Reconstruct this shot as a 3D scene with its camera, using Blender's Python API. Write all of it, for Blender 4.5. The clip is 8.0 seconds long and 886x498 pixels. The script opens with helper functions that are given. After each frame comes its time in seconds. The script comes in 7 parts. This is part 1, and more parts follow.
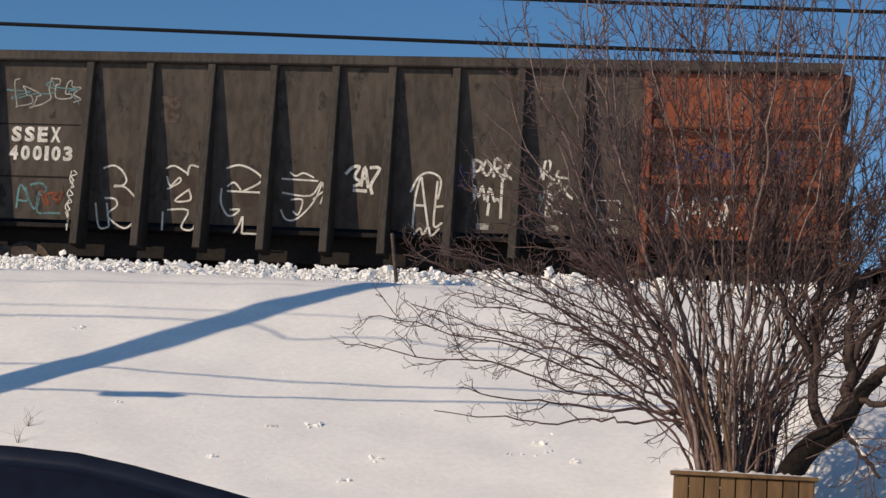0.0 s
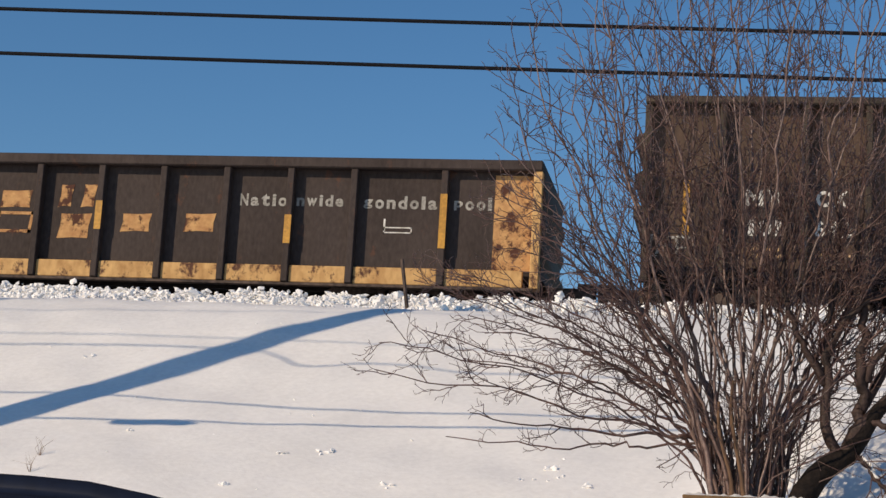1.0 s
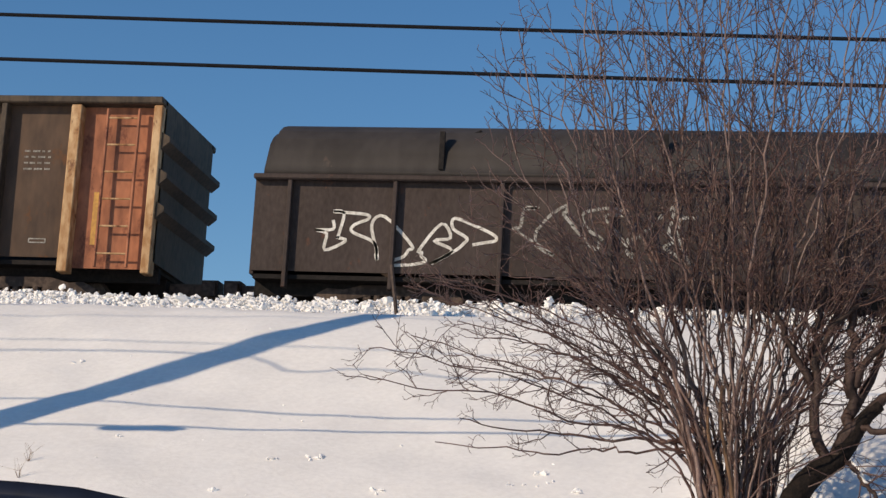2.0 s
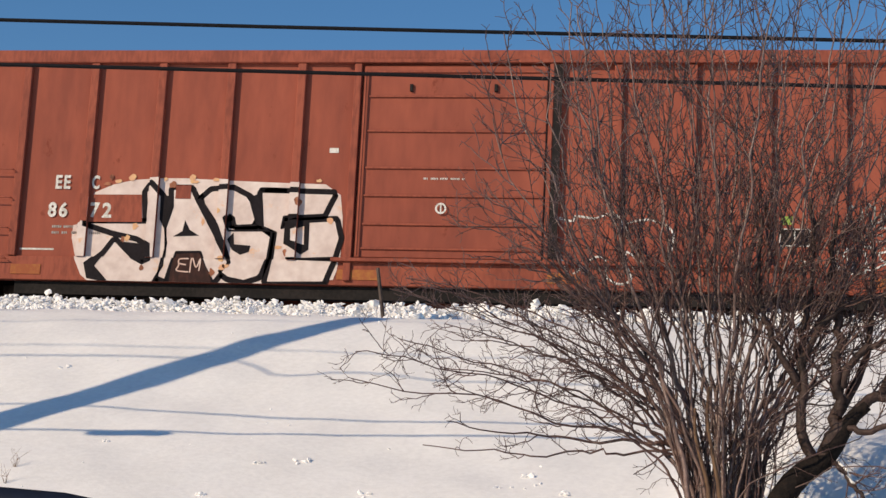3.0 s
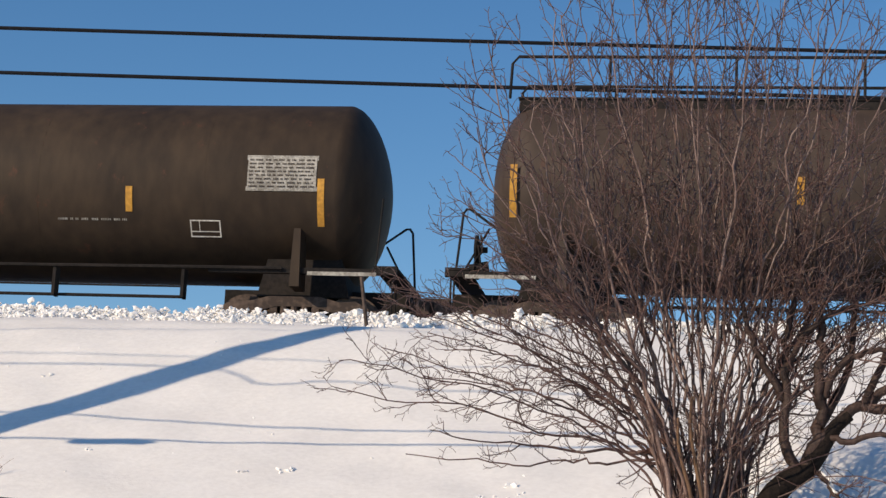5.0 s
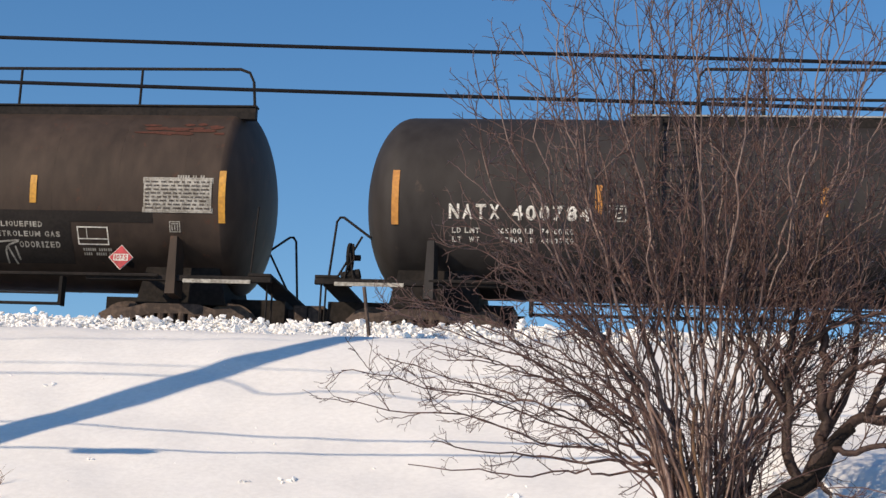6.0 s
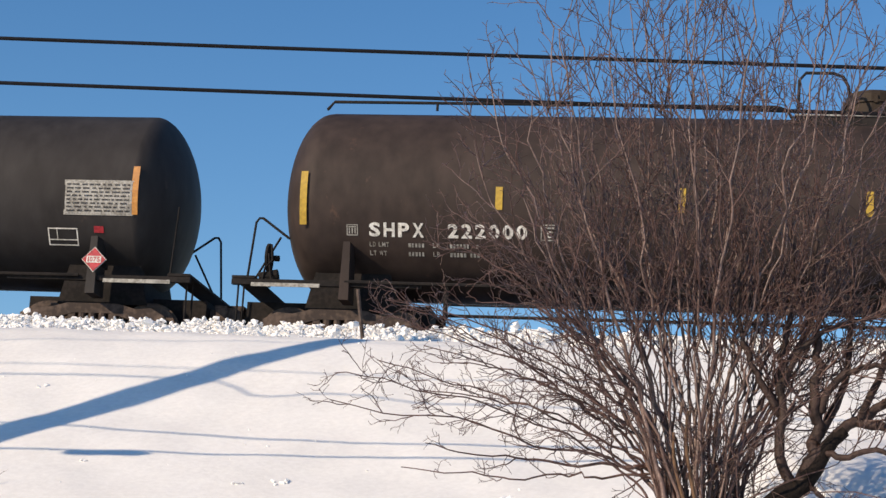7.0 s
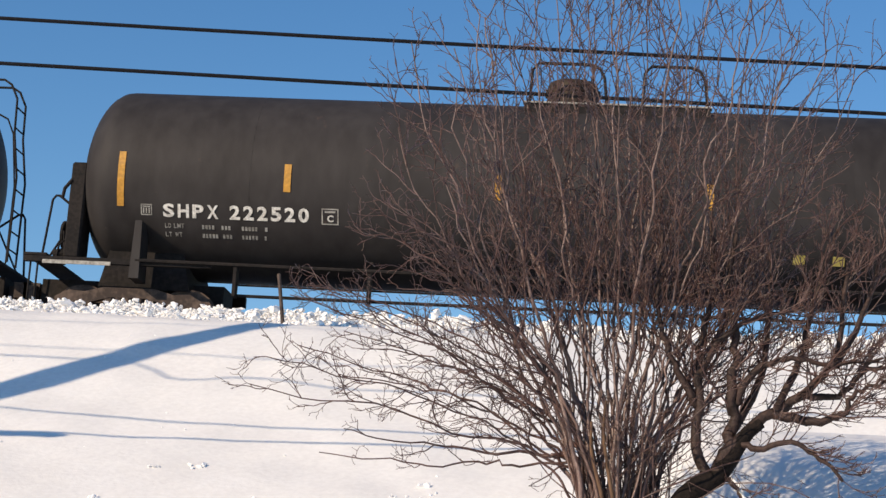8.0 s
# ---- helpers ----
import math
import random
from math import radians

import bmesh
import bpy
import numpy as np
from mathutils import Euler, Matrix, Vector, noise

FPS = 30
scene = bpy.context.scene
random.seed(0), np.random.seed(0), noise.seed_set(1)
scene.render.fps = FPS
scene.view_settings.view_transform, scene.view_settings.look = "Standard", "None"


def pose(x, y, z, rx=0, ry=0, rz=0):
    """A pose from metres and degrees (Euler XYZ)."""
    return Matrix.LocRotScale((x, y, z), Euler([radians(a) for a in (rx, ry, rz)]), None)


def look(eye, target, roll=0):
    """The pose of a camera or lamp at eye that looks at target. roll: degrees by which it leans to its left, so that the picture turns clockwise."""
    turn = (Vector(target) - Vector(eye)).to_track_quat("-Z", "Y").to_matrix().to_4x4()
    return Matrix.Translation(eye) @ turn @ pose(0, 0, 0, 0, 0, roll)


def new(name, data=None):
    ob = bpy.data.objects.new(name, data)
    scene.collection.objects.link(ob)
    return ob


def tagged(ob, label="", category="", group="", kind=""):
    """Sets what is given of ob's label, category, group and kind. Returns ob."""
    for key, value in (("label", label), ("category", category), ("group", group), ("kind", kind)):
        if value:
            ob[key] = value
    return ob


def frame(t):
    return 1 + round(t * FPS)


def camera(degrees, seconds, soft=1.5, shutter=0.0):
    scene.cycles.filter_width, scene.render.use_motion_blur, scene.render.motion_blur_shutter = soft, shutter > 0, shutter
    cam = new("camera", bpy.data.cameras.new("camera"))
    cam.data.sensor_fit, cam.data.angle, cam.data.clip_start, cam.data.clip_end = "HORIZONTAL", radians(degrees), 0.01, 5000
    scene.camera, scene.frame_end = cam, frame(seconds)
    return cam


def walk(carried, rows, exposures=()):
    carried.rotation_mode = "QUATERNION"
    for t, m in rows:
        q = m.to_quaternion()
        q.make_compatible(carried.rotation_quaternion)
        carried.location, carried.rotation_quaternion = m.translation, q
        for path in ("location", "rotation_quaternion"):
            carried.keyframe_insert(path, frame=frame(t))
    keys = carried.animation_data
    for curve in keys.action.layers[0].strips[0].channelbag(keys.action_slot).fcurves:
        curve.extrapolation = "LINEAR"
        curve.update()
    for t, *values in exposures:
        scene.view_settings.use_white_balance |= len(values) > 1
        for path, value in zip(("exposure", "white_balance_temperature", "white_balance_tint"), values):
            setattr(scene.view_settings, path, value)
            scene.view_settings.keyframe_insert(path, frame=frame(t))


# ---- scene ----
cam = camera(26.0, 8.0, 1.45)

# seconds, turn to the right, tilt up, lean to the left; the camera is held in one spot
HELD = [
    (0, -9.643, 10.954, 3.745),
    (0.5, -9.815, 11.272, 3.330),
    (1, -9.999, 11.699, 3.360),
    (1.5, -9.842, 11.819, 3.410),
    (3, -9.271, 11.986, 2.855),
    (3.5, -9.048, 11.971, 2.722),
    (4, -8.857, 12.039, 2.706),
    (4.5, -8.769, 12.140, 2.855),
    (6, -8.888, 12.582, 3.040),
    (6.5, -8.824, 12.661, 3.265),
    (7, -8.707, 12.673, 3.248),
    (7.5, -7.844, 12.877, 3.765),
    (8, -6.299, 12.417, 3.780),
]


def held_pose(turn, tilt, lean):
    return look((0, 0, 0), (math.sin(radians(turn)) * math.cos(radians(tilt)), math.cos(radians(turn)) * math.cos(radians(tilt)), math.sin(radians(tilt))), lean)


walk(cam, [(t, held_pose(a, b, c)) for t, a, b, c in HELD],
     exposures=[(0, -0.50, 6950, 10), (1.5, -0.41, 6950, 10), (3, -0.33, 6950, 10), (4.5, -0.30, 6950, 10), (6, -0.10, 6850, 10), (8, -0.06, 6850, 10)])

# ---- light ----
SUN_EL, SUN_AZ = 24.8, 45.0  # height of the sun; it stands behind the camera, to the left
world = bpy.data.worlds.new("sky")
scene.world = world
world.use_nodes = True
wn = world.node_tree.nodes
sky = wn.new("ShaderNodeTexSky")
sky.sky_type, sky.sun_disc = "NISHITA", False
sky.sun_elevation, sky.sun_rotation = radians(SUN_EL), radians(180 + SUN_AZ)
sky.air_density, sky.dust_density, sky.ozone_density = 1.0, 0.0, 3.0
clear = wn.new("ShaderNodeHueSaturation")  # cold, very clear winter air
clear.inputs["Saturation"].default_value = 1.25
clear.inputs["Hue"].default_value = 0.504
world.node_tree.links.new(sky.outputs[0], clear.inputs["Color"])
world.node_tree.links.new(clear.outputs[0], wn["Background"].inputs[0])
wn["Background"].inputs[1].default_value = 0.142
sun_data = bpy.data.lights.new("sun", "SUN")
sun_data.energy, sun_data.angle, sun_data.color = 4.7, radians(0.5), (1.0, 0.82, 0.62)
sun = new("sun", sun_data)
sun_way = Vector((math.sin(radians(SUN_AZ)) * math.cos(radians(SUN_EL)), math.cos(radians(SUN_AZ)) * math.cos(radians(SUN_EL)), -math.sin(radians(SUN_EL))))
sun.matrix_world = look((-20, -20, 30), Vector((-20, -20, 30)) + sun_way)

# ---- materials ----


def paint(name, color, dark=None, rough=0.6, metal=0.0, grain=18.0, broad=1.6, spread=0.5, bump=0.15, streak=0.0, rand=0.0, rust=None, worn=0.6):
    """Colour that varies at two scales towards a dirty tone, with fine relief; streak draws the dirt out downwards; rust breaks through in patches."""
    m = bpy.data.materials.new(name)
    m.use_nodes = True
    n, l = m.node_tree.nodes, m.node_tree.links
    b = n["Principled BSDF"]
    dark = dark or tuple(c * 0.55 for c in color)
    tc = n.new("ShaderNodeTexCoord")
    mp = n.new("ShaderNodeMapping")
    mp.inputs["Scale"].default_value = (1, 1, 1 - 0.9 * streak)
    l.new(tc.outputs["Object"], mp.inputs[0])
    t1, t2 = n.new("ShaderNodeTexNoise"), n.new("ShaderNodeTexNoise")
    t1.inputs["Scale"].default_value, t1.inputs["Detail"].default_value = broad, 5
    t2.inputs["Scale"].default_value, t2.inputs["Detail"].default_value = grain, 4
    l.new(mp.outputs[0], t1.inputs[0]), l.new(mp.outputs[0], t2.inputs[0])
    add = n.new("ShaderNodeMath")
    add.operation = "MULTIPLY_ADD"
    add.inputs[1].default_value = 0.5
    half = n.new("ShaderNodeMath")
    half.operation = "MULTIPLY"
    half.inputs[1].default_value = 0.5
    l.new(t2.outputs[0], half.inputs[0])
    l.new(t1.outputs[0], add.inputs[0]), l.new(half.outputs[0], add.inputs[2])
    ramp = n.new("ShaderNodeMapRange")
    ramp.inputs["From Min"].default_value, ramp.inputs["From Max"].default_value = 0.5 - 0.16 * spread, 0.5 + 0.17 * spread
    l.new(add.outputs[0], ramp.inputs[0])
    mix = n.new("ShaderNodeMix")
    mix.data_type = "RGBA"
    mix.inputs[6].default_value, mix.inputs[7].default_value = (*dark, 1), (*color, 1)
    l.new(ramp.outputs[0], mix.inputs[0])
    out = mix.outputs[2]
    if rust:
        t3, gate, over = n.new("ShaderNodeTexNoise"), n.new("ShaderNodeMapRange"), n.new("ShaderNodeMix")
        mp3 = n.new("ShaderNodeMapping")
        mp3.inputs["Scale"].default_value, mp3.inputs["Location"].default_value = (1, 1, 1 - 0.55 * streak), (3.1, 7.7, 1.3)
        l.new(tc.outputs["Object"], mp3.inputs[0]), l.new(mp3.outputs[0], t3.inputs[0])
        t3.inputs["Scale"].default_value, t3.inputs["Detail"].default_value, t3.inputs["Roughness"].default_value = 3.2, 9, 0.72
        gate.inputs["From Min"].default_value, gate.inputs["From Max"].default_value = worn, worn + 0.07
        l.new(t3.outputs[0], gate.inputs[0])
        over.data_type = "RGBA"
        l.new(gate.outputs[0], over.inputs[0]), l.new(out, over.inputs[6])
        over.inputs[7].default_value = (*rust, 1)
        out = over.outputs[2]
    if rand:
        oi, hsv, mr = n.new("ShaderNodeObjectInfo"), n.new("ShaderNodeHueSaturation"), n.new("ShaderNodeMapRange")
        mr.inputs["To Min"].default_value, mr.inputs["To Max"].default_value = 1 - rand, 1 + rand
        l.new(oi.outputs["Random"], mr.inputs[0]), l.new(mr.outputs[0], hsv.inputs["Value"]), l.new(out, hsv.inputs["Color"])
        out = hsv.outputs[0]
    l.new(out, b.inputs["Base Color"])
    b.inputs["Roughness"].default_value, b.inputs["Metallic"].default_value = rough, metal
    b.inputs["Specular IOR Level"].default_value = 0.5 if rough < 0.55 else 0.22
    if bump:
        bp = n.new("ShaderNodeBump")
        bp.inputs["Strength"].default_value, bp.inputs["Distance"].default_value = bump, 0.02
        l.new(t2.outputs[0], bp.inputs["Height"]), l.new(bp.outputs[0], b.inputs["Normal"])
    return m


snow_m = paint("snow", (0.87, 0.86, 0.835), (0.77, 0.76, 0.74), 0.75, grain=14, broad=1.1, spread=0.8, bump=0.2)
lump_m = paint("snow_lump", (0.95, 0.945, 0.93), (0.88, 0.875, 0.865), 0.8, grain=20, bump=0.25)
ballast_m = paint("ballast", (0.12, 0.11, 0.10), (0.04, 0.04, 0.04), 0.95, grain=25, bump=1.0)
rail_m = paint("rail_steel", (0.16, 0.12, 0.10), None, 0.5, 0.6)
tie_m = paint("tie_wood", (0.07, 0.055, 0.045), None, 0.9)
black_m = paint("black_steel", (0.026, 0.022, 0.021), (0.013, 0.012, 0.012), 0.9)
truck_m = paint("rusty_casting", (0.125, 0.092, 0.076), (0.05, 0.038, 0.034), 0.8, grain=12)
steel_m = paint("bright_edge_steel", (0.35, 0.33, 0.31), (0.16, 0.14, 0.13), 0.4, 0.5)
gon_dark_m = paint("weathered_charcoal_paint", (0.098, 0.082, 0.070), (0.040, 0.033, 0.030), 0.8, grain=9, broad=1.4, streak=0.7, spread=0.9, bump=0.3, rust=(0.030, 0.025, 0.024), worn=0.57)
gon_rib_m = paint("sooty_rib_paint", (0.065, 0.055, 0.048), (0.035, 0.03, 0.027), 0.75, streak=0.7)
orange_m = paint("faded_orange_paint", (0.32, 0.090, 0.043), (0.15, 0.046, 0.028), 0.75, grain=10, broad=1.6, streak=0.6, spread=0.9, bump=0.3, rust=(0.09, 0.036, 0.026), worn=0.55)
nat_dark_m = paint("dull_black_paint", (0.068, 0.052, 0.048), (0.034, 0.025, 0.023), 0.72, broad=0.9, streak=0.6, spread=0.9, rust=(0.095, 0.048, 0.034), worn=0.60)
yellow_m = paint("worn_yellow_paint", (0.72, 0.46, 0.20), (0.42, 0.23, 0.09), 0.7, grain=11, broad=2.0, spread=1.0, streak=0.4, rust=(0.10, 0.045, 0.03), worn=0.535)
olive_m = paint("brown_weathered_paint", (0.118, 0.078, 0.056), (0.055, 0.039, 0.032), 0.8, grain=7, broad=1.1, streak=0.75, spread=0.9, bump=0.25, rust=(0.12, 0.058, 0.030), worn=0.58)
olive_rib_m = paint("brown_rib_paint", (0.085, 0.064, 0.047), (0.04, 0.032, 0.026), 0.7, streak=0.7)
salmon_m = paint("faded_salmon_paint", (0.44, 0.18, 0.10), (0.22, 0.09, 0.055), 0.8, grain=9, streak=0.7, spread=0.8, rust=(0.16, 0.06, 0.04), worn=0.55)
cream_m = paint("chipped_cream_paint", (0.58, 0.40, 0.23), (0.34, 0.18, 0.08), 0.75, grain=10, streak=0.6, rust=(0.16, 0.07, 0.04), worn=0.56)
oxide_m = paint("red_oxide_paint", (0.34, 0.092, 0.057), (0.235, 0.064, 0.043), 0.78, grain=6, broad=0.9, streak=0.8, spread=0.9, bump=0.08, rust=(0.20, 0.045, 0.026), worn=0.62)
# shade of the car ends put into the colour; also a dark graffiti field
end_shade_field_m = paint("end_shade_and_field_paint", (0.075, 0.030, 0.024), (0.035, 0.017, 0.015), 0.85, streak=0.7)
oxide_rib_m = paint("red_oxide_post_paint", (0.325, 0.089, 0.055), (0.22, 0.060, 0.040), 0.78, streak=0.8)
tank_m = paint("tank_black_paint", (0.041, 0.0375, 0.0375), (0.023, 0.0205, 0.0205), 0.66, grain=5, broad=1.0, streak=0.7, spread=0.9, bump=0.06, rust=(0.060, 0.045, 0.040), worn=0.64)
tank_brown_m = paint("tank_brown_black_paint", (0.055, 0.0375, 0.0245), (0.0275, 0.0195, 0.0145), 0.66, grain=5, broad=1.0, streak=0.7, spread=0.9, bump=0.06, rust=(0.075, 0.036, 0.024), worn=0.61)
white_m = paint("white_lettering", (0.78, 0.77, 0.73), (0.50, 0.48, 0.44), 0.6, grain=30, broad=6, bump=0)
grey_m = paint("faded_lettering", (0.42, 0.41, 0.38), (0.22, 0.21, 0.19), 0.7, grain=30, broad=6, bump=0)
stripe_orange_m = paint("reflective_orange_stripe", (0.60, 0.28, 0.06), (0.44, 0.19, 0.045), 0.4, bump=0)
stripe_yellow_m = paint("reflective_yellow_stripe", (0.58, 0.38, 0.05), (0.42, 0.27, 0.04), 0.4, bump=0)
placard_amber_m = paint("amber_placard", (0.64, 0.40, 0.10), (0.5, 0.30, 0.08), 0.5, bump=0)
tank_russet_m = paint("tank_russet_black_paint", (0.056, 0.040, 0.035), (0.028, 0.0205, 0.0185), 0.66, grain=5, broad=1.0, streak=0.5, spread=0.9, bump=0.06, rust=(0.075, 0.046, 0.036), worn=0.62)
stripe_m = paint("reflective_amber_stripe", (0.62, 0.32, 0.045), (0.42, 0.21, 0.03), 0.4, bump=0)
placard_m = paint("yellow_placard", (0.56, 0.46, 0.13), (0.44, 0.35, 0.10), 0.5, bump=0)
pink_m = paint("pale_pink_spray", (0.72, 0.55, 0.48), (0.60, 0.40, 0.33), 0.6, grain=8, broad=3, bump=0)
spray_black_m = paint("black_spray", (0.016, 0.013, 0.016), (0.011, 0.009, 0.011), 0.9, bump=0)
pale_m = paint("pale_white_pink_spray", (0.78, 0.68, 0.63), (0.60, 0.49, 0.45), 0.7, grain=7, broad=2.4, spread=0.9, bump=0, rust=(0.74, 0.47, 0.30), worn=0.60)
field_m = paint("sprayed_grey_brown_field", (0.145, 0.118, 0.088), (0.09, 0.068, 0.052), 0.85, grain=8, broad=2.5, bump=0)
flake_m = paint("flaking_orange_yellow_paint", (0.62, 0.37, 0.16), (0.42, 0.21, 0.09), 0.75, grain=14, broad=5, spread=0.9, bump=0.2, rust=(0.085, 0.035, 0.024), worn=0.5)
spot_m = paint("thin_orange_spray", (0.72, 0.46, 0.24), (0.66, 0.36, 0.22), 0.8, bump=0)
repaint_m = paint("fresh_black_repaint", (0.024, 0.021, 0.020), (0.016, 0.014, 0.014), 0.8, bump=0)
tank_umber_m = paint("tank_umber_paint", (0.074, 0.053, 0.042), (0.038, 0.028, 0.023), 0.62, grain=5, broad=0.9, streak=0.7, spread=1.0, bump=0.06, rust=(0.085, 0.043, 0.030), worn=0.60)
rust_red_m = paint("red_rust", (0.105, 0.040, 0.030), (0.07, 0.030, 0.022), 0.85, bump=0)
sill_mark_m = paint("faded_ochre_mark", (0.40, 0.16, 0.05), (0.33, 0.10, 0.045), 0.8, bump=0)
fade_m = paint("green_fade_spray", (0.30, 0.30, 0.055), (0.22, 0.235, 0.05), 0.7, grain=6, broad=2, bump=0)
n_, l_ = fade_m.node_tree.nodes, fade_m.node_tree.links
where, split, ramp_, blend_ = n_.new("ShaderNodeTexCoord"), n_.new("ShaderNodeSeparateXYZ"), n_.new("ShaderNodeMapRange"), n_.new("ShaderNodeMix")
l_.new(where.outputs["Object"], split.inputs[0]), l_.new(split.outputs[2], ramp_.inputs[0])
ramp_.inputs["From Min"].default_value, ramp_.inputs["From Max"].default_value, ramp_.interpolation_type = 1.35, 1.98, "SMOOTHSTEP"
blend_.data_type = "RGBA"
was = n_["Principled BSDF"].inputs["Base Color"].links[0].from_socket
l_.new(ramp_.outputs[0], blend_.inputs[0]), l_.new(was, blend_.inputs[6]), l_.new(blend_.outputs[2], n_["Principled BSDF"].inputs["Base Color"])
blend_.inputs[7].default_value = (0.062, 0.062, 0.05, 1)  # the upper half was sprayed charcoal
spray_blue_m = paint("sky_blue_spray", (0.10, 0.36, 0.62), (0.07, 0.26, 0.5), 0.5, bump=0)
spray_ink_m = paint("dark_blue_spray", (0.06, 0.055, 0.16), (0.05, 0.04, 0.10), 0.6, bump=0)
teal_m = paint("teal_spray", (0.12, 0.28, 0.30), (0.07, 0.12, 0.13), 0.6, bump=0)
silver_m = paint("silver_spray", (0.60, 0.60, 0.60), (0.42, 0.42, 0.42), 0.4, bump=0)
ghost_m = paint("faded_whitewash_spray", (0.44, 0.41, 0.33), (0.24, 0.21, 0.15), 0.8, grain=9, broad=3, spread=0.9, bump=0)
red_m = paint("red_placard", (0.50, 0.03, 0.045), None, 0.5, bump=0)
green_m = paint("lime_sticker", (0.33, 0.48, 0.08), None, 0.5, bump=0)
stem_m = paint("grey_brown_stem_bark", (0.235, 0.155, 0.132), (0.075, 0.047, 0.042), 0.38, grain=30, broad=4, spread=0.8, bump=0.4)
bark_m = paint("twig_bark", (0.145, 0.080, 0.068), (0.056, 0.032, 0.029), 0.40, grain=40, broad=5, spread=0.8, bump=0.4)
bark_pale_m = paint("peeled_stem_bark", (0.22, 0.13, 0.075), (0.07, 0.043, 0.032), 0.8, grain=25, broad=6, streak=0.8, spread=0.7, bump=0.4)
limb_m = paint("crooked_limb_bark", (0.075, 0.047, 0.041), (0.026, 0.018, 0.016), 0.6, grain=30, broad=6, spread=0.8, bump=0.8)
trunk_m = paint("dark_trunk_bark", (0.020, 0.014, 0.012), (0.008, 0.006, 0.0055), 0.9, grain=30, broad=5, bump=0.8)
board_m = paint("cedar_board", (0.185, 0.112, 0.056), (0.095, 0.055, 0.028), 0.75, grain=22, broad=3, streak=0.85, spread=0.8, bump=0.3, rand=0.18)
pole_m = paint("pole_wood", (0.16, 0.12, 0.09), None, 0.85, streak=0.8)
cable_m = paint("cable_sheath", (0.006, 0.006, 0.009), None, 0.8, bump=0)
carpaint_m = paint("midnight_car_paint", (0.010, 0.012, 0.022), (0.008, 0.009, 0.015), 0.3, bump=0)
glass_m = bpy.data.materials.new("tinted_glass")
glass_m.use_nodes = True
glass_m.node_tree.nodes["Principled BSDF"].inputs["Base Color"].default_value = (0.01, 0.012, 0.014, 1)
glass_m.node_tree.nodes["Principled BSDF"].inputs["Roughness"].default_value = 0.05
rubber_m = paint("tyre_rubber", (0.02, 0.02, 0.02), None, 0.9)

# ---- mesh helpers ----


def part(name, bm, material, parent=None, label="", smooth=False):
    me = bpy.data.meshes.new(name)
    bm.to_mesh(me)
    bm.free()
    me.materials.append(material)
    if smooth:
        for p in me.polygons:
            p.use_smooth = True
    ob = new(name, me)
    ob.parent = parent
    return tagged(ob, label, kind="stuff" if name in ("small_print", "stencil", "placard_print") else "")


def share(name, me, parent, m):
    ob = new(name, me)
    ob.parent = parent
    ob.matrix_local = m
    return ob


def box(bm, x0, x1, y0, y1, z0, z1):
    v = [bm.verts.new((x, y, z)) for x in (x0, x1) for y in (y0, y1) for z in (z0, z1)]
    for f in ((0, 1, 3, 2), (4, 6, 7, 5), (0, 4, 5, 1), (2, 3, 7, 6), (0, 2, 6, 4), (1, 5, 7, 3)):
        bm.faces.new([v[i] for i in f])
    return bm


def slab(x0, x1, y0, y1, z0, z1, bevel=0.0):
    bm = box(bmesh.new(), x0, x1, y0, y1, z0, z1)
    if bevel:
        bmesh.ops.bevel(bm, geom=bm.edges[:], offset=bevel, segments=1, affect="EDGES")
    return bm


def tube(bm, pts, radii, seg=6, cap=True):
    """A round bar along the points."""
    pts = [Vector(p) for p in pts]
    if not hasattr(radii, "__len__"):
        radii = [radii] * len(pts)
    rings = []
    side = None
    for i, p in enumerate(pts):
        d = (pts[min(i + 1, len(pts) - 1)] - pts[max(i - 1, 0)]).normalized()
        if side is None:
            side = d.orthogonal().normalized()
        side = (side - d * side.dot(d)).normalized()
        up = d.cross(side)
        rings.append([bm.verts.new(p + (side * math.cos(a) + up * math.sin(a)) * radii[i]) for a in (2 * math.pi * k / seg for k in range(seg))])
    for a, b in zip(rings, rings[1:]):
        for k in range(seg):
            bm.faces.new((a[k], a[(k + 1) % seg], b[(k + 1) % seg], b[k]))
    if cap:
        bm.faces.new(rings[0][::-1]), bm.faces.new(rings[-1])
    return bm


def wedge(bm, section, x0, x1):
    """A bar along x with the given y, z outline."""
    a = [bm.verts.new((x0, y, z)) for y, z in section]
    b = [bm.verts.new((x1, y, z)) for y, z in section]
    n = len(section)
    for k in range(n):
        bm.faces.new((a[k], a[(k + 1) % n], b[(k + 1) % n], b[k]))
    bm.faces.new(a[::-1]), bm.faces.new(b)
    return bm


def plate(bm, outline, y0, y1):
    """A plate with the given x, z outline, from y0 to y1."""
    a = [bm.verts.new((x, y0, z)) for x, z in outline]
    b = [bm.verts.new((x, y1, z)) for x, z in outline]
    n = len(outline)
    for k in range(n):
        bm.faces.new((a[k], a[(k + 1) % n], b[(k + 1) % n], b[k]))
    bm.faces.new(a[::-1]), bm.faces.new(b)
    bmesh.ops.recalc_face_normals(bm, faces=bm.faces[:])
    return bm


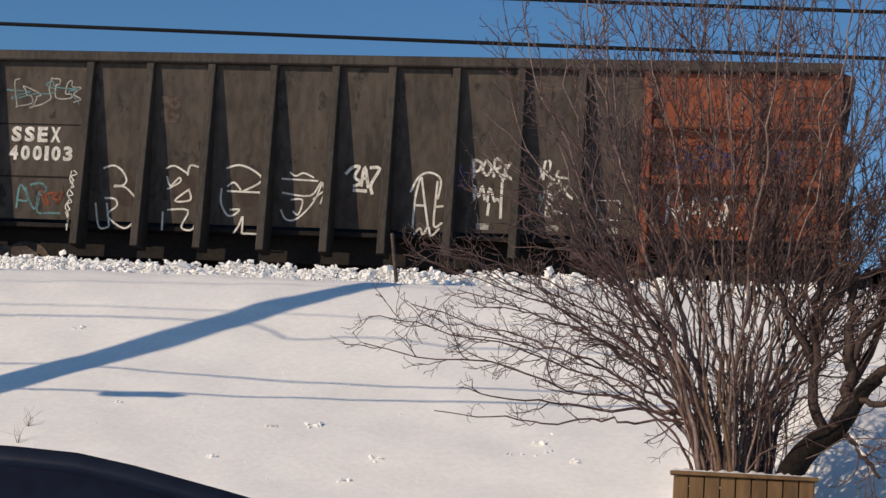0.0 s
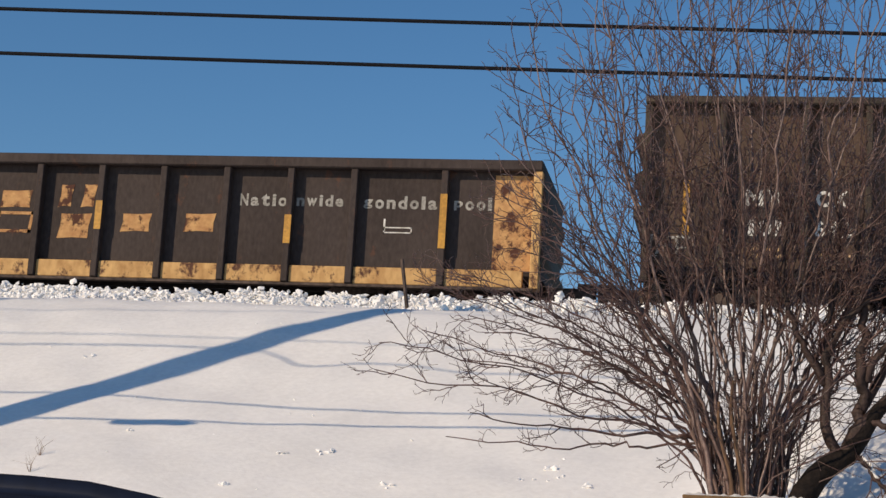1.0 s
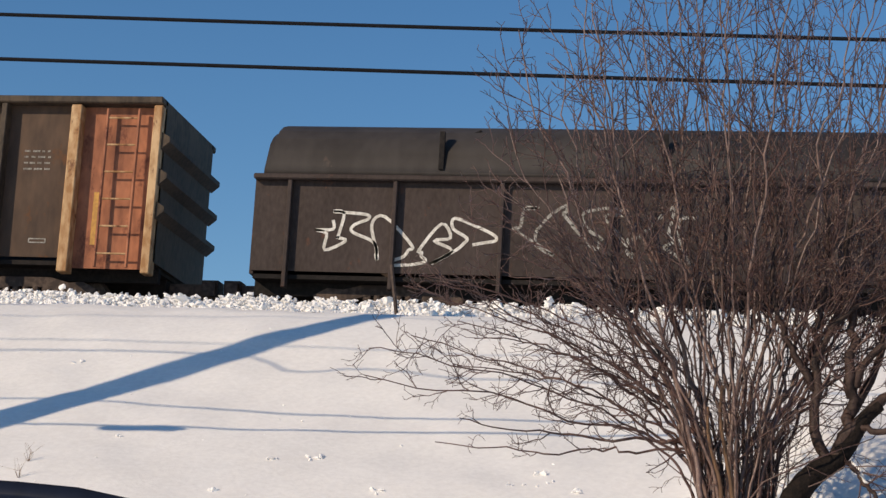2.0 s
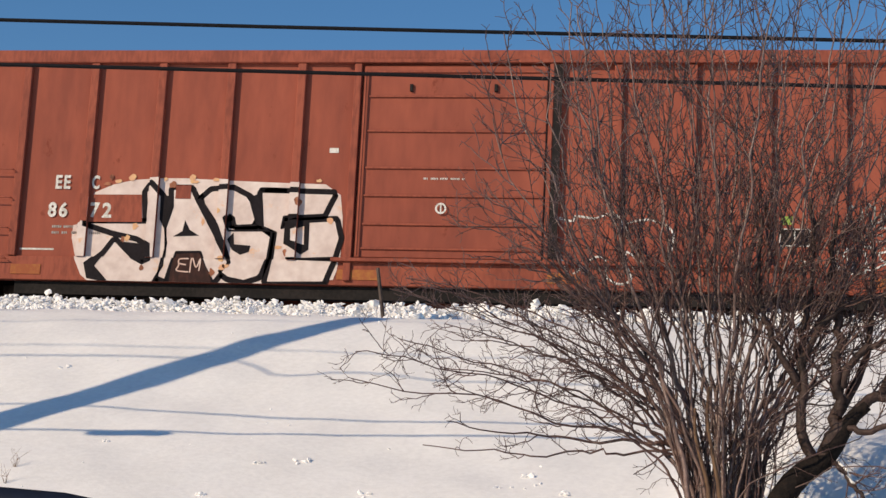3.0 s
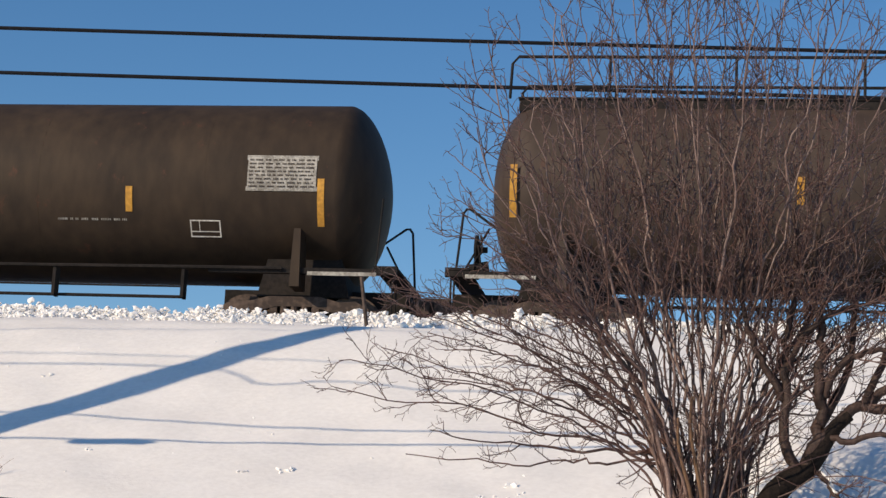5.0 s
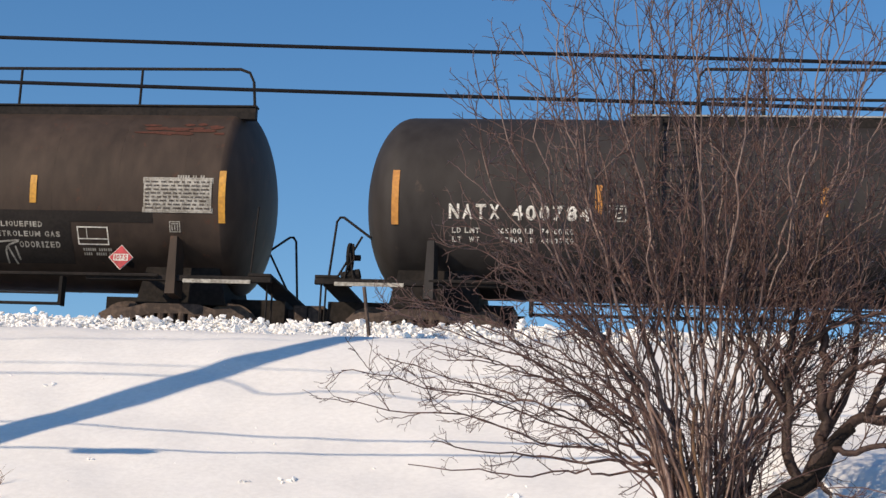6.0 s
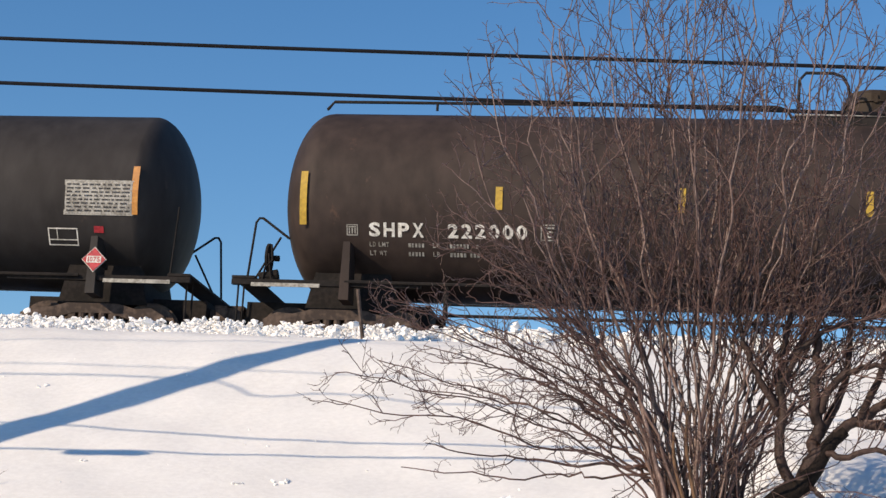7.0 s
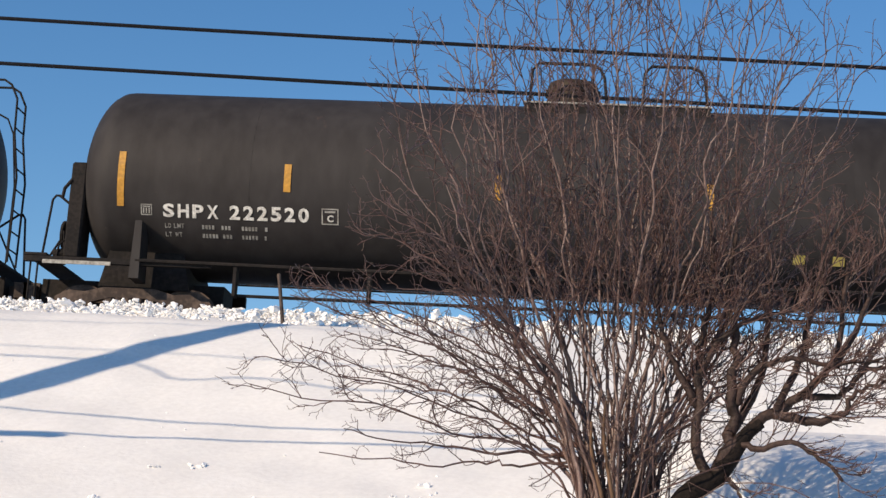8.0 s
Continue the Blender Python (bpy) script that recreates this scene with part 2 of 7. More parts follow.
def glyph(c, fat, lean=0.0):
    """The outline of one character as vertices and faces in a unit box."""
    cu = bpy.data.curves.new("lettering", "FONT")
    cu.body, cu.offset, cu.shear, cu.resolution_u = c, fat, lean, 3
    ob = bpy.data.objects.new("lettering", cu)
    scene.collection.objects.link(ob)
    bpy.context.view_layer.update()
    me = bpy.data.meshes.new_from_object(ob.evaluated_get(bpy.context.evaluated_depsgraph_get()))
    bpy.data.objects.remove(ob)
    xs, ys = [v.co.x for v in me.vertices], [v.co.y for v in me.vertices]
    ax, ay = min(xs), min(ys)
    sx, sy = max(xs) - ax, max(ys) - ay
    got = [((v.co.x - ax) / sx, (v.co.y - ay) / sy) for v in me.vertices], [tuple(p.vertices) for p in me.polygons]
    bpy.data.meshes.remove(me)
    return got


GLYPHS = {}
LOW = {"a": 0.72, "c": 0.72, "e": 0.72, "g": 0.72, "m": 0.72, "n": 0.72, "o": 0.72, "p": 0.72, "s": 0.72, "u": 0.72, "w": 0.72}


def spelled(text, x0, x1, z0, z1, fat=0.0, lean=0.0):
    """Stencilled block characters of even width that fill the given box on the plane y = 0, facing -y; one mesh for each."""
    wide = [0.45 if c in "1Iil" else 0.5 if c == " " else 1.3 if c in "MWw" else 1.0 for c in text]
    gap = 0.30
    unit = (x1 - x0) / (sum(wide) + gap * (len(text) - 1))
    out, x = [], x0
    for c, w in zip(text, wide):
        if c != " ":
            key = (c, round(fat, 4), lean)
            if key not in GLYPHS:
                GLYPHS[key] = glyph(c, fat + 0.012, lean)
            co, fa = GLYPHS[key]
            h = (z1 - z0) * LOW.get(c, 1.0)
            bm = bmesh.new()
            vs = [bm.verts.new((x + a * w * unit, 0, z0 + b * h)) for a, b in co]
            for f in fa:
                bm.faces.new([vs[k] for k in f])
            out.append(bm)
        x += (w + gap) * unit
    return out


def letters(text, x0, x1, z0, z1, fat=0.0, lean=0.0):
    """The same as one mesh, for print too small to pick apart."""
    bm = bmesh.new()
    for one in spelled(text, x0, x1, z0, z1, fat, lean):
        add_to(bm, one)
    return bm


def panel(x0, x1, z0, z1):
    bm = bmesh.new()
    bm.faces.new([bm.verts.new(p) for p in ((x0, 0, z0), (x1, 0, z0), (x1, 0, z1), (x0, 0, z1))])
    return bm


def border(x0, x1, z0, z1, w=0.025, cross=()):
    bm = bmesh.new()
    for a in ((x0, x1, z0, z0 + w), (x0, x1, z1 - w, z1), (x0, x0 + w, z0, z1), (x1 - w, x1, z0, z1)):
        bm2 = panel(*a)
        add_to(bm, bm2)
    for c in cross:
        add_to(bm, panel(*c))
    return bm


def add_to(bm, other):
    vs = {v: bm.verts.new(v.co) for v in other.verts}
    for f in other.faces:
        bm.faces.new([vs[v] for v in f.verts])
    other.free()
    return bm


def ribbon(strokes, w):
    """Spray or chalk strokes on y = 0: each a chain of x, z points, w wide."""
    bm = bmesh.new()
    for s in strokes:
        pts = []
        for i in range(len(s) - 1):
            p0, p1, p2, p3 = (Vector(s[max(0, min(len(s) - 1, k))]) for k in (i - 1, i, i + 1, i + 2))
            for k in range(4):
                t = k / 4
                pts.append(0.5 * ((2 * p1) + (p2 - p0) * t + (2 * p0 - 5 * p1 + 4 * p2 - p3) * t * t + (3 * p1 - p0 - 3 * p2 + p3) * t ** 3))
        pts.append(Vector(s[-1]))
        prev = None
        for i, p in enumerate(pts):
            d = pts[min(i + 1, len(pts) - 1)] - pts[max(i - 1, 0)]
            d = d.normalized() if d.length else Vector((1, 0))
            nrm = Vector((-d.y, d.x)) * w / 2
            pair = [bm.verts.new((p.x + nrm.x, 0, p.y + nrm.y)), bm.verts.new((p.x - nrm.x, 0, p.y - nrm.y))]
            if prev:
                bm.faces.new((prev[0], prev[1], pair[1], pair[0]))
            prev = pair
    return bm


def scrawl(seed, x0, x1, z0, z1, n=5, knots=5):
    """Strokes of an unreadable tag that fills a box."""
    r = random.Random(seed)
    w = (x1 - x0) / n
    chain = []
    for i in range(n):
        zs = sorted((r.uniform(z0, z1) for _ in range(knots)), reverse=i % 2 == 0)
        chain += [(x0 + w * i + r.uniform(-0.1, 1.1) * w, z) for z in zs]
    return [chain]


STROKES = {
    "A": [[(0, 0), (0.45, 1), (0.6, 1), (1, 0)], [(0.2, 0.4), (0.85, 0.42)]], "C": [[(1, 0.85), (0.5, 1), (0.05, 0.6), (0.1, 0.15), (0.6, 0), (1, 0.2)]],
    "E": [[(0.95, 1), (0.1, 0.95), (0.05, 0.5), (0.05, 0.05), (1, 0)], [(0.1, 0.52), (0.8, 0.55)]], "F": [[(1, 1), (0.1, 0.97), (0.08, 0.5), (0.05, 0)], [(0.1, 0.5), (0.8, 0.52)]],
    "G": [[(0.95, 0.85), (0.5, 1), (0.05, 0.6), (0.15, 0.1), (0.6, 0), (0.95, 0.2), (0.95, 0.48), (0.5, 0.45)]], "H": [[(0.1, 1), (0.05, 0)], [(0.95, 1), (0.9, 0)], [(0.08, 0.5), (0.92, 0.52)]],
    "K": [[(0.1, 1), (0.05, 0)], [(0.9, 1), (0.1, 0.48), (0.5, 0.4), (1, -0.05)]], "M": [[(0, 0), (0.1, 1), (0.5, 0.35), (0.9, 1), (1, 0)]], "N": [[(0.05, 0), (0.1, 1), (0.85, 0.05), (0.95, 1)]],
    "O": [[(0.5, 1), (0.05, 0.6), (0.2, 0.05), (0.75, 0.05), (0.95, 0.6), (0.5, 1)]], "P": [[(0.1, 0), (0.12, 1), (0.7, 1), (0.95, 0.7), (0.6, 0.45), (0.12, 0.45)]],
    "R": [[(0.1, 0), (0.12, 1), (0.7, 1), (0.95, 0.72), (0.6, 0.48), (0.15, 0.46), (0.5, 0.3), (1, -0.05)]], "S": [[(0.95, 0.9), (0.4, 1), (0.1, 0.7), (0.8, 0.35), (0.7, 0.02), (0.05, 0.1)]],
    "U": [[(0.1, 1), (0.08, 0.3), (0.45, 0), (0.85, 0.3), (0.95, 1)]], "Y": [[(0, 1), (0.15, 0.5), (0.8, 0.55)], [(0.95, 1), (0.8, 0.3), (0.55, -0.6)]], "Z": [[(0, 0.95), (1, 1), (0.05, 0.05), (1, 0)]],
}


def tag(text, x0, x1, z0, z1, w, seed=0):
    """Hand-sprayed capitals, one stroke thick."""
    r = random.Random(seed)
    step = (x1 - x0) / len(text)
    out = []
    for i, c in enumerate(text):
        h, dz = r.uniform(0.85, 1.05), r.uniform(-0.05, 0.05)
        for s in STROKES[c]:
            out.append([(x0 + step * (i + 0.86 * a + 0.1 * b) + r.gauss(0, 0.012), z0 + (z1 - z0) * (dz + b * h) + r.gauss(0, 0.012)) for a, b in s])
    return ribbon(out, w)


def onto(bm, depth, ribs=(), rib_w=0.1, rib_d=0.1):
    """Lay flat work from y = 0 onto a side: depth(z) on the sheet; faces over a rib lie on the rib's front."""
    if ribs:
        for r in ribs:
            for x in (r - rib_w / 2 - 0.002, r + rib_w / 2 + 0.002):
                bmesh.ops.bisect_plane(bm, geom=bm.verts[:] + bm.edges[:] + bm.faces[:], plane_co=(x, 0, 0), plane_no=(1, 0, 0))
        over = [f for f in bm.faces if any(abs(f.calc_center_median().x - r) < rib_w / 2 for r in ribs)]
        inside = set(over)
        cut = [e for e in bm.edges if len({f in inside for f in e.link_faces}) == 2]
        bmesh.ops.split_edges(bm, edges=cut)
        moved = {v for f in bm.faces if any(abs(f.calc_center_median().x - r) < rib_w / 2 for r in ribs) for v in f.verts}
    else:
        moved = set()
    for v in bm.verts:
        v.co.y = (-rib_d if v in moved else depth(v.co.z)) - 0.006 + v.co.y
    return bm


def round_shell(bm, zc, yc, r, lift=0.012):
    """Wrap flat work from y = 0 round a lying cylinder."""
    for v in bm.verts:
        z, y = v.co.z, 0.0
        for _ in range(4):  # heights are given on the plane of the near sides; the shell falls back below its middle
            s = max(-0.97, min(0.97, (z - zc) / r))
            y = yc - (r + lift) * math.sqrt(1 - s * s)
            z = v.co.z + (v.co.z + 4.75) * y / 28.73
        v.co = (v.co.x, y, z)
    return bm


def filled(points, rounds=0):
    """A flat painted shape on y = 0 with the given x, z outline; rounds softens its corners."""
    pts = [Vector(q) for q in points]
    for _ in range(rounds):
        pts = [q for i, a in enumerate(pts) for q in (a.lerp(pts[(i + 1) % len(pts)], 0.25), a.lerp(pts[(i + 1) % len(pts)], 0.75))]
    bm = bmesh.new()
    f = bm.faces.new([bm.verts.new((q.x, 0, q.y)) for q in pts])
    f.normal_update()
    if f.normal.y > 0:
        f.normal_flip()
    bmesh.ops.triangulate(bm, faces=bm.faces[:])
    return bm


def rim_line(points, w):
    """The outline of such a shape as one closed stroke."""
    n = len(points)
    dense = []
    for i in range(n):
        a, b = Vector(points[i]), Vector(points[(i + 1) % n])
        dense += [tuple(a.lerp(b, t)) for t in (0.04, 0.35, 0.65, 0.96)]
    return ribbon([dense + [dense[0], dense[1]]], w)


def blob(cx, cz, rx, rz, seed=0):
    r = random.Random(seed)
    return filled([(cx + rx * math.cos(a) * r.uniform(0.6, 1.15), cz + rz * math.sin(a) * r.uniform(0.6, 1.15)) for a in (2 * math.pi * k / 11 for k in range(11))])

# ---- setting ----
NEAR = 28.73        # plane of the train's near sides
RAIL = 4.75         # rail top above the camera
SPEED = 22.258      # metres a second, towards -x
PROFILE_Y = (-1500, 3, 6, 8, 10.4, 11, 16.5, 17.2, 20.8, 21.78, 22.56, 23.38, 23.97, 24.46, 24.95, 25.5, 26.2, 26.9, 27.5, 33.5, 36, 45, 60, 1500)
PROFILE_Z = (-1.6, -1.5, -1.25, -0.98, 0.0, 0.15, 0.3, 0.45, 2.34, 2.86, 3.32, 3.80, 4.10, 4.30, 4.41, 4.49, 4.73, 4.70, 4.5, 4.5, 4.3, 1.0, 0.0, 0.0)
# the snow heaped up behind the planter
HEAP_Y = (10.9, 11.2, 11.8, 12.4, 13.1, 14.2, 16, 18.5, 20.8)
HEAP_Z = (0.15, 0.43, 0.77, 1.15, 1.55, 1.84, 2.09, 2.28, 2.34)


def ground_z(x, y):
    z = float(np.interp(y, PROFILE_Y, PROFILE_Z))
    if 10.9 < y < 20.8 and x > -0.95:
        k = min(1.0, (x + 0.95) / 1.5) * min(1.0, max(0.0, (14 - x) / 4))
        z += k * k * (3 - 2 * k) * max(0.0, float(np.interp(y, HEAP_Y, HEAP_Z)) - z)
    if -40 < x < 40 and 0 < y < 34:
        z += 0.05 * noise.noise((x * 0.35, y * 0.35, 0)) + 0.03 * noise.noise((x * 1.3, y * 1.3, 4)) + 0.010 * noise.noise((x * 4.5, y * 4.5, 9))
        if 25.2 < y < 27.3:
            z += 0.09 * noise.noise((x * 2.1, y * 1.5, 2)) + 0.05 * noise.noise((x * 6, y * 5, 7))
    return z


def make_ground():
    xs = np.concatenate([[-1500, -700, -300, -120, -60, -40, -30, -24], np.arange(-20, 9.9, 0.14), [10, 12, 15, 20, 30, 40, 60, 120, 300, 700, 1500]])
    ys = np.concatenate([[-1500, -600, -200, -60, -20, -8], np.arange(0, 10.5, 0.6), np.arange(10.5, 27.6, 0.11), [28, 29, 30, 31, 32, 33.5, 36, 40, 45, 52, 60, 100, 250, 600, 1500]])
    co = [(float(x), float(y), ground_z(float(x), float(y))) for y in ys for x in xs]
    n = len(xs)
    faces = [(j * n + i, j * n + i + 1, (j + 1) * n + i + 1, (j + 1) * n + i) for j in range(len(ys) - 1) for i in range(n - 1)]
    me = bpy.data.meshes.new("ground")
    me.from_pydata(co, [], faces)
    me.materials.append(snow_m)
    for p in me.polygons:
        p.use_smooth = True
    tagged(new("ground", me), "sunlit snow covering the railway embankment", "snow", kind="structure")


make_ground()


def chunks(name, places, material, label, category):
    """Many angular snow chunks in one mesh: places are x, y, z, size."""
    r = random.Random(5)
    forms = []
    for _ in range(16):
        b = bmesh.new()
        for _ in range(15):
            v = Vector((r.gauss(0, 1), r.gauss(0, 1), r.gauss(0, 1))).normalized() * r.uniform(0.7, 1.25)
            b.verts.new((v.x, v.y, v.z * 0.8))
        made = bmesh.ops.convex_hull(b, input=b.verts[:])
        bmesh.ops.delete(b, geom=[g for g in made["geom_interior"] if isinstance(g, bmesh.types.BMVert)], context="VERTS")
        b.verts.index_update()
        forms.append(([v.co.copy() for v in b.verts], [[v.index for v in f.verts] for f in b.faces]))
        b.free()
    co, fa = [], []
    for x, y, z, s in places:
        o = len(co)
        pts, tri = forms[r.randrange(16)]
        turn = Euler((r.uniform(-0.7, 0.7), r.uniform(-0.7, 0.7), r.uniform(0, 6.3))).to_matrix()
        sq = (r.uniform(0.7, 1.45), r.uniform(0.7, 1.3), r.uniform(0.55, 1.1))
        for p in pts:
            v = turn @ Vector((p.x * sq[0], p.y * sq[1], p.z * sq[2]))
            co.append((x + v.x * s, y + v.y * s, z + v.z * s))
        fa += [[o + i for i in t] for t in tri]
    me = bpy.data.meshes.new(name)
    me.from_pydata(co, [], fa)
    me.materials.append(material)
    return tagged(new(name, me), label, category, kind="stuff")


rr = random.Random(11)
places = []
for _ in range(19000):
    x = rr.uniform(-19, 9)
    y = rr.gauss(26.0, 0.42)
    if not 25.0 < y < 27.2:
        continue
    s = 0.010 + 0.042 * rr.random() ** 2.4
    if rr.random() < 0.010 + 0.03 * max(0.0, noise.noise((x * 0.8, 3, 1))):
        s = rr.uniform(0.05, 0.10)
    places.append((x, y, ground_z(x, y) + s * rr.uniform(0.2, 0.9) + rr.uniform(0, 0.085) * math.exp(-((y - 26.2) / 0.5) ** 2), s))
chunks("snow_bank", places, lump_m, "plowed bank of broken snow chunks beside the track", "snow bank")
places = []
for x, y in ((-5.17, 20.02), (-4.75, 20.11), (-4.65, 20.11), (-5.51, 19.23), (-3.79, 19.31), (-7.06, 20.51), (-2.48, 19.62), (-2.24, 19.86), (-1.79, 19.53), (-2.12, 19.69), (-4.06, 18.79), (-8.3, 22.45)):
    for _ in range(3):
        dx, dy = rr.gauss(0, 0.05), rr.gauss(0, 0.04)
        s = rr.uniform(0.016, 0.042)
        places.append((x + dx, y + dy, ground_z(x + dx, y + dy) + s * 0.3, s))
for _ in range(90):
    x, y = rr.uniform(-9, 3), rr.uniform(18, 24.5)
    s = rr.uniform(0.006, 0.016)
    places.append((x, y, ground_z(x, y) + s * 0.3, s))
chunks("snow_clod", places, lump_m, "small rolled snow clods scattered on the slope", "snow clods")

# track
bm = bmesh.new()
wedge(bm, ((27.4, 4.3), (28.4, 4.57), (32.2, 4.57), (33.2, 4.3)), -260, 260)
tagged(part("ballast", bm, ballast_m), "dark crushed stone ballast under the track", "ballast", kind="structure")
track = tagged(new("railway_track"), "steel railway track on wooden ties, half buried in snow", "railway track", kind="structure")
for y in (NEAR + 1.55 - 0.75, NEAR + 1.55 + 0.75):
    bm = bmesh.new()
    wedge(bm, [(y + a, 4.59 + b) for a, b in ((-0.07, 0), (0.07, 0), (0.07, 0.015), (0.01, 0.03), (0.01, 0.115), (0.036, 0.125), (0.036, 0.16), (-0.036, 0.16), (-0.036, 0.125), (-0.01, 0.115), (-0.01, 0.03), (-0.07, 0.015))], -260, 260)
    part("rail", bm, rail_m, track, "rust-brown steel rail")
tie0 = part("tie", slab(-0.11, 0.11, NEAR + 0.25, NEAR + 2.85, 4.45, 4.6), tie_m, track)
for i in range(1, 60):
    share("tie", tie0.data, track, pose(-20 + i * 0.52, 0, 0))
tie0.location.x = -20

# short leaning marker post on the bank
bm = bmesh.new()
tube(bm, [(-4.93, 25.5, 4.4), (-5.06, 25.5, 5.2)], [0.03, 0.028], 6)
tagged(part("marker_post", bm, truck_m), "short dark leaning post stuck in the snow bank", "post")

# utility line at the foot of the bank
pole = tagged(new("utility_pole"), "tall weathered wooden utility pole carrying cables", "utility pole")
PX, PY = -13.3, 16.07
bm = bmesh.new()
tube(bm, [(PX, PY, 0.1), (PX, PY, 5.0), (PX, PY, 10.6)], [0.27, 0.25, 0.21], 16)
part("shaft", bm, pole_m, pole, smooth=True)


def cable(name, p0, p1, sag, radius, label):
    bm = bmesh.new()
    a, b = Vector(p0), Vector(p1)
    tube(bm, [a.lerp(b, k / 40) - Vector((0, 0, sag * 4 * (k / 40) * (1 - k / 40))) for k in range(41)], radius, 8)
    return tagged(part(name, bm, cable_m, smooth=True), label, "cable")


# two cables in view; the rest of the line shows by its shadows
def line_y(x):
    """The wires hang in the upright plane of the pole line."""
    return 16.08 + 0.07 * (x + 13.3)


def hung(name, knots, radius, label):
    """A wire through the given x, z knots, sagging a little in between."""
    bm = bmesh.new()
    pts = []
    for (xa, za), (xb, zb) in zip(knots, knots[1:]):
        n = max(2, int(abs(xb - xa) / 1.5))
        pts += [(xa + (xb - xa) * k / n, line_y(xa + (xb - xa) * k / n), za + (zb - za) * k / n) for k in range(n)]
    xa, za = knots[-1]
    tube(bm, pts + [(xa, line_y(xa), za)], radius, 6)
    return tagged(part(name, bm, cable_m, smooth=True), label, "cable")


CABLE = "thick black overhead cable strung above the embankment"
upper = [(-13.3, 6.16), (-12.2, 6.04), (-11, 5.92), (-9.8, 5.82), (-8.6, 5.75), (-7.47, 5.715)]
upper += [(-13.3 + 58.3 * k / 20, 5.735 + 0.025 * k / 20 - 0.32 * k / 20 * (1 - k / 20)) for k in range(3, 21)]
hung("overhead_cable", upper, 0.018, CABLE)
cable("overhead_cable", (-13.3, 16.08, 5.30), (45, 20.16, 5.28), 0.07, 0.019, CABLE)
hung("overhead_cable", [(-13.3, 6.16), (-25, 6.3), (-60, 6.6)], 0.018, CABLE)
cable("overhead_cable", (-13.3, 16.08, 5.30), (-60, 12.8, 5.3), 0.1, 0.019, CABLE)
POWER = "black power wire carried by the utility pole"
hung("power_wire", [(-60, 8.6), (-25, 8.05), (-16.4, 7.98), (-14.9, 7.96), (-13.3, 7.87)], 0.018, POWER)
hung("power_wire", [(-13.3, 7.87), (-12.9, 7.82), (-12.4, 7.6), (-12.0, 7.36), (-11.7, 7.3), (-11.45, 7.32), (-11.3, 7.43), (-10.9, 7.42), (-9.8, 7.19), (-7, 6.95), (-3, 6.75), (4, 6.65), (20, 6.9), (45, 7.6)], 0.017, POWER)
hung("power_wire", [(-60, 8.9), (-25, 8.5), (-16.9, 8.41), (-13.3, 8.26), (-10.7, 8.05), (-6, 7.85), (4, 7.7), (20, 7.9), (45, 8.6)], 0.011, POWER)
hung("power_wire", [(-60, 10.2), (-25, 9.5), (-18.2, 9.45), (-13.3, 9.62), (-6, 9.3), (10, 9.1), (45, 9.8)], 0.010, POWER)
bm = bmesh.new()
tube(bm, [(-19.15, line_y(-19.15), 0.1), (-19.1, line_y(-19.1), 10.75)], [0.10, 0.055], 10)
tagged(part("guy_mast", bm, pole_m, smooth=True), "slim weathered wooden mast beside the cable line", "mast")
bm = bmesh.new()
tube(bm, [(-11.85, 16.19, 5.22), (-11.75, 16.195, 5.2), (-10.9, 16.25, 5.19), (-10.8, 16.255, 5.21)], [0.02, 0.06, 0.06, 0.02], 10)
tagged(part("splice_case", bm, cable_m), "black splice case hung on the overhead cable", "cable splice")

# ---- train ----
YC = 1.55  # half the cars' width; local y 0 is the near side, z 0 the rail top


def make_truck_meshes():
    bm = bmesh.new()
    for y0 in (YC - 1.12, YC + 1.0):
        # a cast side frame: top chord, bottom chord, columns, and journal boxes over the axles
        plate(bm, ((-1.2, 0.50), (-1.2, 0.68), (-0.98, 0.80), (-0.72, 0.78), (-0.42, 0.86), (0.42, 0.86), (0.72, 0.78), (0.98, 0.80), (1.2, 0.68), (1.2, 0.50), (0.66, 0.60), (0.3, 0.70), (-0.3, 0.70), (-0.66, 0.60)), y0, y0 + 0.12)
        plate(bm, ((-0.78, 0.48), (-0.66, 0.62), (-0.36, 0.36), (0.36, 0.36), (0.66, 0.62), (0.78, 0.48), (0.45, 0.22), (-0.45, 0.22)), y0 + 0.005, y0 + 0.115)
        for x in (-0.34, 0.34):
            box(bm, x - 0.06, x + 0.06, y0 + 0.01, y0 + 0.11, 0.3, 0.74)
        for x in (-0.86, 0.86):
            tube(bm, [(x, y0 - 0.06, 0.47), (x, y0 + 0.1, 0.47)], 0.15, 12)
        for x in (-0.17, 0, 0.17):
            tube(bm, [(x, y0 + 0.03, 0.3), (x, y0 + 0.03, 0.7)], 0.06, 8)
    box(bm, -0.2, 0.2, YC - 0.98, YC + 0.98, 0.5, 0.84)
    w = bmesh.new()
    for s in (-1, 1):
        y = YC + s * 0.75
        tube(w, [(0, y - 0.07 * s, 0.47), (0, y + 0.06 * s, 0.47)], 0.47, 28)
        tube(w, [(0, y - 0.10 * s, 0.47), (0, y - 0.07 * s, 0.47)], 0.50, 28)
    tube(w, [(0, YC - 0.75, 0.47), (0, YC + 0.75, 0.47)], 0.08, 10)
    return bm, w


_t, _w = make_truck_meshes()
truck0 = part("truck", _t, truck_m)
wheel0 = part("wheelset", _w, truck_m)
truck_me, wheel_me = truck0.data, wheel0.data
bpy.data.objects.remove(truck0), bpy.data.objects.remove(wheel0)


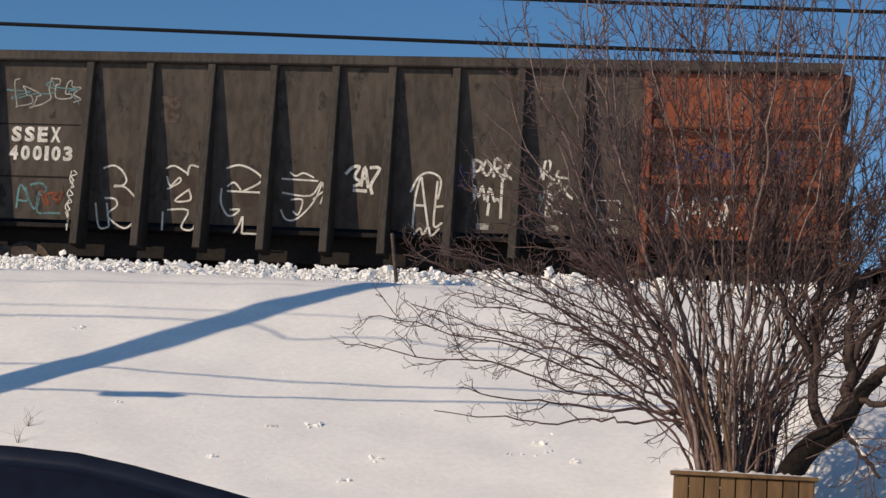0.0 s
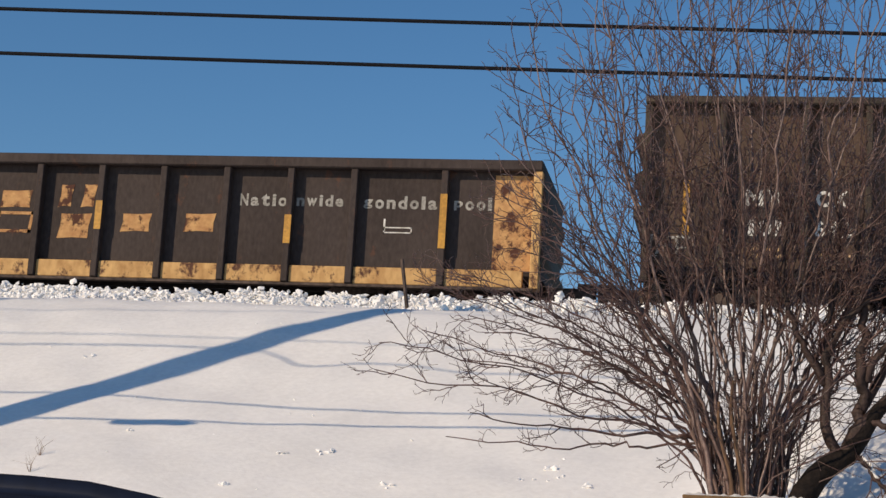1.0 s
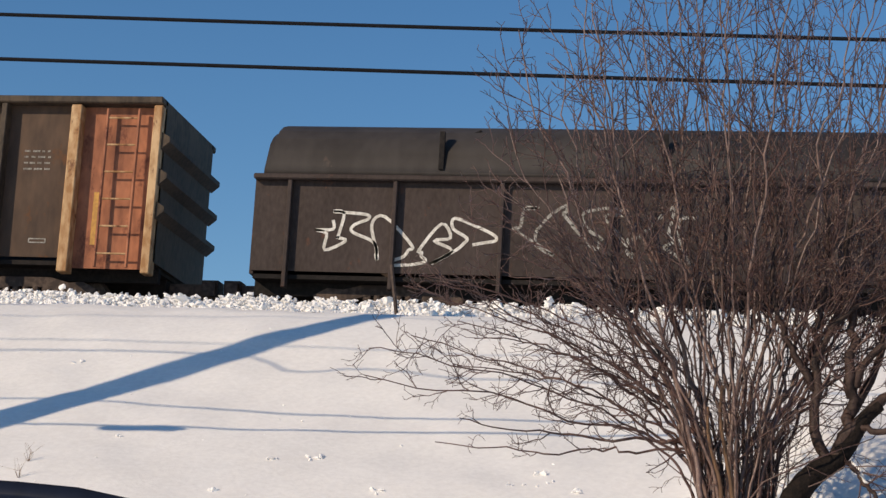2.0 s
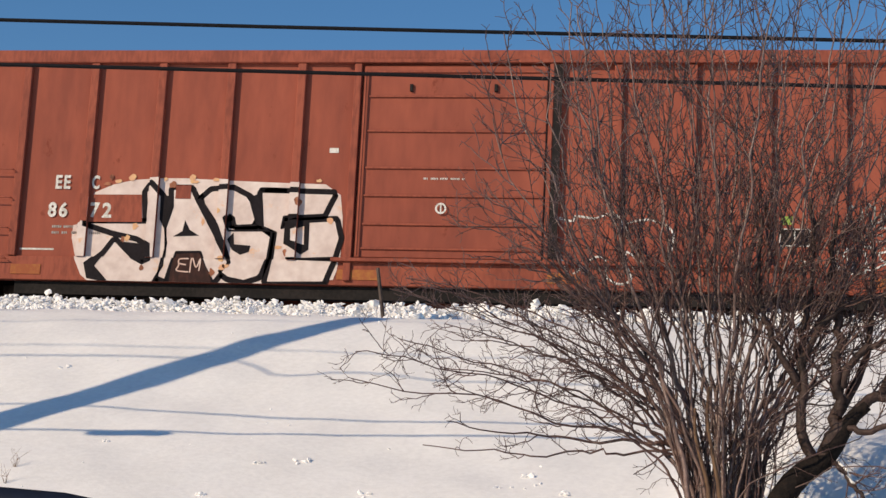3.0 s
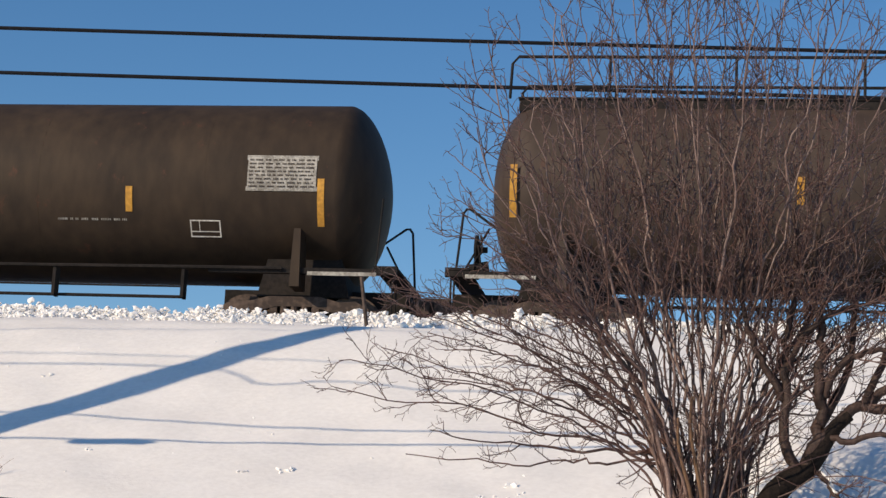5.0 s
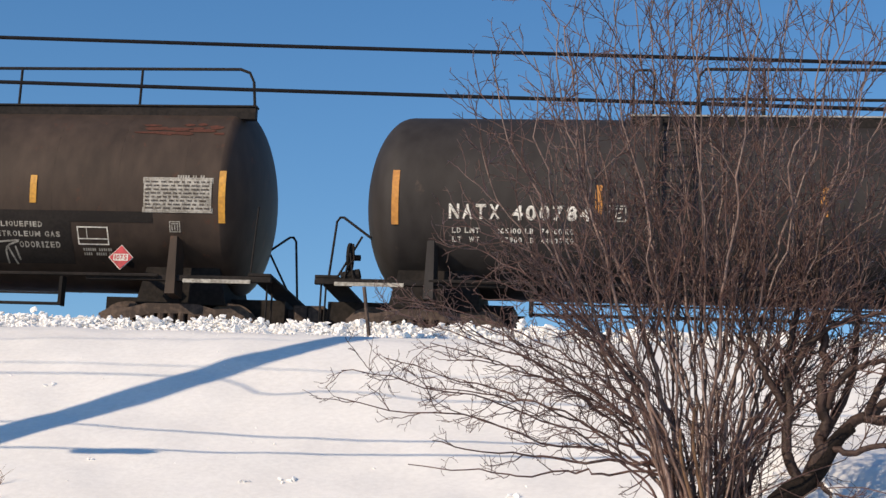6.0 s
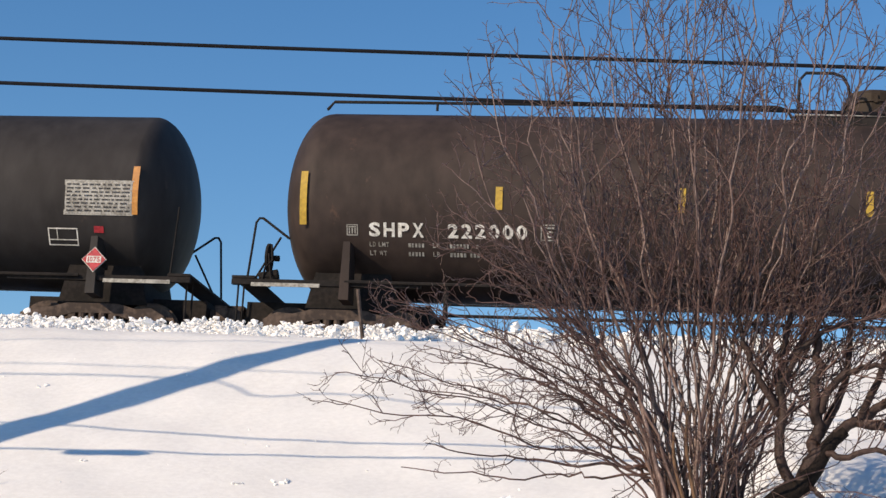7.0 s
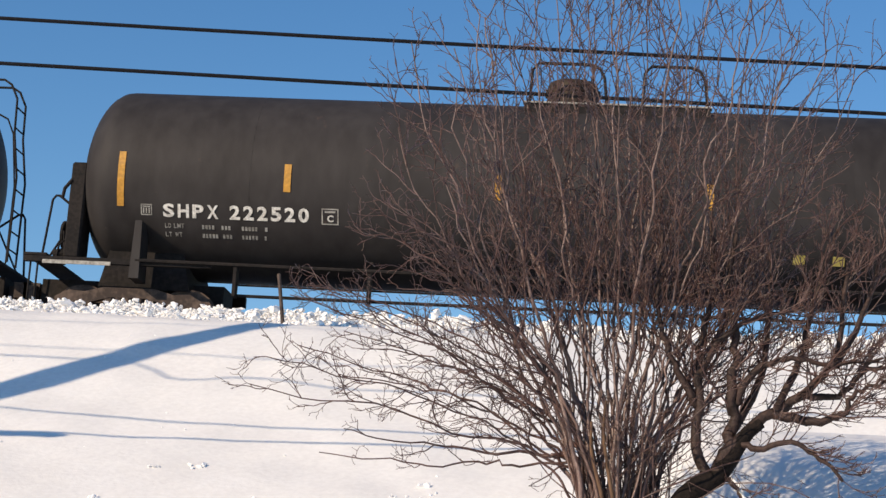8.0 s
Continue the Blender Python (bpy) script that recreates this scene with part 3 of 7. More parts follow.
def running_gear(root, length, inset=2.2, reach=0.75):
    for x in (inset, length - inset):
        t = share("truck", truck_me, root, pose(x, 0, 0))
        for dx in (-0.86, 0.86):
            share("wheelset", wheel_me, t, pose(dx, 0, 0))
    for s, x in ((-1, 0), (1, length)):
        bm = bmesh.new()
        box(bm, *sorted((x - s * 0.5, x + s * (reach - 0.25))), YC - 0.09, YC + 0.09, 0.78, 1.0)
        a, b = sorted((x + s * (reach - 0.28), x + s * reach))
        box(bm, a, b, YC - 0.17, YC + 0.17, 0.72, 1.06)
        box(bm, a + 0.05, b - 0.02, YC - 0.28, YC + 0.02, 0.78, 1.0)
        part("coupler", bm, truck_m, root)
        bm = bmesh.new()
        tube(bm, [(x, YC + 0.3, 0.85), (x + s * 0.25, YC + 0.32, 0.62), (x + s * 0.55, YC + 0.25, 0.55), (x + s * reach, YC + 0.1, 0.6)], 0.025, 6)
        part("air_hose", bm, black_m, root)


def rungs(root, x0, x1, zs, y=-0.09, stiles=True, material=None):
    material = material or black_m
    for z in zs:
        bm = bmesh.new()
        tube(bm, [(x0, 0, z), (x0, y, z), (x1, y, z), (x1, 0, z)], 0.010, 6)
        part("grab_iron", bm, material, root)


def end_ribs(root, x, s, y0, y1, zs, d, material):
    for z in zs:
        bm = bmesh.new()
        a = [(x, z - 0.16), (x + s * d, z - 0.04), (x + s * d, z + 0.04), (x, z + 0.12)]
        plate(bm, a, y0, y1)
        part("end_rib", bm, material, root)


def root_of(name, u0, label, category):
    ob = tagged(new(name), label, category, group="cars of the passing freight train")
    ob.location = (u0, NEAR, RAIL)
    TRAIN.append((ob, u0))
    return ob


TRAIN = []


def gondola(u0, length, top, ribs, rib_w, d_top, d_bot, sheet_bot, rib_bot, sheet, rib_mat, chord, end_mat, label, chord_h=0.17, special=None):
    """A gondola: side sheets that may lean inwards towards the bottom, posts, chord, ends, floor and sill."""
    root = root_of("gondola_car", u0, label, "freight car")
    w = 2 * YC
    zt = top - chord_h
    # sheets, near and far
    for near in (True, False):
        f = (lambda y: y) if near else (lambda y: w - y)
        bm = bmesh.new()
        sec = [(f(d_top), zt), (f(d_bot), sheet_bot), (f(d_bot + 0.03), sheet_bot), (f(d_top + 0.03), zt)]
        wedge(bm, sec if not near else sec[::-1], 0.03, length - 0.03)
        bmesh.ops.recalc_face_normals(bm, faces=bm.faces[:])
        part("side_sheet", bm, sheet, root)
        part("top_chord", slab(0, length, *sorted((f(-0.03), f(max(0.14, d_top + 0.05)))), zt, top, 0.02), chord, root)
        part("side_sill", slab(0.02, length - 0.02, *sorted((f(d_bot + 0.35), f(d_bot + 0.47))), rib_bot - 0.05, sheet_bot - 0.003), black_m, root)
    special = special or {}
    for i, r in enumerate(ribs):
        bm = bmesh.new()
        x0, x1 = r - rib_w / 2, r + rib_w / 2
        plate_pts = [(0.0, zt - 0.002), (0.0, rib_bot), (d_bot + 0.02, rib_bot), (d_bot + 0.02, sheet_bot), (d_top + 0.02, zt - 0.002)]
        wedge(bm, plate_pts, x0, x1)
        bmesh.ops.recalc_face_normals(bm, faces=bm.faces[:])
        bmesh.ops.bevel(bm, geom=[e for e in bm.edges if abs(e.verts[0].co.y) < 1e-6 and abs(e.verts[1].co.y) < 1e-6], offset=0.012, segments=1, affect="EDGES")
        part("side_post", bm, special.get(i, rib_mat), root)
    for x0, x1 in ((0.0, 0.06), (length - 0.06, length)):
        part("end_wall", slab(x0, x1, 0.15, w - 0.15, sheet_bot - 0.05, top - 0.02), end_mat, root)
    part("floor", slab(0.06, length - 0.06, d_bot + 0.04, w - d_bot - 0.04, sheet_bot - 0.12, sheet_bot - 0.05), black_m, root)
    part("center_sill", slab(0.1, length - 0.1, YC - 0.3, YC + 0.3, 0.62, sheet_bot - 0.125), black_m, root)
    running_gear(root, length)
    return root


def decal(root, bm, material, depth, ribs=(), rib_w=0.1, name="lettering", label=""):
    return part(name, onto(bm, depth, ribs, rib_w, 0.0), material, root, label)


def tiny_lines(x0, x1, zs, h=0.05, seed=1):
    """Rows of small unreadable lettering: a plain bar for each character, with gaps between words."""
    r = random.Random(seed)
    bm = bmesh.new()
    w = h * 0.55
    for z in zs:
        x, left = x0, r.randint(3, 6)
        while x < x1 - w:
            add_to(bm, panel(x, x + w * r.uniform(0.8, 1.1), z, z + h))
            left -= 1
            x += w * 1.5
            if left == 0:
                x, left = x + w * r.uniform(1.2, 3.0), r.randint(2, 6)
    return bm


# charcoal gondola with an orange end panel
A_RIBS = [0.55, 2.45, 4.12, 5.13, 6.16, 7.19, 8.21, 9.13, 10.16, 11.19, 12.15, 13.18, 14.83]
ga = gondola(-15.0, 16.12, 3.98, A_RIBS, 0.13, 0.10, 0.42, 1.25, 0.78, gon_dark_m, gon_rib_m, gon_rib_m, end_shade_field_m, "charcoal gondola with graffiti and a faded orange end panel", special={12: orange_m, 11: orange_m})
dep_a = lambda z: 0.10 + 0.32 * (3.81 - z) / (3.81 - 1.25)
part("end_panel", onto(panel(13.25, 16.0, 1.27, 3.8), lambda z: dep_a(z)), orange_m, ga, "faded orange end panel")
for z0, z1 in ((2.91, 3.06), (2.02, 2.17)):
    for x0, x1 in ((13.27, 14.75), (14.92, 15.98)):
        part("stiffener", slab(x0, x1, 0.03, dep_a(z0) + 0.02, z0, z1, 0.02), orange_m, ga)
part("corner_post", slab(16.0, 16.12, 0.0, 0.3, 0.8, 3.8, 0.015), orange_m, ga)
# end wall and ribs take the painted shade tone instead of orange
end_ribs(ga, 16.12, 1, 0.05, 3.05, (3.72, 2.62, 1.72), 0.19, end_shade_field_m)
bm = bmesh.new()
for x in (15.4, 15.95):
    tube(bm, [(x, -0.05, 0.75), (x, -0.05, 3.75)], 0.02, 6)
part("ladder", bm, orange_m, ga)
rungs(ga, 15.4, 15.95, [1.0 + 0.4 * k for k in range(7)], -0.06)
for one in spelled("SSEX", 2.80, 3.64, 2.50, 2.75, 0.03):
    decal(ga, one, white_m, dep_a, name="letter", label="white stencilled character")
for one in spelled("400103", 2.77, 3.86, 2.20, 2.44, 0.03):
    decal(ga, one, white_m, dep_a, name="letter", label="white stencilled character")
part("panel_band", onto(panel(2.52, 4.05, 2.78, 2.80), dep_a), black_m, ga)
part("panel_band", onto(panel(2.52, 4.05, 1.92, 1.95), dep_a), black_m, ga)
part("rust_patch", onto(panel(5.31, 5.64, 2.86, 3.29), dep_a), truck_m, ga, "rusty welded patch")
def spray(root, strokes, w, mat, dep, ribs=(), rib_w=0.1, label="sprayed graffiti strokes"):
    decal(root, ribbon(strokes, w), mat, dep, ribs, rib_w, "graffiti", label)
spray(ga, scrawl(2, 2.75, 3.95, 3.05, 3.55, 7), 0.022, grey_m, dep_a)
spray(ga, scrawl(3, 2.72, 3.95, 3.1, 3.5, 3), 0.02, teal_m, dep_a)
CHALK = {}
CHALK["R"] = [[(4.40, 2.10), (4.57, 2.15), (4.72, 2.07), (4.80, 1.92), (4.74, 1.83), (4.59, 1.81)], [(4.60, 1.83), (4.79, 1.80), (4.98, 1.63)], [(4.45, 1.62), (4.62, 1.61), (4.66, 1.50), (4.51, 1.34), (4.80, 1.14), (4.98, 1.28)], [(4.49, 1.54), (4.55, 1.17)], [(4.30, 1.54), (4.38, 1.15), (4.55, 1.16)]]
CHALK["TWO"] = [[(5.45, 2.12), (5.60, 2.17), (5.82, 2.05)], [(5.82, 2.02), (5.86, 2.18), (6.00, 2.16)], [(5.48, 2.00), (5.54, 1.85), (5.68, 1.98), (5.70, 1.91), (5.49, 1.79)], [(5.85, 1.81), (5.89, 1.63), (5.63, 1.61), (5.86, 1.80)], [(5.51, 1.46), (5.86, 1.46), (5.76, 1.19), (5.96, 1.17), (6.01, 1.50)], [(5.44, 1.43), (5.44, 1.13)]]
CHALK["G"] = [[(6.46, 2.15), (6.67, 2.21), (6.91, 2.13), (7.06, 1.97), (6.75, 1.79)], [(6.49, 1.86), (6.60, 1.93), (6.72, 1.81)], [(6.49, 1.79), (7.05, 1.78)], [(7.05, 1.76), (7.05, 1.43), (7.05, 1.12)], [(7.05, 1.12), (6.77, 1.12)], [(6.77, 1.12), (6.77, 1.39), (6.71, 1.24), (6.63, 1.12)], [(6.40, 1.83), (6.40, 1.60), (6.51, 1.41), (6.62, 1.41), (6.71, 1.50), (6.55, 1.49)]]
CHALK["E"] = [[(7.51, 2.12), (7.61, 2.06), (7.74, 2.11), (7.91, 2.04)], [(7.38, 2.01), (7.98, 1.99)], [(7.40, 1.79), (7.86, 1.75), (8.03, 1.97), (8.09, 1.83)], [(7.55, 1.68), (7.74, 1.68), (7.68, 1.45), (7.59, 1.50)], [(7.39, 1.52), (7.48, 1.37), (7.66, 1.38), (7.91, 1.64), (8.04, 1.94)], [(7.91, 1.69), (8.09, 1.83), (8.03, 1.63)]]
CHALK["AZ"] = [[(8.42, 2.11), (8.53, 2.22), (8.64, 2.23), (8.57, 2.07), (8.68, 1.98), (8.55, 1.92)], [(8.68, 1.92), (8.73, 2.23), (8.80, 1.90)], [(8.69, 2.05), (8.79, 2.05)], [(8.81, 2.22), (8.97, 2.21), (8.84, 1.96), (8.87, 1.80)], [(8.55, 1.86), (8.78, 1.85)]]
CHALK["ARCH"] = [[(9.48, 1.85), (9.60, 2.09), (9.78, 2.17), (9.96, 2.06), (9.92, 1.75)], [(9.54, 1.28), (9.56, 1.74), (9.63, 2.10)], [(9.65, 2.10), (9.71, 1.74), (9.79, 1.29)], [(9.91, 2.04), (9.89, 1.75), (9.88, 1.33), (10.01, 1.39)], [(9.57, 1.65), (9.72, 1.65)], [(9.87, 1.63), (10.02, 1.65)], [(9.56, 1.19), (9.66, 1.29), (9.71, 1.19), (9.79, 1.32), (9.84, 1.18), (9.97, 1.30)]]
CHALK["PORK"] = [[(10.47, 2.40), (10.49, 2.10)], [(10.47, 2.39), (10.59, 2.35), (10.57, 2.24), (10.50, 2.20)], [(10.67, 2.39), (10.62, 2.24), (10.69, 2.15), (10.76, 2.27), (10.67, 2.39)], [(10.80, 2.12), (10.81, 2.40), (10.91, 2.37), (10.88, 2.27), (10.82, 2.24), (10.95, 2.11)], [(10.98, 2.33), (10.97, 2.09)], [(11.06, 2.36), (10.98, 2.20), (11.09, 2.09)], [(10.94, 2.18), (10.93, 1.77), (10.93, 1.48)], [(10.51, 1.75), (10.49, 1.99), (10.57, 1.81), (10.62, 1.98), (10.67, 1.76)], [(10.71, 1.73), (10.74, 1.95), (10.82, 1.76)], [(10.72, 1.52), (10.74, 1.72)], [(10.81, 1.74), (10.87, 1.78), (10.92, 1.73)]]
CHALK["ORK"] = [[(11.51, 2.30), (11.55, 2.17), (11.51, 2.12)], [(11.58, 2.10), (11.60, 2.38), (11.68, 2.38), (11.66, 2.24), (11.60, 2.22), (11.76, 2.10)], [(11.82, 2.26), (11.79, 2.16), (11.97, 2.14)], [(11.82, 2.11), (11.96, 1.89), (12.08, 1.81)], [(11.52, 1.88), (11.58, 1.74)], [(11.63, 1.52), (11.68, 1.89), (11.73, 1.75), (11.62, 1.72)], [(11.76, 1.62), (12.03, 1.57)]]
CHALK["POST"] = [[(4.02, 1.98), (4.08, 1.92), (3.99, 1.88), (4.04, 1.81), (3.98, 1.79), (4.05, 1.71), (3.98, 1.67), (4.05, 1.58), (3.97, 1.55), (4.04, 1.46), (3.97, 1.42), (4.02, 1.33), (3.96, 1.29), (4.01, 1.16), (3.98, 1.06)], [(3.99, 1.97), (3.97, 1.83), (4.03, 1.75), (3.95, 1.60), (4.00, 1.51), (3.94, 1.38), (4.00, 1.25), (4.00, 0.99)]]
CHALK["TEAL"] = [[(2.95, 1.41), (3.00, 1.80), (3.15, 1.55), (2.96, 1.55)], [(3.08, 1.76), (3.26, 1.40), (3.33, 1.70)], [(3.17, 1.80), (3.36, 1.83), (3.45, 1.72), (3.29, 1.60)], [(3.34, 1.60), (3.32, 1.36), (3.56, 1.35), (3.72, 1.35)]]
for key, w_, mat_ in (("R", 0.03, white_m), ("TWO", 0.03, white_m), ("G", 0.032, white_m), ("E", 0.028, white_m), ("AZ", 0.05, white_m), ("ARCH", 0.034, white_m), ("PORK", 0.042, white_m), ("ORK", 0.036, white_m), ("TEAL", 0.035, teal_m)):
    for s_ in CHALK[key]:
        spray(ga, [s_], w_, mat_, dep_a)
for s_ in CHALK["POST"]:
    spray(ga, [s_], 0.018, white_m, lambda z: -0.001, label="white writing sprayed down a post")
haze_m = paint("thin_brown_haze", (0.082, 0.060, 0.052), (0.045, 0.033, 0.031), 0.85, grain=8, broad=3, spread=0.9, bump=0)
for x0, x1, z0, z1 in ((4.62, 4.98, 1.45, 2.05), (5.58, 5.98, 1.5, 2.1), (6.6, 7.02, 1.5, 2.1), (9.55, 9.95, 1.75, 2.12), (8.35, 8.75, 1.3, 1.8)):
    decal(ga, filled([(x0, z0 + 0.1), (x0 + 0.1, z1), (x1, z1 - 0.1), (x1 - 0.05, z0)], 2), haze_m, lambda z: dep_a(z) + 0.003, name="paint_haze", label="thin haze of old spray paint")
spray(ga, scrawl(17, 3.3, 3.75, 1.48, 1.72, 4, 3), 0.04, orange_m, dep_a)
spray(ga, scrawl(10, 11.5, 12.0, 1.5, 2.05, 4), 0.025, grey_m, dep_a)
spray(ga, scrawl(12, 10.15, 10.35, 1.9, 2.5, 2), 0.03, spray_ink_m, dep_a)
decal(ga, border(12.42, 12.8, 1.5, 1.82, 0.02, ((12.6, 12.62, 1.5, 1.82),)), white_m, dep_a, name="stencil")
decal(ga, tag("RAGE", 13.5, 14.68, 1.45, 1.92, 0.045), white_m, lambda z: dep_a(z) - 0.006, name="graffiti", label="white sprayed graffiti")
spray(ga, scrawl(14, 13.5, 14.6, 2.3, 2.68, 7), 0.04, spray_ink_m, lambda z: dep_a(z) - 0.006)
spray(ga, scrawl(15, 15.05, 15.5, 2.28, 2.66, 4), 0.04, spray_ink_m, lambda z: dep_a(z) - 0.006)
for x in (10.55, 11.65, 12.6):
    decal(ga, panel(x, x + 0.2, 1.3, 1.4), grey_m, dep_a, name="stencil")

# black and yellow pool gondola
B_RIBS = [1.5, 2.92, 3.97, 5.0, 6.05, 7.09, 8.09, 9.14, 10.18, 11.23, 12.28, 13.31, 14.76]
gb = gondola(2.4, 16.3, 2.73, B_RIBS, 0.11, 0.17, 0.17, 0.98, 0.72, nat_dark_m, nat_dark_m, nat_dark_m, nat_dark_m, "low black gondola with yellow sill and faded lettering")
dep_b = lambda z: 0.17
for x0, x1 in zip([0.2] + B_RIBS, B_RIBS + [16.1]):
    part("sill_panel", slab(x0 + 0.06, x1 - 0.06, 0.06, 0.16, 0.72, 0.99, 0.01), yellow_m, gb, "worn yellow sill panel")
for x0, x1 in ((0.0, 0.14), (16.16, 16.3)):
    part("corner_post", slab(x0, x1, 0.0, 0.3, 0.7, 2.56, 0.012), yellow_m, gb, "worn yellow corner post")
for x0, x1 in ((0.16, 0.78), (15.54, 16.14)):
    part("end_panel", onto(panel(x0, x1, 1.0, 2.52), dep_b), flake_m, gb, "worn yellow end panel with black wear")
rungs(gb, 15.62, 16.05, (1.2, 1.6, 2.0, 2.35), 0.0)
rungs(gb, 0.25, 0.68, (1.2, 1.6, 2.0, 2.35), 0.0)
end_ribs(gb, 16.3, 1, 0.1, 3.0, (2.2, 1.75, 1.3), 0.05, nat_dark_m)
for x, z0, z1 in ((1.5, 1.19, 2.16), (3.97, 1.2, 1.68), (7.09, 1.2, 1.68), (9.14, 1.49, 1.96), (12.28, 1.33, 1.79), (14.76, 1.30, 2.17)):
    part("reflector", slab(x - 0.055, x + 0.055, -0.008, 0.002, z0, z1), stripe_m, gb, "amber reflective stripe")
for tx, x0, x1, z0, z1 in (("GO", 2.22, 2.61, 1.92, 2.16), ("NX", 3.26, 3.64, 1.92, 2.17), ("340", 2.15, 2.73, 1.43, 1.67), ("279", 3.26, 3.83, 1.44, 1.69), ("Natio", 11.43, 12.2, 1.96, 2.16), ("nwide", 12.36, 13.12, 1.97, 2.16), ("gondola", 13.45, 14.63, 1.95, 2.16), ("pool", 14.9, 15.5, 1.95, 2.16)):
    for one in spelled(tx, x0, x1, z0, z1, 0.022):
        decal(gb, one, grey_m if z0 > 1.94 and x0 > 11 else white_m, dep_b, name="letter", label="worn stencilled character")
for k, (x0, x1, z0, z1) in enumerate(((6.28, 6.84, 1.85, 2.13), (6.26, 6.8, 1.19, 1.78), (7.38, 7.9, 1.85, 2.15), (7.33, 7.95, 1.44, 1.79), (8.38, 8.6, 1.88, 2.26), (8.77, 8.99, 1.88, 2.27), (8.41, 8.93, 1.36, 1.78), (9.47, 9.95, 1.49, 1.8), (10.52, 11.02, 1.51, 1.82))):
    r_ = random.Random(60 + k)
    if k in (1, 3):
        pieces = [border(x0, x1, z0, z1, 0.05)]
    else:
        pieces = [filled([(x0, z0), ((x0 + x1) / 2, z0 + 0.02), (x1, z0 + 0.01), (x1 - 0.02, (z0 + z1) / 2), (x1, z1), ((x0 + x1) / 2, z1 - 0.015), (x0, z1 - 0.01), (x0 + 0.02, (z0 + z1) / 2)])]
    for bm in pieces:
        for v in bm.verts:
            v.co.x += (v.co.z - z0) * 0.12
            v.co.z = min(max(v.co.z, z0), z1)
        decal(gb, bm, flake_m, dep_b, name="faded_mark", label="flaking orange-yellow painted mark")
decal(gb, border(13.79, 14.25, 1.56, 1.66, 0.02, ((13.79, 13.82, 1.6, 1.79),)), white_m, dep_b, name="stencil")
decal(gb, tiny_lines(2.2, 2.9, (0.86,), 0.05), truck_m, lambda z: 0.054, name="stencil")
decal(gb, tiny_lines(3.1, 3.8, (0.88, 0.80), 0.04), truck_m, lambda z: 0.054, name="stencil")
part("lower_flange", slab(0.1, 16.2, 0.03, 0.16, 0.665, 0.715, 0.008), truck_m, gb, "rust-brown lower flange")
decal(gb, border(1.02, 1.28, 1.60, 1.76, 0.02), grey_m, dep_b, name="stencil", label="faded small stencil")
decal(gb, tiny_lines(1.05, 1.26, (1.64, 1.70), 0.03, 12), grey_m, dep_b, name="stencil")
bm = bmesh.new()
r_ = random.Random(3)
for k in range(60):
    x = r_.uniform(5.6, 8.4)
    c = Matrix.Translation((x, r_.uniform(0.4, 2.5), 2.55 + 0.22 * r_.random() * (1 - abs(x - 7) / 1.6))) @ Euler((r_.random() * 6, r_.random() * 6, 0)).to_matrix().to_4x4()
    bmesh.ops.create_cube(bm, size=r_.uniform(0.1, 0.35), matrix=c @ Matrix.Diagonal((1.6, 0.8, 0.5, 1)))
part("scrap_load", bm, truck_m, gb, "rusty scrap heaped above the rim")

# tall brown gondola
C_RIBS = [1.2, 2.46, 3.4, 4.35, 5.3, 6.25, 7.2, 8.16, 9.12, 10.07, 11.02, 11.95]
gc = gondola(20.25, 14.65, 3.80, C_RIBS, 0.10, 0.20, 0.22, 1.15, 0.88, olive_m, olive_rib_m, olive_rib_m, olive_rib_m, "tall brown weathered gondola with faded graffiti and salmon end", chord_h=0.12)
dep_c = lambda z: 0.20 + 0.02 * (3.68 - z) / 2.5
part("end_panel", onto(panel(13.25, 14.6, 0.98, 3.66), dep_c), salmon_m, gc, "faded salmon end panel")
part("corner_post", slab(13.1, 13.28, 0.0, 0.25, 0.88, 3.66, 0.015), cream_m, gc, "chipped cream-orange post")
part("corner_post", slab(14.5, 14.65, 0.0, 0.25, 0.88, 3.66, 0.015), cream_m, gc, "chipped cream-orange post")
part("corner_post", slab(0.0, 0.12, 0.0, 0.25, 0.88, 3.66, 0.015), olive_rib_m, gc)
bm = bmesh.new()
for x in (13.72, 14.25):
    tube(bm, [(x, 0.05, 0.98), (x, 0.05, 3.6)], 0.03, 6)
part("ladder", bm, salmon_m, gc)
for z in (1.2, 1.65, 2.1, 2.55, 3.0, 3.45):
    bm = bmesh.new()
    tube(bm, [(13.72, 0.05, z), (14.25, 0.05, z)], 0.016, 6)
    part("grab_iron", bm, cream_m, gc)
rungs(gc, 0.15, 0.6, (1.3, 1.75, 2.2), 0.08)
end_ribs(gc, 0, -1, 0.05, 3.05, (3.1, 2.5, 1.95), 0.14, olive_rib_m)
end_ribs(gc, 14.65, 1, 0.05, 3.05, (3.1, 2.5, 1.95), 0.14, olive_rib_m)
part("stencil_panel", onto(panel(1.27, 2.38, 1.55, 2.5), dep_c), nat_dark_m, gc, "darker repainted lettering panel")
part("stencil_panel", onto(panel(2.53, 3.3, 1.55, 2.5), dep_c), nat_dark_m, gc, "darker repainted lettering panel")
dep_c2 = lambda z: dep_c(z) - 0.005
for tx, x0, x1, z0, z1 in (("MW", 1.56, 2.16, 2.12, 2.37), ("CX", 2.62, 3.09, 2.12, 2.37), ("101", 1.6, 2.11, 1.65, 1.9), ("642", 2.6, 3.17, 1.65, 1.9)):
    for one in spelled(tx, x0, x1, z0, z1, 0.025):
        decal(gc, one, white_m, dep_c2, name="letter", label="white stencilled character")
decal(gc, tag("UFF", 0.12, 0.72, 1.31, 1.63, 0.04), grey_m, dep_c, name="graffiti", label="chalky sprayed graffiti")
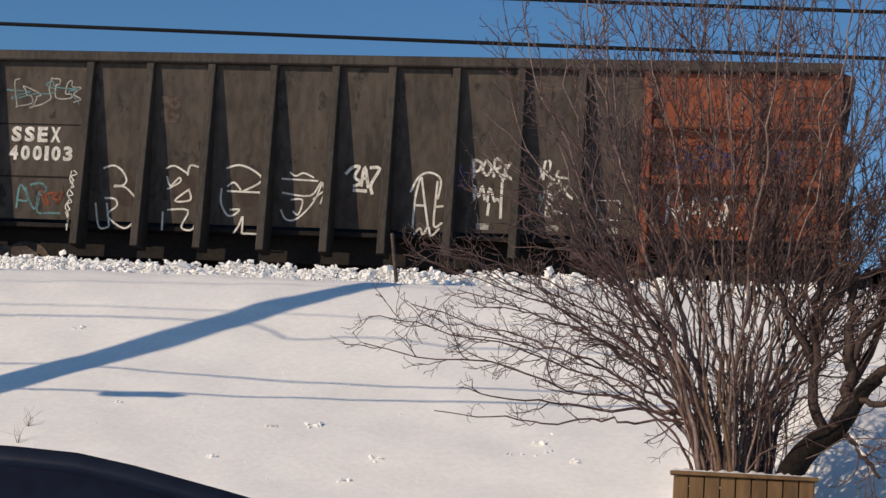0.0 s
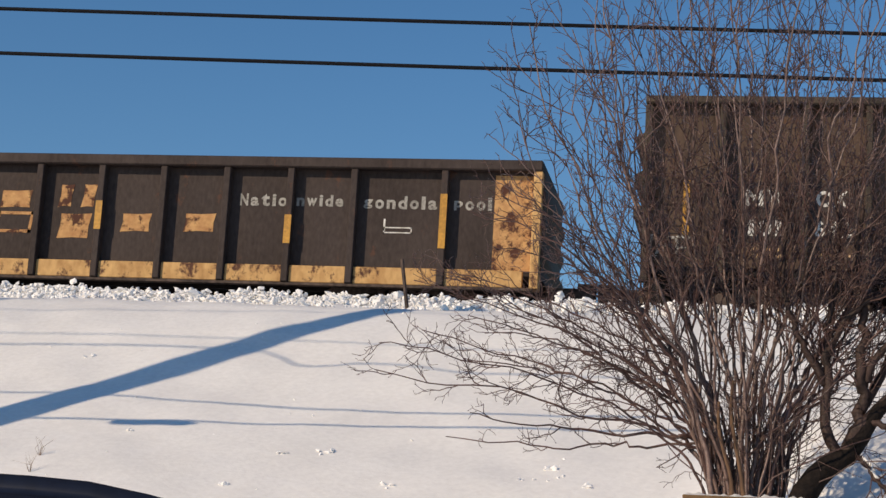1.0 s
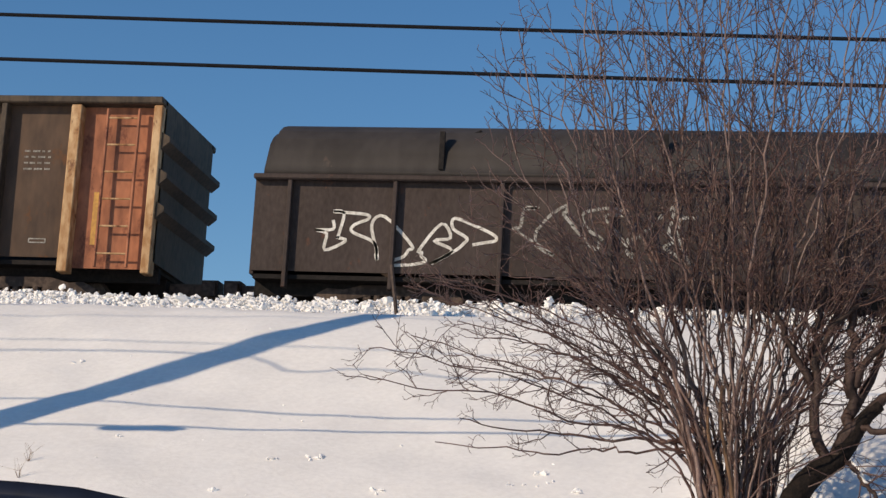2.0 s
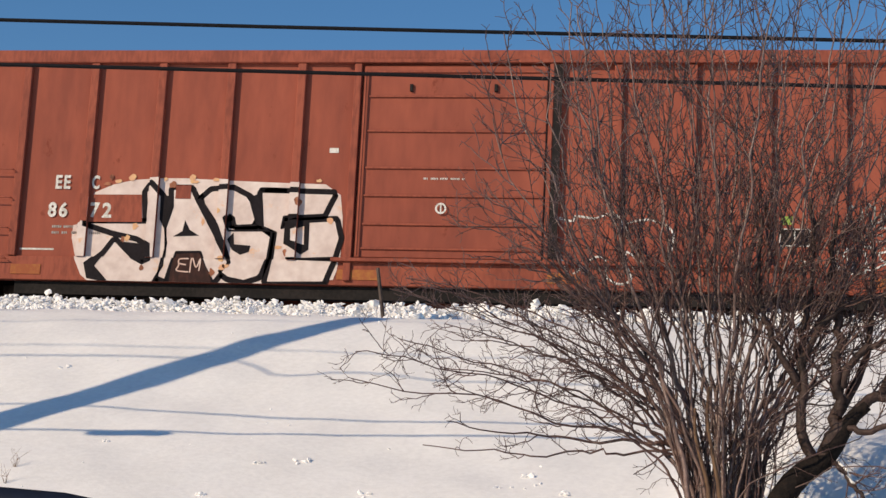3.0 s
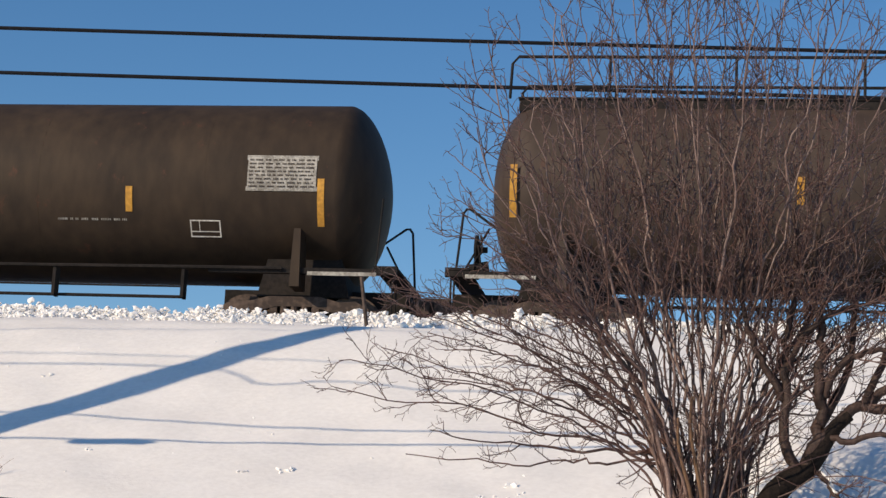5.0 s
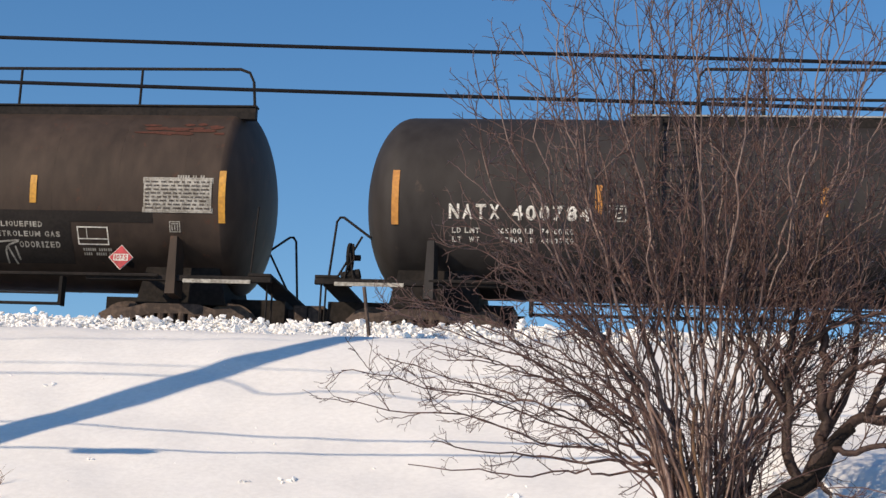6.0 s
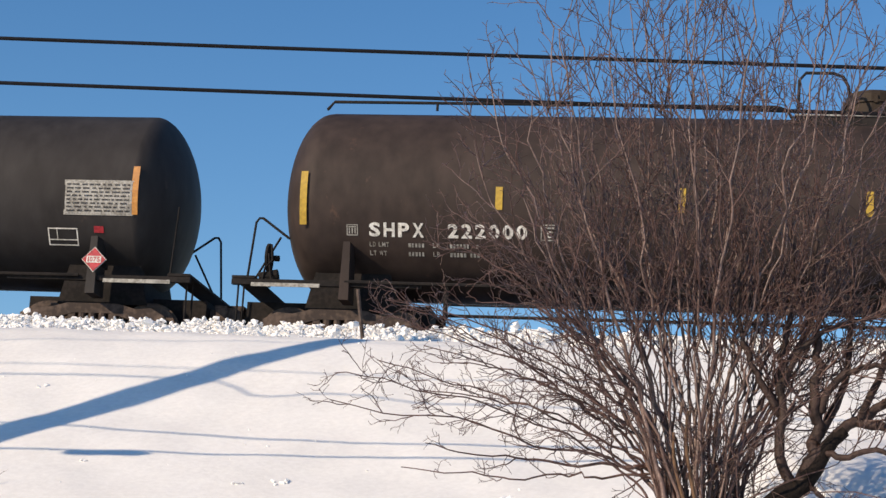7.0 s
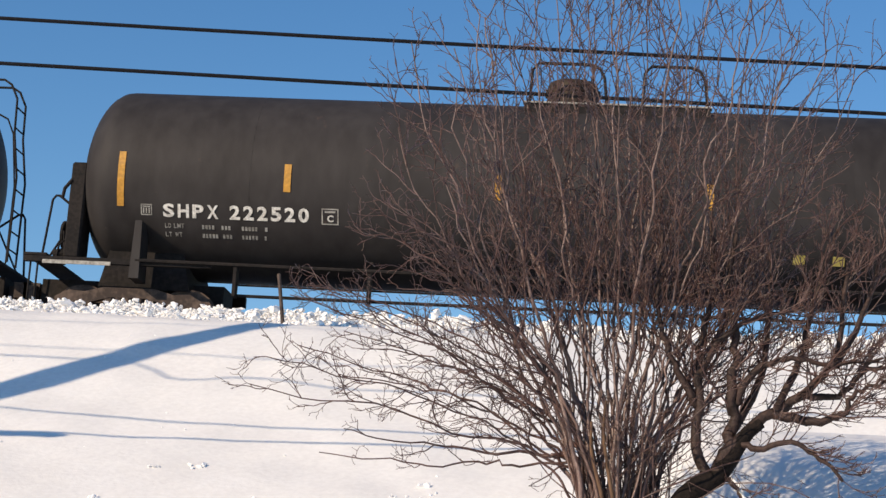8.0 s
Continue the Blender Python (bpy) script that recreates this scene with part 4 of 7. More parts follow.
decal(gc, tiny_lines(1.65, 2.2, (1.42, 1.32), 0.05), cream_m, dep_c, name="stencil")
decal(gc, tiny_lines(2.62, 3.2, (1.35,), 0.05), cream_m, dep_c, name="stencil")
for x, z0, z1 in ((0.66, 1.65, 2.51), (4.1, 1.29, 1.79), (13.6, 1.37, 2.24)):
    decal(gc, panel(x - 0.05, x + 0.05, z0, z1), stripe_m, dep_c2, name="reflector", label="amber reflective stripe")
for x, z0, z1 in ((7.2, 1.19, 1.64), (10.07, 1.18, 1.63)):
    part("reflector", slab(x - 0.05, x + 0.05, -0.008, 0.002, z0, z1), stripe_m, gc, "amber reflective stripe")
FADED = {}
FADED["D_top"] = [(4.54, 1.95), (5.06, 1.95), (5.13, 1.65), (4.66, 1.63), (4.55, 1.77)]
FADED["D_stem"] = [(4.83, 1.62), (5.03, 1.61), (5.02, 1.29), (4.84, 1.30)]
FADED["D_base"] = [(4.65, 1.31), (5.04, 1.30), (5.11, 1.13), (4.67, 1.11)]
FADED["i_dot"] = [(5.61, 2.03), (5.91, 2.06), (5.90, 1.87), (5.69, 1.87)]
FADED["i_stem"] = [(5.62, 1.72), (5.89, 1.73), (5.89, 1.13), (5.65, 1.11)]
FADED["M_arm"] = [(6.43, 1.83), (6.53, 1.65), (6.73, 1.83), (6.78, 1.69), (6.59, 1.52), (6.44, 1.63)]
FADED["M_stem"] = [(6.71, 1.92), (6.96, 1.95), (7.03, 1.83), (7.02, 1.14), (6.76, 1.12)]
FADED["E_top"] = [(7.50, 1.77), (7.79, 1.98), (7.81, 1.79)]
FADED["E_mid"] = [(7.40, 1.64), (7.71, 1.64), (7.54, 1.44), (7.40, 1.42)]
FADED["E_base"] = [(7.42, 1.29), (7.95, 1.36), (7.91, 1.12), (7.40, 1.14)]
FADED["S_top"] = [(8.30, 1.95), (8.54, 1.95), (8.53, 1.80), (8.29, 1.80)]
FADED["S_body"] = [(8.28, 1.72), (8.72, 1.76), (8.70, 1.28), (8.68, 1.14), (8.30, 1.16), (8.43, 1.32), (8.44, 1.64)]
for x0, z0, x1, z1 in ((4.55, 1.17, 5.1, 2.02), (5.47, 1.17, 6.0, 2.11), (6.40, 1.17, 7.0, 2.04), (7.4, 1.17, 8.0, 2.02), (8.31, 1.17, 8.9, 2.04)):
    decal(gc, filled([(x0, z0), (x1 - 0.03, z0), (x1, z1 - 0.12), (x1 - 0.1, z1), (x0 + 0.06, z1 - 0.03)]), field_m, dep_c, name="paint_haze", label="grey-brown haze of spray round the letter")
for key in FADED:
    decal(gc, filled(FADED[key]), ghost_m, lambda z: dep_c(z) - 0.004, name="graffiti", label="piece of a faded whitewashed graffiti letter")
for x0, x1, z0, z1 in ((5.262, 5.338, 1.55, 1.9), (6.212, 6.288, 1.55, 1.92), (8.122, 8.198, 1.7, 1.97)):
    part("graffiti", slab(x0, x1, -0.006, 0.002, z0, z1), ghost_m, gc, "whitewash sprayed on a post")
spray(gc, scrawl(21, 9.2, 10.0, 1.3, 1.9, 6), 0.02, salmon_m, dep_c)
spray(gc, scrawl(22, 10.3, 10.95, 1.3, 2.0, 5), 0.02, grey_m, dep_c)
decal(gc, border(11.18, 11.77, 1.26, 1.55, 0.02, ((11.46, 11.48, 1.26, 1.55),)), white_m, dep_c, name="stencil")
decal(gc, panel(11.38, 11.56, 1.58, 1.77), white_m, dep_c, name="sticker")
decal(gc, tiny_lines(12.3, 12.75, (2.9, 2.8, 2.7, 2.6), 0.03), grey_m, dep_c, name="stencil")
decal(gc, border(12.5, 12.8, 1.38, 1.46, 0.02), grey_m, dep_c, name="stencil")

# covered coil car
gd = gondola(36.5, 16.1, 2.55, [0.6, 2.3, 4.0, 5.7, 7.4, 9.1, 10.8, 12.6, 14.55], 0.07, 0.12, 0.12, 1.0, 0.72, nat_dark_m, nat_dark_m, nat_dark_m, nat_dark_m, "black coil car with a rounded steel hood and graffiti", chord_h=0.09)
gd.name = "coil_car"
dep_d = lambda z: 0.12
bm = bmesh.new()
sec = [(0.04, 2.56)] + [(YC - 1.51 * math.cos(a), 2.62 + 1.04 * math.sin(a) ** 0.75) for a in (math.pi * k / 14 for k in range(1, 14))] + [(2 * YC - 0.04, 2.56)]
wedge(bm, sec, 0.15, 16.0)
bmesh.ops.recalc_face_normals(bm, faces=bm.faces[:])
bmesh.ops.bevel(bm, geom=[e for e in bm.edges if abs(e.verts[0].co.x - e.verts[1].co.x) < 1e-6 and e.verts[0].co.z > 2.6 and e.verts[1].co.z > 2.6], offset=0.12, segments=3, affect="EDGES")
part("hood", bm, tank_m, gd, "rounded black steel coil hood", True)
for x in (3.0, 6.5, 10.0, 13.0, 13.9, 14.6):
    bm = bmesh.new()
    box(bm, x - 0.04, x + 0.04, 0.02, 0.10, 2.66, 3.28)
    tube(bm, [(x + 0.03, 0.08, 2.75), (x + 0.25, 0.30, 3.2), (x + 0.55, 0.45, 3.4)], 0.03, 6)
    part("lifting_bracket", bm, black_m, gd)
decal(gd, panel(15.76, 15.92, 1.52, 2.45), stripe_m, dep_d, name="reflector", label="amber reflective stripe")
WHITE_D = [[(13.97, 2.24), (14.05, 1.96), (14.12, 2.29), (13.97, 2.26)], [(14.17, 2.20), (14.36, 2.25), (14.39, 2.06), (14.24, 1.95), (14.41, 1.91)], [(13.88, 1.77), (14.11, 1.87), (14.13, 1.64), (13.90, 1.58), (13.88, 1.77)], [(14.30, 1.82), (14.49, 1.86), (14.35, 1.73), (14.52, 1.69), (14.33, 1.58), (14.52, 1.54)], [(14.00, 1.26), (14.34, 1.41), (14.51, 1.27), (14.38, 1.07), (14.12, 1.22)], [(13.89, 1.40), (14.24, 1.46), (14.55, 1.41)]]
YELLOW_D = [[(14.88, 1.79), (15.06, 1.85), (15.22, 1.70), (15.26, 1.53)], [(15.02, 1.65), (15.14, 1.51), (15.17, 1.23), (14.97, 1.11), (15.27, 1.14), (15.45, 1.33), (15.33, 1.53)], [(15.31, 1.72), (15.37, 1.55), (15.42, 1.70), (15.52, 1.58), (15.74, 1.71)], [(15.20, 1.36), (15.25, 1.40)], [(15.53, 1.33), (15.59, 1.23), (15.73, 1.34)]]
for s_ in WHITE_D:
    spray(gd, [s_], 0.045, grey_m, dep_d)
for s_ in YELLOW_D:
    spray(gd, [s_], 0.028, placard_m, dep_d)
spray(gd, scrawl(36, 11.0, 12.4, 1.2, 2.35, 7, 6), 0.035, white_m, dep_d)
for z in (1.05, 1.4, 1.75, 2.1):
    part("end_step", tube(bmesh.new(), [(16.1, 2.5, z), (16.28, 2.5, z - 0.02), (16.28, 2.85, z - 0.02), (16.1, 2.85, z)], 0.015, 5), black_m, gd)
spray(gd, scrawl(33, 1.0, 3.9, 1.1, 2.0, 9, 5), 0.05, white_m, dep_d)
spray(gd, scrawl(34, 4.2, 7.0, 1.2, 2.2, 8, 5), 0.05, grey_m, dep_d)
rungs(gd, 15.6, 16.0, (1.2, 1.6, 2.0), 0.02)
part("end_platform", slab(16.1, 16.75, 0.3, 2.8, 1.0, 1.06), black_m, gd)
bm = bmesh.new()
tube(bm, [(16.7, 0.35, 0.7), (16.7, 0.35, 1.85), (16.3, 0.35, 2.0)], 0.02, 6)
tube(bm, [(16.7, 0.35, 1.4), (16.7, 1.2, 1.4)], 0.02, 6)
part("handrail", bm, black_m, gd)

# boxcars
BOX_RIBS = [0.74, 1.89, 3.03, 4.18, 5.34, 10.41, 11.56, 12.71, 13.84, 15.0]


def boxcar(u0, label):
    L, w = 15.6, 2 * YC
    root = root_of("boxcar", u0, label, "freight car")
    for near in (True, False):
        f = (lambda y: y) if near else (lambda y: w - y)
        part("side_wall", slab(0.0, L, *sorted((f(0.09), f(0.16))), 0.83, 4.45), oxide_m, root)
        part("eave", slab(-0.02, L + 0.02, *sorted((f(0.0), f(0.165))), 4.45, 4.66, 0.015), oxide_rib_m, root)
        part("side_sill", slab(0.55, L - 0.55, *sorted((f(0.03), f(0.086))), 0.83, 1.22, 0.01), oxide_rib_m, root)
        part("underframe", slab(0.8, L - 0.8, *sorted((f(0.12), f(0.3))), 0.62, 0.826), black_m, root)
        for r in BOX_RIBS + [9.47]:
            part("side_post", slab(r - 0.07, r + 0.07, *sorted((f(0.0), f(0.088))), 1.22, 4.44, 0.012), oxide_rib_m, root)
        for r in (0.06, L - 0.06):
            part("corner_post", slab(r - 0.055, r + 0.055, *sorted((f(0.02), f(0.088))), 0.9, 4.44, 0.01), oxide_rib_m, root)
    # roof: shallow peak with cross ribs
    bm = bmesh.new()
    wedge(bm, ((0.02, 4.6), (0.02, 4.665), (YC, 4.86), (w - 0.02, 4.665), (w - 0.02, 4.6)), -0.01, L + 0.01)
    bmesh.ops.recalc_face_normals(bm, faces=bm.faces[:])
    part("roof", bm, oxide_rib_m, root)
    # ends and corrugations: darker than the sides, their shade painted in
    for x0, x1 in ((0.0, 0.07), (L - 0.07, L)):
        part("end_wall", slab(x0, x1, 0.165, w - 0.165, 0.83, 4.6), end_shade_field_m, root, "corrugated end painted dark for its shade")
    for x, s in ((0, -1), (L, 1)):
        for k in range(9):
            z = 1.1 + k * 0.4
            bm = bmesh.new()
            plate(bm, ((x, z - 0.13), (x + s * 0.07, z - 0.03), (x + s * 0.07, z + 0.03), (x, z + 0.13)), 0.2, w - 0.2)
            part("end_corrugation", bm, end_shade_field_m, root)
    # door with panel ribs, posts, tracks
    door = part("door", slab(6.36, 9.3, 0.015, 0.085, 1.28, 4.4, 0.01), oxide_m, root, "red oxide sliding door")
    for z in (1.42, 1.81, 2.27, 2.72, 3.32, 3.89, 4.3):
        part("door_rib", slab(6.46, 9.28, -0.014, 0.013, z - 0.016, z + 0.018, 0.006), oxide_rib_m, door)
    for x in (6.40,):
        bm = bmesh.new()
        tube(bm, [(x, -0.04, 1.3), (x, -0.04, 4.3)], 0.018, 6)
        part("lock_rod", bm, oxide_rib_m, door)
    part("door_post", slab(6.2, 6.32, -0.02, 0.088, 0.9, 4.44, 0.01), oxide_rib_m, root)
    part("door_slot", slab(9.305, 9.315, -0.03, 0.088, 1.28, 4.42), spray_black_m, root)
    # flat black strip on the post paints the dark of an open gap
    part("gap_shade_strip", slab(9.405, 9.53, -0.012, 0.0, 1.3, 4.42), black_m, root, "black strip standing in for the shaded gap beside the door")
    for x in (7.11, 8.46):
        part("roller_hanger", slab(x, x + 0.05, -0.03, 0.014, 3.97, 4.09, 0.005), black_m, door)
    part("door_post", slab(9.32, 9.4, -0.02, 0.088, 1.2, 4.44, 0.01), oxide_rib_m, root)
    part("door_track", slab(6.0, 13.2, -0.06, 0.03, 1.2, 1.26, 0.008), oxide_rib_m, root)
    part("door_track", slab(6.0, 13.0, -0.05, -0.002, 4.44, 4.5, 0.008), oxide_rib_m, root)
    part("roller_bracket", slab(12.55, 12.75, -0.06, -0.002, 4.46, 4.56, 0.01), oxide_rib_m, root)
    for a, b in ((0.1, 0.66), (14.98, 15.48)):
        rungs(root, a, b, (1.16, 1.66, 2.16, 2.63), -0.06, material=oxide_rib_m)
    for x in (0.35, 15.25):
        bm = bmesh.new()
        tube(bm, [(x - 0.2, 0.05, 0.85), (x - 0.18, 0.03, 0.5), (x + 0.18, 0.03, 0.5), (x + 0.2, 0.05, 0.85)], 0.018, 6)
        part("stirrup_step", bm, black_m, root)
    for x in (-0.12, L + 0.12):
        bm = bmesh.new()
        for y in (0.3, 0.75):
            tube(bm, [(x, y, 1.0), (x, y, 2.6)], 0.02, 6)
        for z in (1.2, 1.6, 2.0, 2.4):
            tube(bm, [(x, 0.3, z), (x, 0.75, z)], 0.014, 5)
        part("end_ladder", bm, black_m, root)
    part("crossover_platform", slab(L + 0.02, L + 0.4, 0.5, 2.6, 1.0, 1.04), black_m, root)
    for a, b in ((0.75, 1.25), (6.1, 6.75), (9.4, 9.9), (14.28, 14.74)):
        part("jacking_pad", slab(a, b, 0.018, 0.028, 0.92, 1.08), sill_mark_m, root, "faded yellow jacking pad mark")
    decal(root, border(12.9, 13.36, 1.57, 1.85, 0.02, ((13.12, 13.14, 1.57, 1.85),)), white_m, lambda z: 0.082, name="stencil_frame")
    decal(root, panel(12.92, 13.34, 1.59, 1.83), black_m, lambda z: 0.087, name="stencil_field")
    decal(root, tiny_lines(14.2, 14.6, (1.95, 1.85, 1.75, 1.65, 1.55), 0.03, 4), grey_m, lambda z: 0.09, name="stencil")
    decal(root, tiny_lines(1.36, 2.2, (1.7, 1.6), 0.04, 5), grey_m, lambda z: 0.09, name="stencil")
    decal(root, panel(0.85, 1.42, 1.33, 1.36), white_m, lambda z: 0.09, name="stencil")
    decal(root, tiny_lines(7.4, 8.1, (2.54,), 0.03, 6), white_m, lambda z: 0.015, name="stencil")
    running_gear(root, L)
    return root


def bx(root, bm, mat, lift=0.0, label="", name="graffiti"):
    """Flat work on a boxcar side, following sheet, posts and door."""
    ribs = BOX_RIBS + [9.42]
    for x in [6.2, 9.4]:
        bmesh.ops.bisect_plane(bm, geom=bm.verts[:] + bm.edges[:] + bm.faces[:], plane_co=(x, 0, 0), plane_no=(1, 0, 0))
    bmesh.ops.bisect_plane(bm, geom=bm.verts[:] + bm.edges[:] + bm.faces[:], plane_co=(0, 0, 1.222), plane_no=(0, 0, 1))
    for r in ribs:
        for x in (r - 0.072, r + 0.072):
            bmesh.ops.bisect_plane(bm, geom=bm.verts[:] + bm.edges[:] + bm.faces[:], plane_co=(x, 0, 0), plane_no=(1, 0, 0))

    def level(f):
        c = f.calc_center_median()
        if 6.2 < c.x < 9.41:
            return -0.026
        if c.z < 1.222:
            return 0.024
        return -0.006 if any(abs(c.x - r) < 0.072 for r in ribs) else 0.084
    bmesh.ops.bisect_plane(bm, geom=bm.verts[:] + bm.edges[:] + bm.faces[:], plane_co=(0, 0, 0.835), plane_no=(0, 0, 1), clear_inner=True)
    lev = {f: level(f) for f in bm.faces}
    bmesh.ops.split_edges(bm, edges=[e for e in bm.edges if len({lev[f] for f in e.link_faces}) > 1])
    for f in bm.faces:
        y = level(f) - lift
        for v in f.verts:
            v.co.y = y
    return part(name, bm, mat, root, label)


be = boxcar(54.32, "red oxide boxcar with a large pink and white graffiti piece")
for tx, x0, x1, z0, z1 in (("EE", 1.36, 1.61, 2.34, 2.57), ("C", 1.97, 2.1, 2.34, 2.57), ("86", 1.27, 1.6, 1.87, 2.12), ("72", 1.98, 2.34, 1.87, 2.12)):
    for one in spelled(tx, x0, x1, z0, z1, 0.022):
        bx(be, one, white_m, 0.015, "white stencilled character", "letter")
PIECE_E = {}
PIECE_E["glow"] = [(1.65, 1.73), (1.91, 1.79), (1.89, 2.23), (2.48, 2.49), (3.28, 2.55), (4.21, 2.51), (5.14, 2.48), (6.05, 2.46), (6.15, 1.78), (6.12, 1.14), (6.02, 0.84), (2.12, 0.77), (1.86, 0.98)]
PIECE_E["J"] = [(1.91, 1.79), (2.95, 1.80), (2.89, 2.30), (2.97, 2.42), (3.15, 2.24), (3.16, 1.87), (3.26, 1.69), (3.28, 1.37), (3.27, 1.09), (3.12, 0.82), (2.38, 0.81), (2.13, 1.07), (2.43, 1.50), (2.75, 1.21), (2.93, 1.12), (3.05, 1.18), (3.03, 1.44), (2.80, 1.56), (2.37, 1.65)]
PIECE_E["A"] = [(3.33, 2.36), (3.63, 2.36), (3.74, 2.16), (4.34, 1.16), (4.12, 0.85), (3.97, 1.09), (3.86, 1.34), (3.46, 1.33), (3.39, 1.09), (3.33, 0.86), (3.20, 0.91), (3.29, 1.46), (3.25, 1.69), (3.35, 2.06)]
PIECE_E["A_eye"] = [(3.57, 1.85), (3.66, 1.69), (3.82, 1.60), (3.39, 1.58), (3.54, 1.67)]
PIECE_E["field"] = [(3.47, 1.30), (3.84, 1.32), (4.03, 1.01), (4.10, 0.82), (3.40, 0.81), (3.42, 1.09)]
PIECE_E["G"] = [(3.81, 2.19), (3.97, 2.34), (4.32, 2.37), (4.60, 2.23), (4.75, 1.79), (4.40, 1.77), (4.37, 1.90), (4.30, 1.95), (4.22, 1.88), (4.29, 1.69), (5.00, 1.70), (4.95, 1.23), (4.85, 0.95), (4.61, 0.87), (4.35, 0.92), (4.20, 1.02), (4.37, 1.16), (4.25, 1.47), (4.12, 1.77)]
PIECE_E["G_eye"] = [(4.38, 1.66), (4.40, 1.47), (4.67, 1.45), (4.65, 1.35), (4.51, 1.30), (4.37, 1.38), (4.28, 1.55)]
PIECE_E["E"] = [(4.79, 2.33), (5.97, 2.31), (5.82, 1.97), (5.18, 1.93), (5.15, 1.74), (5.44, 1.84), (6.02, 1.88), (6.10, 1.59), (6.02, 1.28), (5.27, 1.24), (6.02, 1.22), (5.89, 0.87), (4.97, 0.85), (5.04, 1.26), (5.07, 1.67), (4.85, 1.76)]
PIECE_E["E_eye"] = [(5.20, 1.84), (5.60, 1.88), (5.61, 1.40), (5.49, 1.32), (5.20, 1.49)]
PIECE_E["E_core"] = [(5.32, 1.71), (5.52, 1.78), (5.53, 1.48), (5.33, 1.53)]
PIECE_E["patch"] = [(1.80, 2.25), (2.82, 2.26), (2.86, 1.81), (1.87, 1.80)]
bx(be, filled(PIECE_E["glow"], 1), pale_m, 0.0, "pale sprayed background of the piece")
for k in "JAGE":
    bx(be, rim_line(PIECE_E[k], 0.15), spray_black_m, 0.003, "black outline of a sprayed letter")
SHADE_E = [[(2.48, 1.49), (3.01, 1.45), (3.04, 1.16), (2.81, 1.21)], [(2.48, 1.54), (2.14, 1.07), (2.49, 0.79), (2.03, 0.87), (1.96, 1.12)], [(2.98, 2.29), (3.32, 2.24), (3.35, 2.05), (3.25, 1.72), (3.16, 1.87)], [(3.74, 2.18), (3.84, 2.25), (4.12, 1.77), (4.26, 1.47), (4.36, 1.18), (4.01, 1.75)], [(4.61, 2.23), (4.79, 2.33), (4.86, 1.76), (4.75, 1.79)], [(3.28, 1.46), (3.39, 1.14), (3.35, 0.86), (3.21, 0.89)]]
for q_ in SHADE_E:
    bx(be, filled(q_), spray_black_m, 0.0045, "black shading between the letters")
for k in "JAGE":
    bx(be, filled(PIECE_E[k], 1 if k == "G" else 0), pale_m, 0.006, "pale pink-white sprayed letter")
    bx(be, rim_line(PIECE_E[k], 0.032), spray_black_m, 0.009, "black outline of a sprayed letter")
for k in ("A_eye", "G_eye", "E_eye"):
    bx(be, filled(PIECE_E[k]), spray_black_m, 0.010, "black inner space of a letter")
bx(be, filled(PIECE_E["E_core"]), pale_m, 0.013, "pale core of a letter")
bx(be, filled(PIECE_E["field"]), end_shade_field_m, 0.010, "dark field below the letter")
bx(be, tag("EM", 3.52, 3.92, 1.0, 1.2, 0.022), pink_m, 0.013)
bx(be, filled(PIECE_E["patch"]), oxide_rib_m, 0.012, "painted-out brown patch", "paint_patch")
bx(be, panel(3.38, 3.63, 2.2, 2.42), oxide_rib_m, 0.013, "small red-brown square", "paint_patch")
r_ = random.Random(77)
for k in range(26):
    bx(be, blob(r_.uniform(2.2, 6.0), r_.uniform(0.95, 2.2) if k < 16 else r_.uniform(2.42, 2.55), r_.uniform(0.03, 0.08), r_.uniform(0.03, 0.07), k), spot_m if k % 3 else salmon_m, 0.0105, "orange paint speck", "paint_speck")
bx(be, ribbon([[(9.5, 1.98), (9.75, 1.92), (9.8, 2.0), (10.1, 1.97), (10.3, 2.04), (10.5, 1.95), (10.6, 1.7), (10.62, 1.9), (11.0, 1.95), (11.3, 1.75), (11.2, 1.3), (10.95, 1.2), (10.6, 1.45), (10.62, 1.2), (10.68, 1.0), (10.5, 0.93), (10.3, 1.05), (10.28, 1.3), (10.1, 1.35), (9.75, 1.05), (9.6, 1.35), (9.5, 1.5)]], 0.035), white_m, 0.002, "chalky white outline scrawl")
bx(be, panel(12.93, 13.12, 1.91, 2.04), green_m, 0.002, "lime green sticker", "sticker")
bx(be, tag("CASHER", 13.9, 14.7, 1.88, 2.2, 0.03), grey_m, 0.002, "faded chalk tag")
bx(be, ribbon(scrawl(41, 13.68, 14.92, 1.15, 1.6, 9, 5), 0.03), white_m, 0.002, "white sprayed tag")
for (cx, cz, mat) in ((7.70, 2.07, white_m), (13.24, 1.28, white_m)):
    bx(be, ribbon([[(cx + 0.075 * math.cos(a), cz + 0.075 * math.sin(a)) for a in (2 * math.pi * k / 12 for k in range(13))]], 0.03), mat, 0.002, "white ring mark", "ring_mark")
bx(be, ribbon([[(7.70, 2.0), (7.70, 2.14)]], 0.025), white_m, 0.003, name="ring_mark")
bx(be, panel(5.85, 6.0, 2.98, 3.06), white_m, 0.002, name="sticker")

